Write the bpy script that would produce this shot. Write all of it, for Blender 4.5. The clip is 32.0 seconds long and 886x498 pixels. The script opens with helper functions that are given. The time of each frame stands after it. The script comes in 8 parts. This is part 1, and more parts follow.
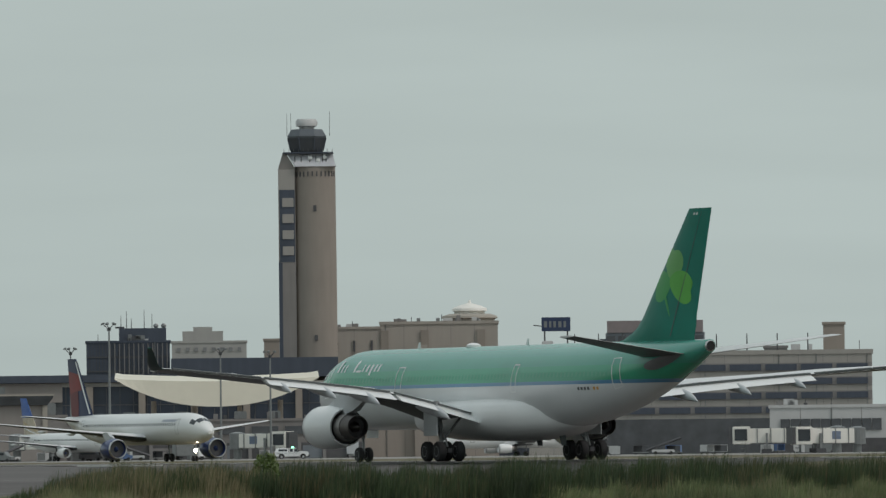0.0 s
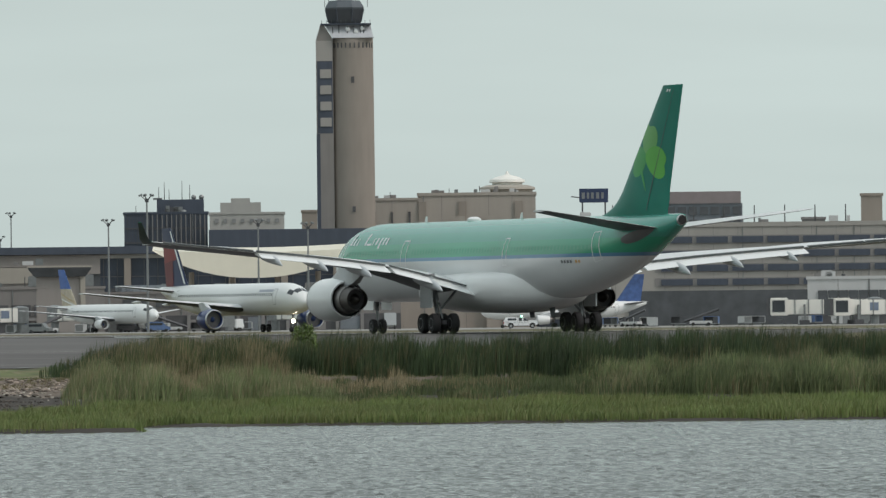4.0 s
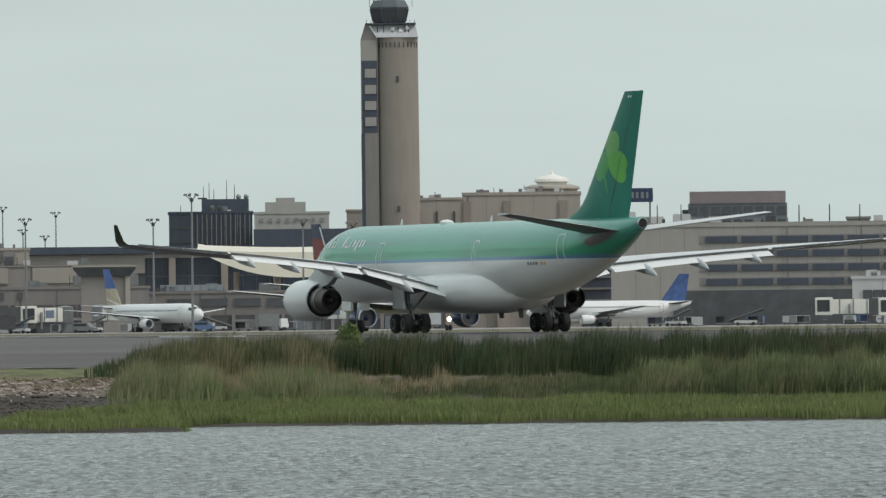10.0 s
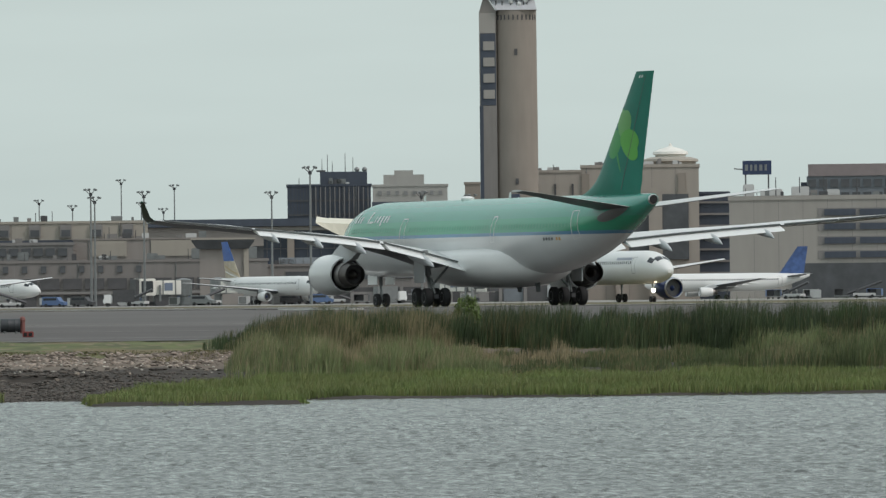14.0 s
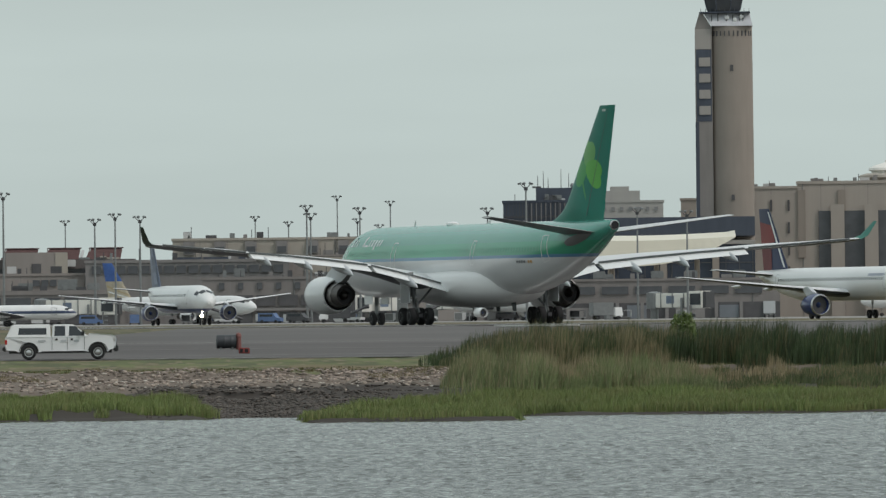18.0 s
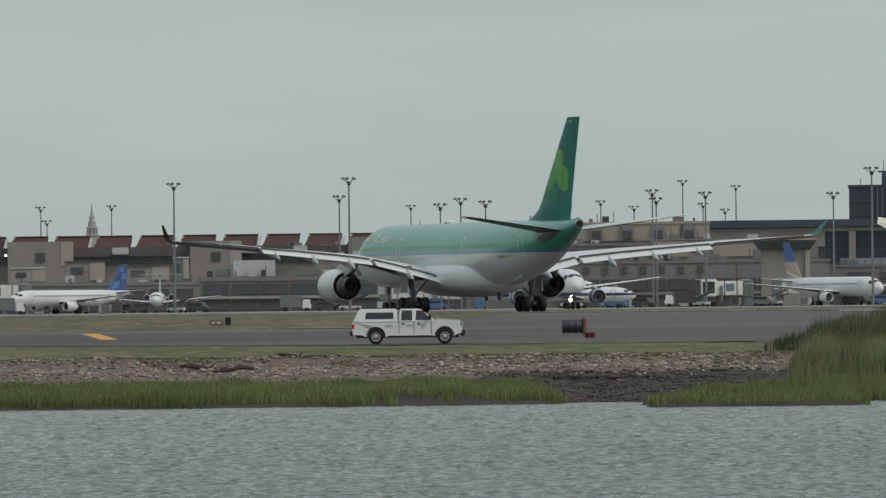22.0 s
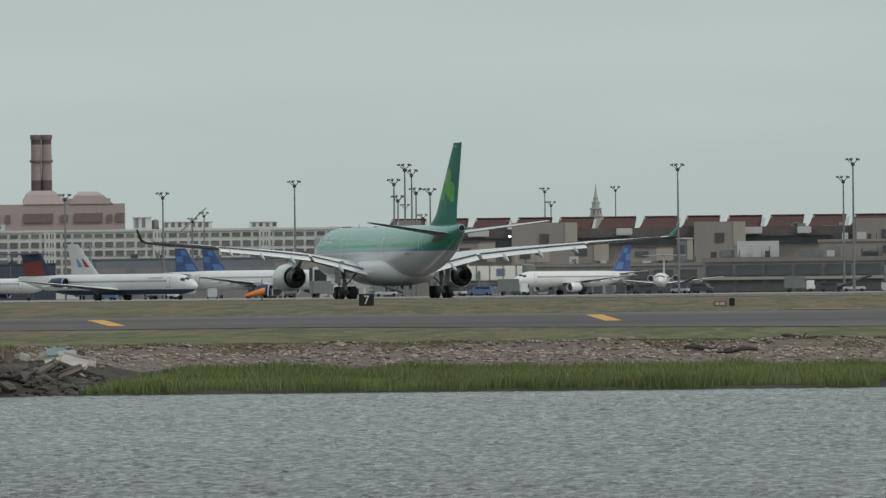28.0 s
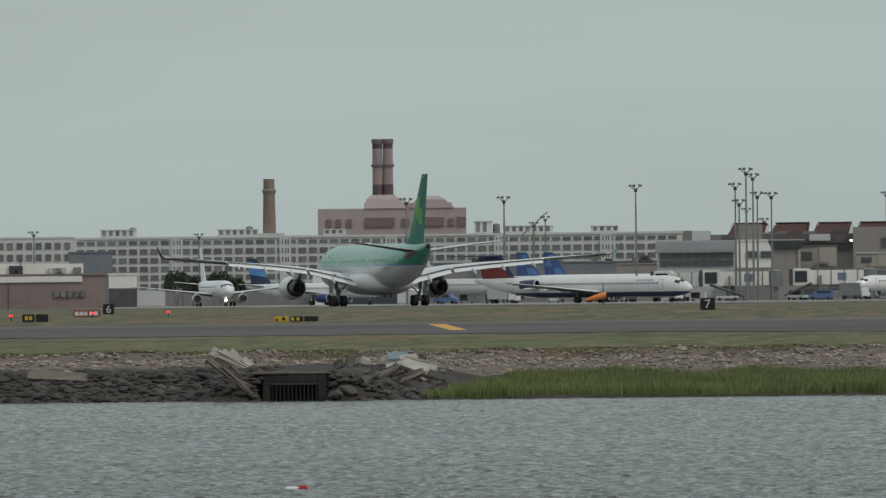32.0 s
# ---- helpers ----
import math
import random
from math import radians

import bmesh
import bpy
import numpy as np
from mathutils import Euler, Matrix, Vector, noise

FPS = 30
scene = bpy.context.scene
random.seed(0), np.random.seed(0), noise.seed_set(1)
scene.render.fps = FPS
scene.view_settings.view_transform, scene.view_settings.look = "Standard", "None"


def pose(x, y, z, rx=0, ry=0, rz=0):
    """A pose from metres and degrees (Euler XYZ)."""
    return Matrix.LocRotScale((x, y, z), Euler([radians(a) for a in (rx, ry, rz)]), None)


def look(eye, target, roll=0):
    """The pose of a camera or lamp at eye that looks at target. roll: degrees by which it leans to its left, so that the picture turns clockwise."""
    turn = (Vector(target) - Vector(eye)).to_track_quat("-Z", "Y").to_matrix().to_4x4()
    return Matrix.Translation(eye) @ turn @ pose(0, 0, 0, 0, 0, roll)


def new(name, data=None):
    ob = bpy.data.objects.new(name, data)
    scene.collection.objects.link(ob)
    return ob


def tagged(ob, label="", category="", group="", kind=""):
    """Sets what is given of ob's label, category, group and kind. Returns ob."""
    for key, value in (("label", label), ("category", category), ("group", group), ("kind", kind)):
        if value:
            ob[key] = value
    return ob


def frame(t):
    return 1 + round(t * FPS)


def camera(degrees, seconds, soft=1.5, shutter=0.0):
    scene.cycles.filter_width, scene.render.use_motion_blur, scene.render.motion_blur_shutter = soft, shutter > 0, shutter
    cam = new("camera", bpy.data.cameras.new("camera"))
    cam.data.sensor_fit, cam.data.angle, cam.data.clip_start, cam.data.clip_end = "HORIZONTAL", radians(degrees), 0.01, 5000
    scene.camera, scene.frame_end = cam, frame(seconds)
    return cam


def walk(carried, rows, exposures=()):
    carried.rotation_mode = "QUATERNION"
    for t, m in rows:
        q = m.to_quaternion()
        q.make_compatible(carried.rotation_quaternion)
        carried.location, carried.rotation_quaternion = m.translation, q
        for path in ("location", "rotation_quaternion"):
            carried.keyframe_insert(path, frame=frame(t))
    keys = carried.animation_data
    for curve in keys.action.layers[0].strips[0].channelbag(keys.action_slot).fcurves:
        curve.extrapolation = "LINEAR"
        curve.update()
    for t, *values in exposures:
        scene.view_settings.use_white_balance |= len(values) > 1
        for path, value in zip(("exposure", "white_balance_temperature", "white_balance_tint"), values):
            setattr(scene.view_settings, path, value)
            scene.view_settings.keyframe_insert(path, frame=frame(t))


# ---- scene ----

# ---------------------------------------------------------------- camera
# bearing and lift of the line of sight in milliradians; the camera stands on the shore and only turns
EYE = Vector((0.0, 0.0, 0.5))
SIGHT = [
    (0, 17.95, 21.18), (0.5, 17.42, 17.89), (1, 16.82, 8.40), (1.5, 15.46, 2.31), (2, 14.83, 2.05), (2.5, 14.57, 6.69),
    (3, 12.89, 7.69), (3.5, 13.74, 8.12), (5.5, 14.03, 7.13), (6, 13.34, 7.74), (6.5, 13.37, 7.69), (7, 13.08, 7.21),
    (7.5, 11.89, 6.99), (8, 10.82, 7.20), (8.5, 10.45, 5.83), (9, 11.75, 5.28), (9.5, 11.50, 6.18), (10, 9.30, 7.97),
    (10.5, 8.24, 8.16), (11, 6.69, 7.71), (11.5, 5.03, 6.52), (12, 4.86, 6.63), (12.5, 2.16, 6.55), (13, 0.00, 4.42),
    (13.5, -1.78, 4.59), (15.5, -8.37, 7.54), (16, -12.36, 5.63), (16.5, -14.24, 6.77), (17, -15.73, 6.96),
    (17.5, -17.23, 6.18), (18, -25.15, 7.20), (18.5, -33.44, 5.89), (19, -38.35, 5.21), (19.5, -38.57, 6.67),
    (20, -41.59, 7.58), (20.5, -48.06, 6.21), (21, -54.03, 6.55), (21.5, -58.27, 6.85), (22, -60.77, 6.00),
    (22.5, -65.22, 5.01), (23, -69.76, 2.94), (23.5, -74.99, 2.63), (24, -77.36, 1.29), (24.5, -78.52, 1.57),
    (25, -88.27, 3.53), (25.5, -94.14, 5.42), (27.5, -107.31, 3.48), (28, -112.70, 4.61), (28.5, -118.32, 5.45),
    (29, -121.62, 5.36), (29.5, -131.75, 3.72), (30, -139.13, 3.72), (30.5, -142.49, 5.69), (31, -149.92, 6.73),
    (31.5, -144.42, 9.92), (32, -147.84, 5.42)]


def at(b, d, z=0.0):
    """The place at bearing b (milliradians, clockwise from +y) and distance d from the camera."""
    return Vector((d * math.sin(b / 1000), d * math.cos(b / 1000), z))


def facing(b, d, z=0.0, turn=0.0):
    """A pose at that place whose -y side faces the camera; turn: degrees more, counterclockwise."""
    p = at(b, d, z)
    return pose(p.x, p.y, p.z, 0, 0, turn - math.degrees(b / 1000))


cam = camera(5.227, 32.0, soft=1.4)
rows = []
for t, b, lift in SIGHT:
    rows.append((t, look(EYE, EYE + at(b, 100, 100 * math.tan(lift / 1000)), -0.65)))
walk(cam, rows, [(0, -0.26), (0.5, -0.28), (1.0, -0.2), (1.6, 0.18), (3, 0.12), (6, 0.1), (9, 0.16), (10, 0.12), (11, 0.04), (13, 0.14), (16, 0.0), (18, -0.02), (20, -0.19), (21, -0.22), (22, -0.28), (23, -0.24), (25, -0.21), (28, -0.17), (29, -0.26), (30, -0.17), (31, -0.25), (32, -0.34)])

# ---------------------------------------------------------------- sky and sun
SUN_BEARING, SUN_HEIGHT = 118, 46          # degrees to the right of the first view, and above the horizon
world = bpy.data.worlds.new("sky")
scene.world = world
world.use_nodes = True
wn, wl = world.node_tree.nodes, world.node_tree.links
sky = wn.new("ShaderNodeTexSky")
sky.sky_type = "NISHITA"
sky.sun_disc = False
sky.sun_elevation, sky.sun_rotation = radians(SUN_HEIGHT), radians(SUN_BEARING)
sky.dust_density, sky.air_density = 4.0, 1.2
scale = wn.new("ShaderNodeVectorMath")
scale.operation = "SCALE"
scale.inputs["Scale"].default_value = 0.06
wl.new(sky.outputs[0], scale.inputs[0])
coord = wn.new("ShaderNodeTexCoord")
sep = wn.new("ShaderNodeSeparateXYZ")
wl.new(coord.outputs["Generated"], sep.inputs[0])
ramp = wn.new("ShaderNodeValToRGB")       # the cloud layer, from the horizon to the zenith
ramp.color_ramp.elements[0].color = (0.558, 0.648, 0.629, 1)
ramp.color_ramp.elements[1].color = (0.655, 0.74, 0.754, 1)
ramp.color_ramp.elements[1].position = 0.5
wl.new(sep.outputs["Z"], ramp.inputs[0])
cloud = wn.new("ShaderNodeTexNoise")      # soft streaks in the clouds
cloud.inputs["Scale"].default_value, cloud.inputs["Detail"].default_value = 9.0, 4.0
mapc = wn.new("ShaderNodeMapping")
mapc.inputs["Scale"].default_value = (1, 1, 7)
wl.new(coord.outputs["Generated"], mapc.inputs[0])
wl.new(mapc.outputs[0], cloud.inputs[0])
cr = wn.new("ShaderNodeMapRange")
cr.inputs[1].default_value, cr.inputs[2].default_value = 0.3, 0.7
cr.inputs[3].default_value, cr.inputs[4].default_value = 0.94, 1.06
wl.new(cloud.outputs[0], cr.inputs[0])
shade = wn.new("ShaderNodeVectorMath")
shade.operation = "SCALE"
wl.new(ramp.outputs[0], shade.inputs[0])
wl.new(cr.outputs[0], shade.inputs["Scale"])
over = wn.new("ShaderNodeMixRGB")
over.inputs[0].default_value = 0.9        # mostly overcast
wl.new(scale.outputs[0], over.inputs[1])
wl.new(shade.outputs[0], over.inputs[2])
wl.new(over.outputs[0], wn["Background"].inputs[0])
wn["Background"].inputs[1].default_value = 1.0
sun = new("sun", bpy.data.lights.new("sun", "SUN"))
sun.data.energy, sun.data.angle, sun.data.color = 1.2, radians(12), (1.0, 0.885, 0.85)
sd = Vector((math.sin(radians(SUN_BEARING)) * math.cos(radians(SUN_HEIGHT)), math.cos(radians(SUN_BEARING)) * math.cos(radians(SUN_HEIGHT)), math.sin(radians(SUN_HEIGHT))))
sun.matrix_basis = look(sd * 100, (0, 0, 0))


# ---------------------------------------------------------------- materials
def mat(name, col, rough=0.6, metal=0.0, var=0.12, size=1.0, bump=0.0, coat=0.0, bands=(), axis="Z", rnd=0.0, ior=1.45, streak=0.0, along=1.0):
    """A painted, stony or metal surface: grain at the given size in metres and a slow stain seven times as large.
    bands: (height, colour) rows; above each height the paint changes to that colour. streak: rain streaks down the wall; along: wear drawn out along x."""
    m = bpy.data.materials.new(name)
    m.use_nodes = True
    n, l = m.node_tree.nodes, m.node_tree.links
    p = n["Principled BSDF"]
    p.inputs["Roughness"].default_value, p.inputs["Metallic"].default_value = rough, metal
    p.inputs["IOR"].default_value = ior
    p.inputs["Coat Weight"].default_value = coat
    tc = n.new("ShaderNodeTexCoord")
    fine, slow = n.new("ShaderNodeTexNoise"), n.new("ShaderNodeTexNoise")
    fine.inputs["Scale"].default_value, slow.inputs["Scale"].default_value = 1 / size, 0.14 / size
    fine.inputs["Detail"].default_value = slow.inputs["Detail"].default_value = 5
    l.new(tc.outputs["Object"], slow.inputs[0])
    if streak or along != 1.0:
        mp = n.new("ShaderNodeMapping")
        mp.inputs["Scale"].default_value = (along, 1, streak or 1.0)
        l.new(tc.outputs["Object"], mp.inputs[0])
        l.new(mp.outputs[0], fine.inputs[0])
    else:
        l.new(tc.outputs["Object"], fine.inputs[0])
    add = n.new("ShaderNodeMath")
    add.operation = "ADD"
    l.new(fine.outputs[0], add.inputs[0])
    l.new(slow.outputs[0], add.inputs[1])
    mr = n.new("ShaderNodeMapRange")
    mr.inputs[1].default_value, mr.inputs[2].default_value = 0.6, 1.4
    mr.inputs[3].default_value, mr.inputs[4].default_value = 1 - var, 1 + var
    l.new(add.outputs[0], mr.inputs[0])
    source = None
    if bands:
        sp = n.new("ShaderNodeSeparateXYZ")
        l.new(tc.outputs["Object"], sp.inputs[0])
        for h, c in bands:
            gt = n.new("ShaderNodeMath")
            gt.operation = "GREATER_THAN"
            gt.inputs[1].default_value = h
            l.new(sp.outputs[axis], gt.inputs[0])
            mx = n.new("ShaderNodeMixRGB")
            l.new(gt.outputs[0], mx.inputs[0])
            mx.inputs[1].default_value, mx.inputs[2].default_value = (*col, 1), (*c, 1)
            if source:
                l.new(source, mx.inputs[1])
            source = mx.outputs[0]
    vm = n.new("ShaderNodeVectorMath")
    vm.operation = "SCALE"
    vm.inputs[0].default_value = col
    if source:
        l.new(source, vm.inputs[0])
    factor = mr.outputs[0]
    if rnd:
        oi = n.new("ShaderNodeObjectInfo") if rnd > 0 else n.new("ShaderNodeNewGeometry")
        r2 = n.new("ShaderNodeMapRange")
        r2.inputs[3].default_value, r2.inputs[4].default_value = 1 - abs(rnd), 1 + abs(rnd)
        l.new(oi.outputs["Random" if rnd > 0 else "Random Per Island"], r2.inputs[0])
        mu = n.new("ShaderNodeMath")
        mu.operation = "MULTIPLY"
        l.new(factor, mu.inputs[0])
        l.new(r2.outputs[0], mu.inputs[1])
        factor = mu.outputs[0]
    l.new(factor, vm.inputs["Scale"])
    l.new(vm.outputs[0], p.inputs["Base Color"])
    if bump:
        b = n.new("ShaderNodeBump")
        b.inputs["Strength"].default_value, b.inputs["Distance"].default_value = min(1, bump), 0.1 * size
        l.new(fine.outputs[0], b.inputs["Height"])
        l.new(b.outputs[0], p.inputs["Normal"])
    return m


def glow(name, col, power):
    m = bpy.data.materials.new(name)
    m.use_nodes = True
    p = m.node_tree.nodes["Principled BSDF"]
    p.inputs["Base Color"].default_value = (*col, 1)
    p.inputs["Emission Color"].default_value, p.inputs["Emission Strength"].default_value = (*col, 1), power
    return m


CONCRETE = mat("concrete", (0.29, 0.255, 0.22), 0.85, var=0.10, size=1.5, bump=0.2, streak=0.15)
BLOCK_BEIGE = mat("beige_concrete_block", (0.375, 0.338, 0.298), 0.85, var=0.08, size=2.0, streak=0.15)
CONCRETE_GREY = mat("grey_concrete", (0.225, 0.216, 0.21), 0.85, var=0.14, size=1.2, bump=0.2, streak=0.15)
CONCRETE_LIGHT = mat("light_concrete", (0.33, 0.315, 0.29), 0.8, var=0.08, size=2, streak=0.15)
TAN = mat("tan_panel", (0.275, 0.250, 0.232), 0.8, var=0.1, size=2, streak=0.15)
TAUPE = mat("taupe_panel", (0.212, 0.197, 0.188), 0.8, var=0.12, size=2, streak=0.15)
BEIGE = mat("beige_panel", (0.36, 0.33, 0.285), 0.75, var=0.08, size=2, streak=0.15)
SIGN_BLUE = mat("faded_blue_sign", (0.16, 0.20, 0.27), 0.6, var=0.2, size=0.8)
BRIDGE_WHITE = mat("cream_white_panel", (0.76, 0.745, 0.69), 0.6, var=0.1, size=1.5, streak=0.2)
WHITE_WALL = mat("white_wall", (0.50, 0.505, 0.50), 0.6, var=0.07, size=2, streak=0.2)
CREAM = mat("cream_canopy", (0.74, 0.70, 0.58), 0.5, var=0.05, size=3)
# cladding colour, which also stands in for shade in gaps and open decks
DARK_METAL_AND_SHADE = mat("dark_cladding_and_shade", (0.060, 0.072, 0.096), 0.5, var=0.2, size=1.5, streak=0.1)
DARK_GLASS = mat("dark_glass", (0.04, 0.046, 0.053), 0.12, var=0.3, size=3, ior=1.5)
# glass tone lifted for distance haze; also stands in for the garage's base shade
TERMINAL_GLASS_AND_SHADE = mat("terminal_glass_and_shade", (0.085, 0.09, 0.097), 0.2, var=0.35, size=3)
# dark colour that stands in for the shade inside openings and ducts
VOID_SHADE = mat("dark_interior_shade", (0.092, 0.091, 0.094), 0.9, var=0.3, size=2)
GREY_METAL = mat("galvanised_steel", (0.22, 0.23, 0.23), 0.45, 0.5, var=0.15, size=0.6)
DARK_STEEL = mat("dark_steel", (0.10, 0.10, 0.105), 0.5, 0.6, var=0.2, size=0.4)
RED_ROOF = mat("dark_red_roof", (0.118, 0.064, 0.062), 0.7, var=0.15, size=1.2)
EAVE_DARK = mat("dark_weathered_eave", (0.12, 0.108, 0.106), 0.8, var=0.3, size=1.5)
BRICK = mat("brown_brick", (0.255, 0.195, 0.18), 0.85, var=0.15, size=0.8)
PINK = mat("pink_concrete", (0.42, 0.35, 0.345), 0.85, var=0.07, size=4, streak=0.2)
PINK_DARK = mat("brown_band", (0.21, 0.155, 0.16), 0.85, var=0.1, size=4)
OFFWHITE = mat("off_white_render", (0.60, 0.61, 0.605), 0.8, var=0.08, size=3, streak=0.2)
FAR_GLASS = mat("grey_window", (0.165, 0.165, 0.165), 0.4, var=0.3, size=2, rnd=0.3)
GREYBLUE = mat("grey_blue_panel", (0.17, 0.19, 0.21), 0.6, var=0.12, size=2)
ASPHALT = mat("asphalt", (0.098, 0.090, 0.086), 0.88, var=0.36, size=4.0, along=0.025, axis="Y", bands=((556, (0.082, 0.074, 0.071)), (592, (0.113, 0.104, 0.100))))
SEAL_DARK = mat("dark_seam_sealant", (0.055, 0.052, 0.05), 0.8, var=0.4, size=3.0, along=0.1)
SEAL_PALE = mat("pale_worn_seam", (0.165, 0.155, 0.145), 0.88, var=0.4, size=3.0, along=0.1)
RUNWAY = mat("runway_asphalt", (0.100, 0.093, 0.089), 0.88, var=0.32, size=6.0, along=0.03)
APRON = mat("apron_concrete", (0.26, 0.25, 0.235), 0.85, var=0.12, size=8.0)
LINE_WHITE = mat("white_marking", (0.62, 0.62, 0.60), 0.7, var=0.15, size=1.5)
LINE_YELLOW = mat("yellow_marking", (0.62, 0.33, 0.06), 0.7, var=0.15, size=0.8)
RUBBER = mat("tyre_rubber", (0.018, 0.018, 0.019), 0.8, var=0.2, size=0.3)
WHITE_PAINT = mat("white_aircraft_paint", (0.74, 0.75, 0.74), 0.28, var=0.05, size=2.5, coat=0.3)
GREY_PAINT = mat("grey_aircraft_paint", (0.47, 0.49, 0.50), 0.35, var=0.08, size=1.5)
# grey underside paint with the shade below the wing mixed into its colour
WING_UNDER_SHADED = mat("shaded_wing_underside", (0.085, 0.09, 0.097), 0.4, var=0.1, size=1.5)
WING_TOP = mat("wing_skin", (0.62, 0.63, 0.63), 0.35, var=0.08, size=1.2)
BARE_METAL = mat("bare_metal", (0.55, 0.55, 0.55), 0.3, 0.9, var=0.1, size=0.5)
EXHAUST = mat("scorched_exhaust_metal", (0.115, 0.105, 0.098), 0.45, 0.7, var=0.25, size=0.3)
SEAM = mat("panel_seam", (0.09, 0.10, 0.10), 0.7)
DARK_PAINT = mat("dark_blue_paint", (0.02, 0.035, 0.09), 0.3, coat=0.3)
CORE_METAL = mat("warm_grey_nozzle_metal", (0.26, 0.25, 0.24), 0.4, 0.6, var=0.2, size=0.4)
TITLE_GREY = mat("dull_blue_lettering", (0.36, 0.38, 0.44), 0.5)
CABIN_TINT = mat("tinted_cabin_glass", (0.065, 0.35, 0.21), 0.26, coat=0.4)
LAMP_GLOW = glow("landing_light", (1.0, 0.86, 0.62), 14.0)
FLOOD_GLOW = glow("floodlight_glow", (1.0, 0.98, 0.94), 6.0)
RED_GLOW = glow("red_light", (1.0, 0.02, 0.03), 3.0)
GREEN_GLOW = glow("green_beacon", (0.2, 1.0, 0.45), 5.0)


# ---------------------------------------------------------------- building blocks
def part(name, bm, material, parent, label="", smooth=False, kind=""):
    """Links a bmesh as one mesh object under a thing or a part."""
    me = bpy.data.meshes.new(name)
    bm.to_mesh(me)
    bm.free()
    for mm in (material if isinstance(material, (list, tuple)) else [material]):
        me.materials.append(mm)
    if smooth:
        me.polygons.foreach_set("use_smooth", [True] * len(me.polygons))
        me.set_sharp_from_angle(angle=radians(40))
    ob = new(name, me)
    ob.parent = parent
    return tagged(ob, label, kind=kind)


def share(name, source, parent, m):
    """One more object on the mesh of source."""
    ob = new(name, source.data)
    ob.parent = parent
    ob.matrix_basis = m
    return ob


def thing(name, m, label, category, group="", kind=""):
    ob = new(name)
    ob.empty_display_size = 0.2
    ob.matrix_basis = m
    return tagged(ob, label, category, group, kind)


def box(bm, x0, x1, y0, y1, z0, z1, mi=0):
    v = [bm.verts.new(c) for c in ((x0, y0, z0), (x1, y0, z0), (x1, y1, z0), (x0, y1, z0), (x0, y0, z1), (x1, y0, z1), (x1, y1, z1), (x0, y1, z1))]
    for f in ((3, 2, 1, 0), (4, 5, 6, 7), (0, 1, 5, 4), (1, 2, 6, 5), (2, 3, 7, 6), (3, 0, 4, 7)):
        bm.faces.new([v[i] for i in f]).material_index = mi
    return v


def boxes(*rows):
    bm = bmesh.new()
    for r in rows:
        box(bm, *r)
    return bm


def bevelled(w, *rows):
    bm = boxes(*rows)
    bmesh.ops.bevel(bm, geom=bm.edges[:], offset=w, segments=2, affect="EDGES")
    return bm


def loft(bm, rings, cap=True, closed=True, mi=0):
    """Skins a row of rings, each a list of points."""
    vs = [[bm.verts.new(p) for p in r] for r in rings]
    n = len(rings[0])
    for a, b in zip(vs, vs[1:]):
        for i in range(n if closed else n - 1):
            j = (i + 1) % n
            bm.faces.new((a[i], a[j], b[j], b[i])).material_index = mi
    if cap:
        bm.faces.new(vs[0][::-1]).material_index = mi
        bm.faces.new(vs[-1]).material_index = mi
    return vs


def turned(bm, profile, centre, axis="x", n=20, cap=True, mi=0):
    """A turned body: (place along the axis, radius) rows round a centre."""
    cx, cy, cz = centre
    rings = []
    for s, r in profile:
        ring = []
        for i in range(n):
            a = 2 * math.pi * i / n
            c, d = r * math.cos(a), r * math.sin(a)
            ring.append((cx + s, cy + c, cz + d) if axis == "x" else (cx + c, cy + s, cz + d) if axis == "y" else (cx + c, cy + d, cz + s))
        rings.append(ring)
    loft(bm, rings, cap)
    return bm


def tube(bm, a, b, r0, r1=None, n=8):
    a, b = Vector(a), Vector(b)
    q = (b - a).to_track_quat("Z", "Y")
    rings = []
    for p, r in ((a, r0), (b, r0 if r1 is None else r1)):
        rings.append([p + q @ Vector((r * math.cos(2 * math.pi * i / n), r * math.sin(2 * math.pi * i / n), 0)) for i in range(n)])
    loft(bm, rings)
    return bm


def grid_of(name, parent, material, x0, x1, z0, z1, cols, rows, fw, fh, y, depth=0.25, label=""):
    """Separate windows or openings in even columns and rows, each a part that shares one mesh."""
    dx, dz = (x1 - x0) / cols, (z1 - z0) / rows
    w, h = dx * fw / 2, dz * fh / 2
    first = None
    for i in range(cols):
        for j in range(rows):
            m = pose(x0 + dx * (i + 0.5), y, z0 + dz * (j + 0.5))
            if first is None:
                first = part(name, boxes((-w, w, -depth, depth, -h, h)), material, parent, label)
                first.matrix_basis = m
            else:
                share(name, first, parent, m)

# ---------------------------------------------------------------- ground, water and pavements
SHORE = pose(0, 0, 0, 0, 0, 3.84)         # local y runs inland, square to the shore
PROFILE = [(-4900, -1.2), (-6, -1.2), (6, -2.2), (30, -6), (380, -6), (424, -4.7), (429.6, -4.1), (430.6, -3.77), (437, -3.6), (446, -3.42), (452, -3.15),
           (458, -2.80), (468.6, -2.26), (469.8, -1.95), (472, -1.9), (527, -1.56), (605, -0.8), (652, -0.26), (672, -0.03), (700, 0), (5200, 0)]


def lie(s):
    """Height of the land at s metres inland."""
    for (a, za), (b, zb) in zip(PROFILE, PROFILE[1:]):
        if s <= b:
            return za + (zb - za) * (s - a) / (b - a)
    return 0.0


def shore_wave(l):
    """How far the water's edge wanders at l metres along the shore."""
    return 1.3 * noise.noise((l * 0.05, 3.1, 0)) + 0.7 * noise.noise((l * 0.21, 9.4, 0))


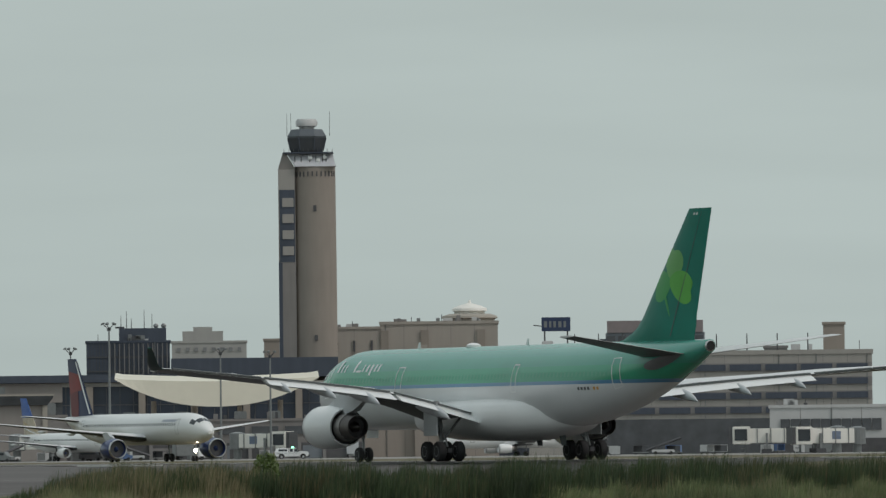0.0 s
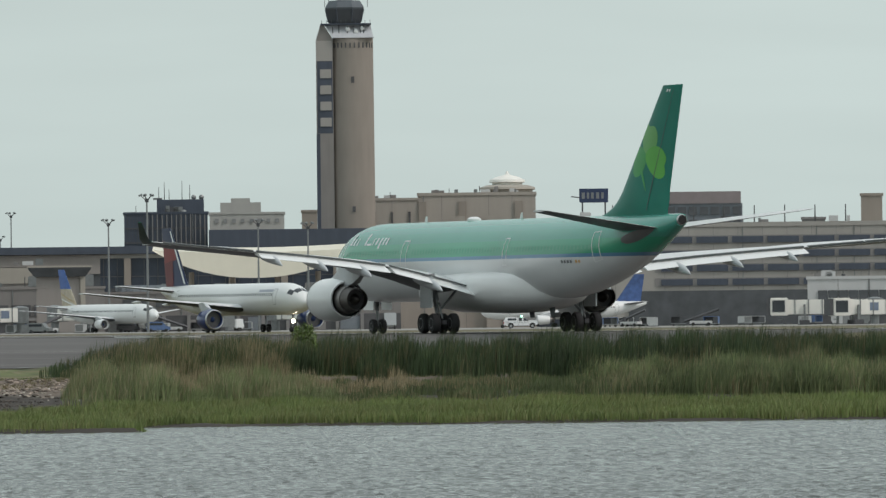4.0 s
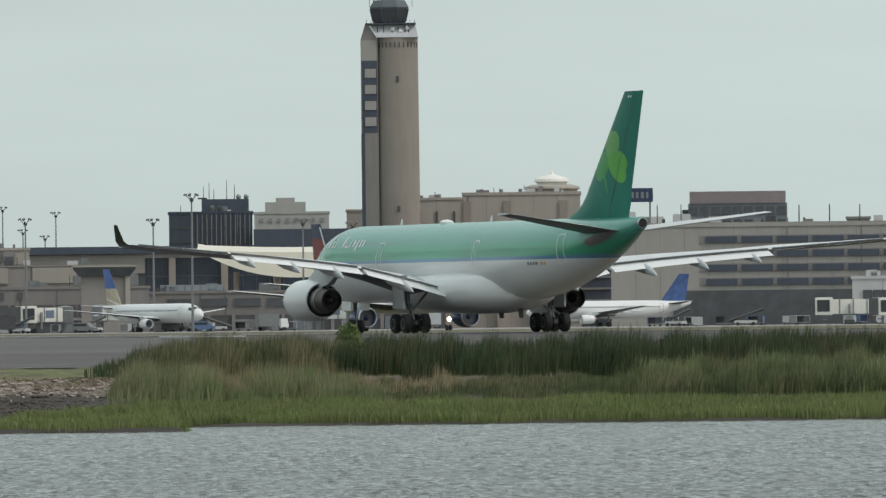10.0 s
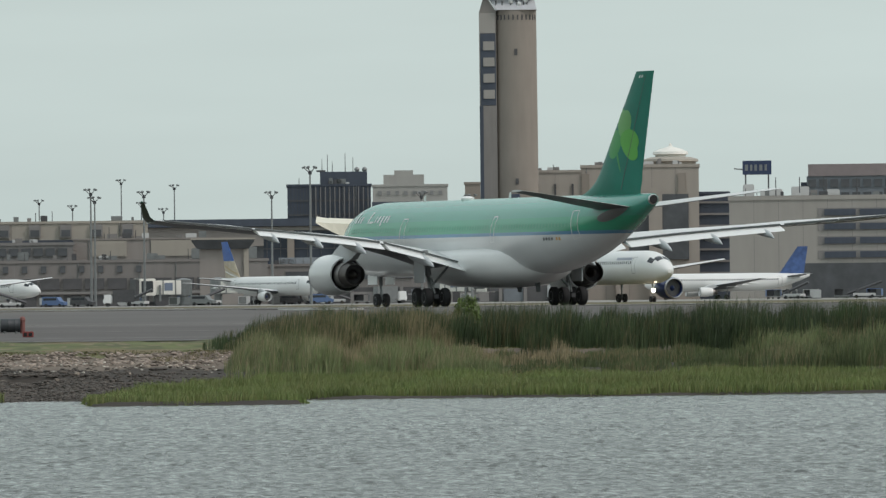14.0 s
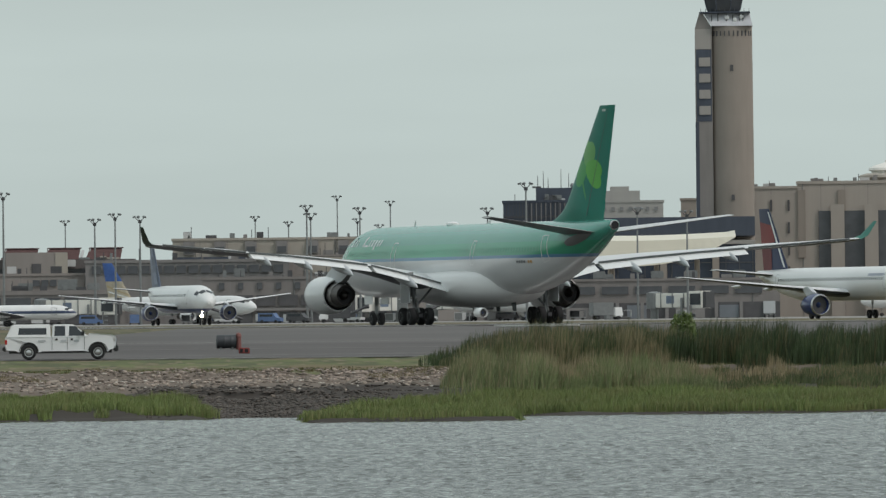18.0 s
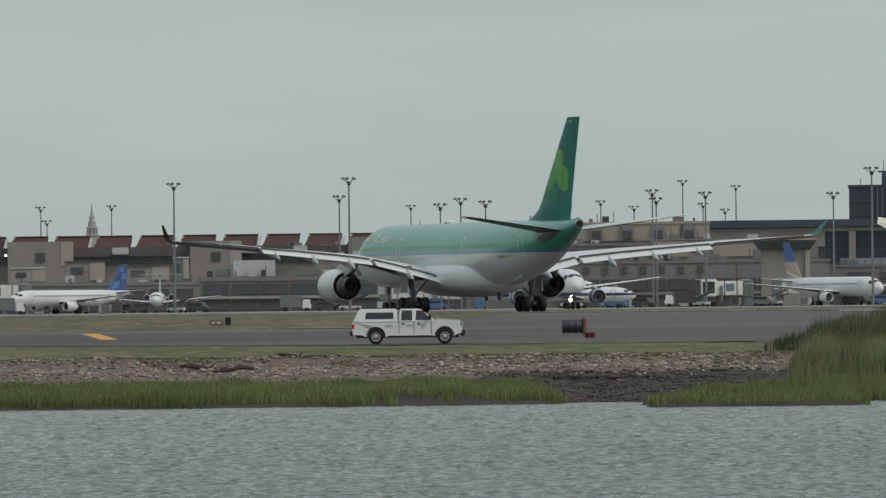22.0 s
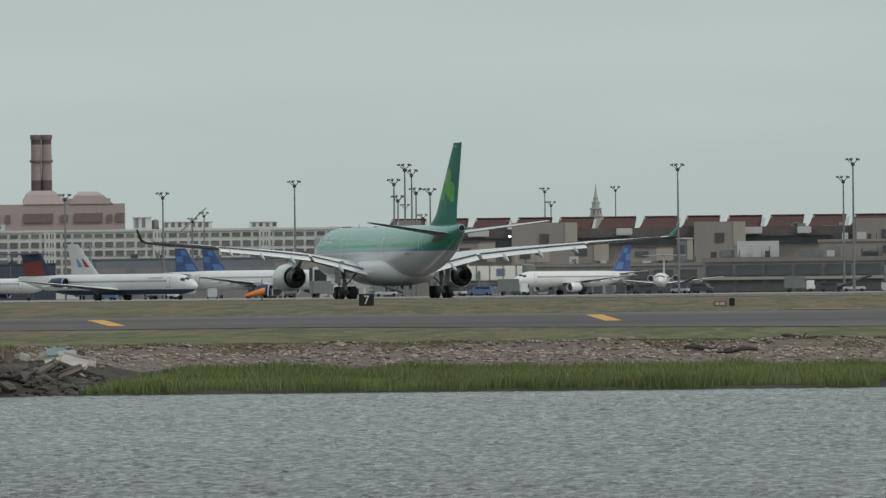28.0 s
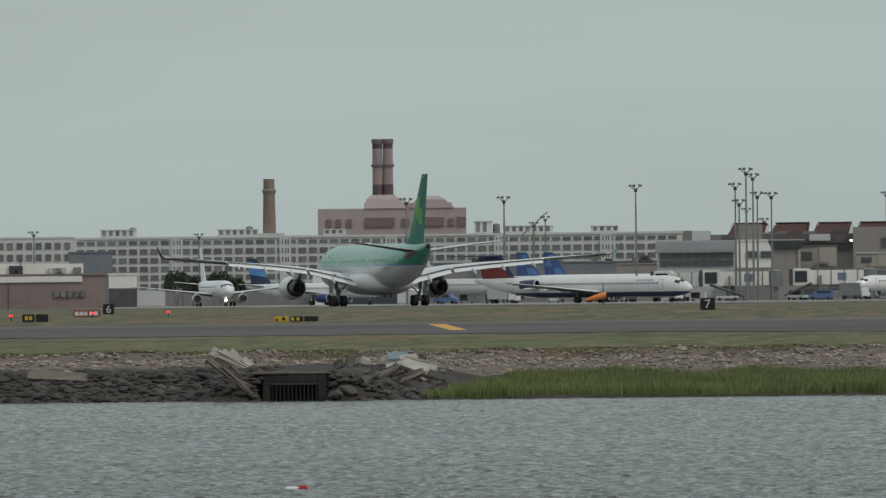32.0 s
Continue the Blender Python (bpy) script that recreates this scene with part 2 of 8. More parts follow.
def ground_z(l, s):
    rough = 0.0
    if 425 < s < 530:
        rough = 0.10 * noise.noise((l * 0.35, s * 0.35, 0)) + 0.05 * noise.noise((l * 1.1, s * 1.1, 2))
        if 452 < s < 472:
            rough *= 2.2
    bend = shore_wave(l) if 424 < s < 446 else 0
    if 455 < s < 500:                                   # the worn lip of the turf wanders
        bend = (1.6 * noise.noise((l * 0.16, 5.5, 0)) + 0.7 * noise.noise((l * 0.5, 1.5, 0))) * min(1, (500 - s) / 28)
    z = lie(s - bend) + rough
    if 409 < s < 440:                                   # a low spit of marsh that reaches out into the water
        k = min(1.0, max(0.0, min(l - 11.0, 21.0 - l) / 0.5))
        z = max(z, -4.4 + k * 0.72 * min(1.0, max(0.0, (s - 411.0 - 1.2 * noise.noise((l * 0.3, 2.2, 0))) / 1.2)))
    if 426 < s < 458 and 6.5 < l < 13:                  # the muddy creek between two marsh banks
        z -= 0.45 * max(0.0, 1 - abs((l - 9.8) / 3.3))
    if 431 < s < 453 and -2 < l < 7:                    # a low eroded mud face under the marsh grass
        k = min(1.0, max(0.0, min(l + 0.9, 4.9 - l) / 1.4 + 0.6 * noise.noise((l * 1.3, 6.6, 0))))
        z += (0.30 + 0.12 * noise.noise((l * 0.8, 1.1, 0)) + 0.10 * noise.noise((l * 3.0, s * 2.0, 0))) * k * min(1.0, max(0.0, (s - 432.2) / 0.8)) * min(1.0, (453 - s) / 7)
    k = min(1.0, max(0.0, (-35.5 - l) / 2.0))           # steep stony bank round the outfall
    if k and 424 < s < 470:
        z = z * (1 - k) + k * (float(np.interp(s, (424, 430, 434, 441, 468.6, 469.8), (-4.9, -4.35, -3.6, -2.7, -2.26, -1.95))) + rough)
        q = min(1.0, max(0.0, 1.6 - abs(l + 41.85) / 3.2))
        if s < 460:                                     # steeper beside the headwall
            z = z * (1 - q) + q * (float(np.interp(s, (424, 430.6, 431.2, 432.3, 434, 441, 460), (-4.9, -4.3, -4.0, -2.95, -2.68, -2.5, -2.35))) + rough * 0.6)
        if -43.05 < l < -40.55 and s < 434.0:
            z = min(z, -4.3)
    return z


def sheet(name, xs, ys, f, material, m, smooth=True):
    v = np.array([(x, y, f(x, y)) for y in ys for x in xs])
    nx = len(xs)
    faces = [(j * nx + i, j * nx + i + 1, (j + 1) * nx + i + 1, (j + 1) * nx + i) for j in range(len(ys) - 1) for i in range(nx - 1)]
    me = bpy.data.meshes.new(name)
    me.from_pydata(v.tolist(), [], faces)
    me.materials.append(material)
    if smooth:
        me.polygons.foreach_set("use_smooth", [True] * len(me.polygons))
    ob = new(name, me)
    ob.matrix_basis = m
    return ob


def ground_material():
    """Grass inland, stony bank, mud below it; broken up by noise."""
    m = mat("ground", (0.098, 0.115, 0.037), 0.95, var=0.42, size=1.8, bump=0.2, along=0.35, axis="Y", bands=((532, (0.112, 0.104, 0.053)),))
    n, l = m.node_tree.nodes, m.node_tree.links
    p = n["Principled BSDF"]
    old = p.inputs["Base Color"].links[0].from_socket
    tc = n.new("ShaderNodeTexCoord")
    for sx, sy, lo, hi, c in ((0.16, 0.055, 0.48, 0.58, (0.158, 0.112, 0.062)), (0.6, 0.08, 0.48, 0.60, (0.062, 0.068, 0.026)), (1.2, 0.12, 0.56, 0.64, (0.185, 0.150, 0.090))):
        mp = n.new("ShaderNodeMapping")                  # dry, rank and bare patches in the mown turf
        mp.inputs["Scale"].default_value = (sx, sy, 1)
        dry = n.new("ShaderNodeTexNoise")
        dry.inputs["Scale"].default_value, dry.inputs["Detail"].default_value = 1.0, 4
        l.new(tc.outputs["Object"], mp.inputs[0])
        l.new(mp.outputs[0], dry.inputs[0])
        mr = n.new("ShaderNodeMapRange")
        mr.inputs[1].default_value, mr.inputs[2].default_value, mr.inputs[4].default_value = lo, hi, 0.8
        l.new(dry.outputs[0], mr.inputs[0])
        mx = n.new("ShaderNodeMixRGB")
        l.new(mr.outputs[0], mx.inputs[0])
        l.new(old, mx.inputs[1])
        mx.inputs[2].default_value = (*c, 1)
        old = mx.outputs[0]
    sp = n.new("ShaderNodeSeparateXYZ")
    l.new(tc.outputs["Object"], sp.inputs[0])
    nz = n.new("ShaderNodeTexNoise")
    nz.inputs["Scale"].default_value, nz.inputs["Detail"].default_value = 0.35, 6
    l.new(tc.outputs["Object"], nz.inputs[0])
    sc = n.new("ShaderNodeMath")
    sc.operation = "MULTIPLY_ADD"
    sc.inputs[1].default_value = 12.0
    l.new(nz.outputs[0], sc.inputs[0])
    l.new(sp.outputs["Y"], sc.inputs[2])
    near = n.new("ShaderNodeMapRange")                   # the mud reaches higher round the creek
    near.interpolation_type = "SMOOTHSTEP"
    near.inputs[1].default_value, near.inputs[2].default_value = 1.0, 9.0
    near.inputs[3].default_value, near.inputs[4].default_value = 0.0, -7.5
    l.new(sp.outputs["X"], near.inputs[0])
    low = n.new("ShaderNodeMath")
    low.operation = "ADD"
    l.new(sc.outputs[0], low.inputs[0])
    l.new(near.outputs[0], low.inputs[1])
    for lo, hi, c in ((459, 461, (0.15, 0.122, 0.098)), (477.4, 478.6, None)):
        mr = n.new("ShaderNodeMapRange")
        mr.inputs[1].default_value, mr.inputs[2].default_value = lo, hi
        l.new((low if c else sc).outputs[0], mr.inputs[0])
        mx = n.new("ShaderNodeMixRGB")
        l.new(mr.outputs[0], mx.inputs[0])
        if c:
            mx.inputs[1].default_value = (0.046, 0.039, 0.033, 1)
            mx.inputs[2].default_value = (*c, 1)
            first = mx
        else:
            l.new(first.outputs[0], mx.inputs[1])
            l.new(old, mx.inputs[2])
            l.new(mx.outputs[0], p.inputs["Base Color"])
    return m


def steps(*runs):
    out = []
    for a, b, d in runs:
        out += list(np.arange(a, b, d))
    return out


gx = steps((-5000, -400, 400), (-400, -125, 25), (-125, -75, 10), (-75, 80, 0.8), (80, 400, 32), (400, 5001, 400))
gy = [-4900, -2000, -500, -6, 0, 6, 30, 200, 380] + steps((405, 424, 1.2), (424, 475, 0.8), (475, 530, 3), (530, 710, 12), (710, 1000, 40), (1000, 5201, 300))
GROUND = tagged(sheet("ground", gx, gy, ground_z, ground_material(), SHORE), "grassy airfield ground falling to a stony muddy shore", "ground", kind="structure")


def water_material():
    m = bpy.data.materials.new("water")
    m.use_nodes = True
    n, l = m.node_tree.nodes, m.node_tree.links
    p = n["Principled BSDF"]
    p.inputs["Base Color"].default_value = (0.040, 0.045, 0.038, 1)
    p.inputs["Roughness"].default_value, p.inputs["IOR"].default_value = 0.12, 1.33
    tc = n.new("ShaderNodeTexCoord")
    last = None
    for size, stretch, strength in ((0.16, 0.8, 0.5), (0.4, 0.8, 0.6)):
        mp = n.new("ShaderNodeMapping")
        mp.inputs["Scale"].default_value = (stretch, 1, 1)
        nz = n.new("ShaderNodeTexNoise")
        nz.inputs["Scale"].default_value, nz.inputs["Detail"].default_value = 1 / size, 3
        l.new(tc.outputs["Object"], mp.inputs[0])
        l.new(mp.outputs[0], nz.inputs[0])
        b = n.new("ShaderNodeBump")
        b.inputs["Strength"].default_value, b.inputs["Distance"].default_value = strength, size * 0.2
        l.new(nz.outputs[0], b.inputs["Height"])
        if last:
            l.new(last.outputs[0], b.inputs["Normal"])
        last = b
    l.new(last.outputs[0], p.inputs["Normal"])
    # cat's paws: patches of finer ripple, short across the wind
    mp = n.new("ShaderNodeMapping")
    mp.inputs["Scale"].default_value = (3.2, 0.55, 1)
    nz = n.new("ShaderNodeTexNoise")
    nz.inputs["Scale"].default_value, nz.inputs["Detail"].default_value, nz.inputs["Roughness"].default_value = 1.0, 4, 0.65
    l.new(tc.outputs["Object"], mp.inputs[0])
    l.new(mp.outputs[0], nz.inputs[0])
    mr = n.new("ShaderNodeMapRange")
    mr.inputs[1].default_value, mr.inputs[2].default_value = 0.35, 0.68
    mr.inputs[3].default_value, mr.inputs[4].default_value = 0.07, 0.30
    l.new(nz.outputs[0], mr.inputs[0])
    l.new(mr.outputs[0], p.inputs["Roughness"])
    return m


def water_sheet():
    """Wind waves in the stretch of harbour before the marsh, and plain water all round it."""
    r = np.random.default_rng(12)
    bear = np.linspace(-0.136, 0.138, 500)
    dist = [158.0]
    while dist[-1] < 437:
        dist.append(dist[-1] * 1.00085)
    A, S = np.meshgrid(bear, np.array(dist))
    L = S * A
    Z = np.zeros_like(L)
    for i in range(44):
        wave = 0.25 * (3.4 ** r.uniform(0, 1))
        th = r.uniform(-1.25, 1.4)
        k = 2 * np.pi / wave
        ph = k * (L * np.sin(th) + S * np.cos(th)) + r.uniform(0, 6.28) + 0.9 * np.sin(L * r.uniform(0.05, 0.3) + S * r.uniform(0.05, 0.3))
        Z += 0.0062 * wave ** 0.6 * (1.0 - np.abs(np.sin(ph / 2))) * 2
    gust = 0.92 + 0.1 * np.sin(L * 0.09 + 1.3 * np.sin(S * 0.03)) * np.sin(S * 0.045 + 0.6)
    Z = (Z - Z.mean()) * gust
    edge = np.clip((437 - S) / 6, 0.25, 1)
    v = np.stack([L, S, -3.86 + Z * edge], 2).reshape(-1, 3)
    n, m = A.shape[1], A.shape[0]
    idx = np.arange(n * m).reshape(m, n)
    quads = np.stack([idx[:-1, :-1], idx[:-1, 1:], idx[1:, 1:], idx[1:, :-1]], 2).reshape(-1, 4)
    far = np.array([(-5000, -700, -4.15), (5000, -700, -4.15), (5000, 445, -4.15), (-5000, 445, -4.15)])
    quads = np.concatenate([quads, np.arange(4)[None] + n * m])
    v = np.concatenate([v, far])
    me = bpy.data.meshes.new("water")
    me.vertices.add(len(v))
    me.vertices.foreach_set("co", v.ravel())
    me.loops.add(quads.size)
    me.loops.foreach_set("vertex_index", quads.ravel().astype(np.int32))
    me.polygons.add(len(quads))
    me.polygons.foreach_set("loop_start", (np.arange(len(quads)) * 4).astype(np.int32))
    me.polygons.foreach_set("use_smooth", np.ones(len(quads), dtype=bool))
    me.update(calc_edges=True)
    me.materials.append(water_material())
    ob = new("water", me)
    ob.matrix_basis = SHORE
    return tagged(ob, "grey choppy harbour water with small wind waves", "water", kind="structure")


water_sheet()


def strip(name, pts, lift, material, label, category="pavement", m=SHORE, div=1):
    """A flat paved piece over the land: its corners in order, laid on the ground."""
    bm = bmesh.new()
    (a, b, c, d) = [Vector((*p, 0)) for p in pts]
    rings = []
    k = 24
    for i in range(k + 1):
        u = a.lerp(d, i / k)
        w = b.lerp(c, i / k)
        rings.append([(u.x, u.y, lie(u.y) + lift), (w.x, w.y, lie(w.y) + lift)])
    loft(bm, rings, cap=False, closed=False)
    bmesh.ops.recalc_face_normals(bm, faces=bm.faces[:])
    ob = part(name, bm, material, None, label)
    if ob.data.polygons[0].normal.z < 0:
        ob.data.flip_normals()
    ob.matrix_basis = m
    return tagged(ob, label, category, kind="structure")


for l0, s0, l1, s1 in ((-700, 549, -32, 549), (-32, 549, -1, 528), (-1, 528, 14, 527), (14, 527, 500, 527)):
    strip("taxiway", [(l0, s0), (l1, s1), (l1, 604), (l0, 604)], 0.03, ASPHALT, "worn grey asphalt taxiway along the grassy shore")
for s0, wide, tone in ((535.5, 0.5, 0), (541.0, 0.9, 1), (547.5, 0.6, 0), (569.0, 0.8, 1), (583.0, 0.6, 0), (597.0, 0.7, 1)):
    l0 = -300 if s0 > 560 else 0
    strip("pavement_seam", [(l0, s0), (300, s0), (300, s0 + wide), (l0, s0 + wide)], 0.034, (SEAL_DARK, SEAL_PALE)[tone], "sealed paving seam along the taxiway", "seam")
strip("connector", [(-2, 604), (60, 604), (90, 672), (10, 672)], 0.034, RUNWAY, "asphalt link between taxiway and runway")

# the runway lies along the take-off run
RUN0, RUN_TURN = Vector((4.49, 703.16, 0)), 20.5
RUNFRAME = pose(RUN0.x, RUN0.y, 0, 0, 0, RUN_TURN)


def flat(name, x0, x1, y0, y1, z, material, label, m, category="pavement", deep=0.1):
    bm = boxes((x0, x1, y0, y1, z - deep, z))
    ob = part(name, bm, material, None)
    ob.matrix_basis = m
    return tagged(ob, label, category, kind="structure")


flat("runway", -30, 30, -25, 2600, 0.03, RUNWAY, "long grey runway of worn asphalt", RUNFRAME, deep=1.2)
for x in (-28, 28):
    flat("runway_edge_line", x - 0.45, x + 0.45, -40, 2500, 0.036, LINE_WHITE, "white painted runway edge line", RUNFRAME, "marking")
for k in range(14):
    flat("centre_line", -0.45, 0.45, 20 + k * 60, 56 + k * 60, 0.036, LINE_WHITE, "white dashed runway centre line", RUNFRAME, "marking")
flat("apron", -700, 700, 1320, 2700, 0.02, APRON, "pale concrete apron before the terminals", SHORE)

MOVING = []
# ---------------------------------------------------------------- buildings


SLAB_GREY = mat("tower_slab_concrete", (0.235, 0.22, 0.205), 0.85, var=0.12, size=1.5, streak=0.15)


def control_tower():
    D = 2500
    ob = thing("control_tower", facing(4.8, D), "tall tan concrete control tower with dark glass cab", "tower")
    k = D / 1000
    bm = bmesh.new()
    rings = []
    for z, g in ((0, 1.06), (25, 1.02), (60, 1.0), (75.0, 0.99)):
        rings.append([(5.4 * g * math.cos(a) + 0.0, 4.2 * g * math.sin(a), z) for a in [2 * math.pi * i / 40 for i in range(40)]])
    loft(bm, rings)
    bmesh.ops.recalc_face_normals(bm, faces=bm.faces[:])
    part("shaft", bm, CONCRETE, ob, "ribbed tan concrete shaft", smooth=True)
    bm = bmesh.new()
    prof = [(-9.4, 0), (-5.0, 0), (-5.0, 74.6), (-7.3, 78.4), (-8.2, 78.4), (-9.4, 74.4)]
    loft(bm, [[(x, y, z) for x, z in prof] for y in (-3.2, 3.4)])
    bmesh.ops.recalc_face_normals(bm, faces=bm.faces[:])
    slab = part("stair_slab", bm, SLAB_GREY, ob, "grey concrete slab with louvred openings")
    part("slab_edge", boxes((-9.46, -8.5, -3.28, -3.1, 2, 50.4)), DARK_METAL_AND_SHADE, slab, "dark edge strip")
    part("slab_crown", boxes((-9.38, -5.3, -3.3, -3.1, 69.1, 74.3)), CONCRETE_LIGHT, slab, "pale crown panel")
    part("dark_backing", boxes((-9.1, -5.2, -3.3, -3.1, 50.5, 69.0)), DARK_METAL_AND_SHADE, slab)
    for i in range(4):
        z = 52.2 + i * 4.15
        part("louvre_panel", bevelled(0.05, (-8.4, -5.5, -3.55, -3.2, z, z + 2.3)), CONCRETE_LIGHT, slab, "pale louvre panel")
    bm = bmesh.new()
    loft(bm, [[(-4.9, -4.3, 75.0), (5.5, -4.3, 75.0), (5.5, 4.3, 75.0), (-4.9, 4.3, 75.0)], [(-7.0, -2.6, 78.3), (4.7, -2.6, 78.3), (4.7, 2.6, 78.3), (-7.0, 2.6, 78.3)]])
    bmesh.ops.recalc_face_normals(bm, faces=bm.faces[:])
    part("sloped_roof", bm, mat("pale_metal_roof", (0.52, 0.53, 0.55), 0.5, 0.2, size=1), ob, "pale sloping metal roof")
    for i in range(12):
        a = radians(-158 + 136 * i / 11)
        p = part("slot", boxes((-0.16, 0.16, -0.15, 0.15, -0.65, 0.65)), VOID_SHADE, ob)
        p.matrix_basis = pose(5.36 * math.cos(a), 4.17 * math.sin(a), 73.1, 0, 0, math.degrees(a) + 90)
    part("deck", bevelled(0.1, (-8.2, 4.9, -4.4, 4.4, 78.3, 78.7)), DARK_METAL_AND_SHADE, ob)
    bm = bmesh.new()
    oct_ = lambda r, z: [(-1.9 + r * math.cos(radians(22.5 + 45 * i)), r * math.sin(radians(22.5 + 45 * i)), z) for i in range(8)]
    loft(bm, [oct_(4.4, 78.7), oct_(4.6, 79.2), oct_(5.35, 82.4), oct_(5.35, 82.8)])
    cab = part("cab", bm, DARK_GLASS, ob, "dark glass control cab leaning outward")
    for i in range(8):
        a, b = oct_(4.62, 79.2)[i], oct_(5.38, 82.4)[i]
        part("mullion", tube(bmesh.new(), a, b, 0.12, n=5), DARK_METAL_AND_SHADE, cab)
    bm = bmesh.new()
    loft(bm, [oct_(5.4, 82.8), oct_(5.2, 83.2), oct_(4.3, 84.6), oct_(3.0, 84.7)])
    part("cab_roof", bm, mat("slate_roof_panels", (0.10, 0.115, 0.13), 0.5, size=1), cab)
    part("radome", turned(bmesh.new(), [(84.6, 1.9), (85.3, 2.0), (85.5, 2.75), (86.6, 2.85), (87.3, 2.4), (87.35, 0.1)], (-1.9, 0, 0), "z", 20), WHITE_WALL, ob, "white radar dome", smooth=True)
    for x, y, h in ((-7.0, 0, 88.8), (-6.0, 1, 88.9), (4.0, 0, 89.3)):
        part("antenna", tube(bmesh.new(), (x, y, 83), (x, y, h), 0.07, 0.04, 6), DARK_STEEL, ob)
    for i, x in enumerate((-3.4, -1.2, 0.4, 2.1, 3.0, -5)):
        part("dish_mast", tube(bmesh.new(), (x, -3.6, 76.2), (x, -3.7, 78.2 - 0.2 * (i % 3)), 0.12, 0.12, 6), DARK_STEEL, ob)
    for x, z in ((-1.1, 77.2), (0.9, 76.6), (2.6, 77.4)):
        part("dish", turned(bmesh.new(), [(0, 0.03), (0.12, 0.45), (0.3, 0.62), (0.26, 0.62), (0.08, 0.44)], (x, -3.9, z), "y", 14, cap=False), WHITE_PAINT, ob, "white dish aerial")
    for i in range(11):
        part("rail_post", tube(bmesh.new(), (-7.8 + 1.24 * i, -4.3, 78.7), (-7.8 + 1.24 * i, -4.3, 79.5), 0.06, n=5), DARK_STEEL, ob)
    part("small_window", boxes((-0.4, 0.4, -4.35, -4.1, 63.4, 65.0)), VOID_SHADE, ob)
    part("small_window", boxes((-0.4, 0.4, -4.5, -4.2, 30.2, 31.6)), VOID_SHADE, ob)
    return ob


control_tower()


def farther(b, d):
    """The terminals were drawn for a nearer apron: a tenth larger and a tenth farther off."""
    return facing(b, d * 1.1) @ Matrix.Scale(1.1, 4) if d < 2450 else facing(b, d)


def block(name, b0, b1, d, depth, z1, material, label, z0=0.0, category="building", roof=0.6, kind="", group=""):
    """A building between two bearings, its front d metres off: walls and a parapet. Local x is 0 in the middle."""
    w = (b1 - b0) / 1000 * d / 2
    ob = thing(name, farther((b0 + b1) / 2, d), label, category, group, kind)
    wall = part("wall", boxes((-w, w, 0, depth, z0, z1)), material, ob)
    if roof:
        part("parapet", boxes((-w - 0.25, w + 0.25, -0.25, depth + 0.25, z1, z1 + roof)), material, ob)
    rd = random.Random(int(b0 * 31 + d))
    if d < 2450 and w > 5 and roof and not group:
        for i in range(int(min(12, 2 + w / 3))):
            x, a, h = rd.uniform(-w + 1, w - 3), rd.uniform(0.5, 2.4), rd.uniform(0.4, 1.5)
            part(rd.choice(("roof_unit", "roof_vent", "roof_unit")), bevelled(0.06, (x, x + a, 1.5, 1.5 + rd.uniform(1, 3), z1 + roof, z1 + roof + h)), rd.choice((GREY_METAL, CONCRETE_GREY, WHITE_WALL, DARK_STEEL)), ob)
        for i in range(int(min(5, w / 5))):
            x = rd.uniform(-w + 1, w - 1)
            part("roof_pipe", tube(bmesh.new(), (x, 1.2, z1), (x, 1.2, z1 + roof + rd.uniform(0.8, 2.4)), 0.08, n=5), DARK_STEEL, ob)
        step = 2 * w / max(2, int(w / 2.6))
        for i in range(1, int(2 * w / step)):
            x = -w + i * step
            part("panel_joint", boxes((x - 0.05, x + 0.05, -0.03, 0.02, z0, z1)), CONCRETE_GREY, ob)
        for i in range(int(min(4, w / 8))):
            x = rd.uniform(-w + 1, w - 1)
            part("downpipe", tube(bmesh.new(), (x, -0.12, z0), (x, -0.12, z1), 0.1, n=5), GREY_METAL, ob)
    return ob, w


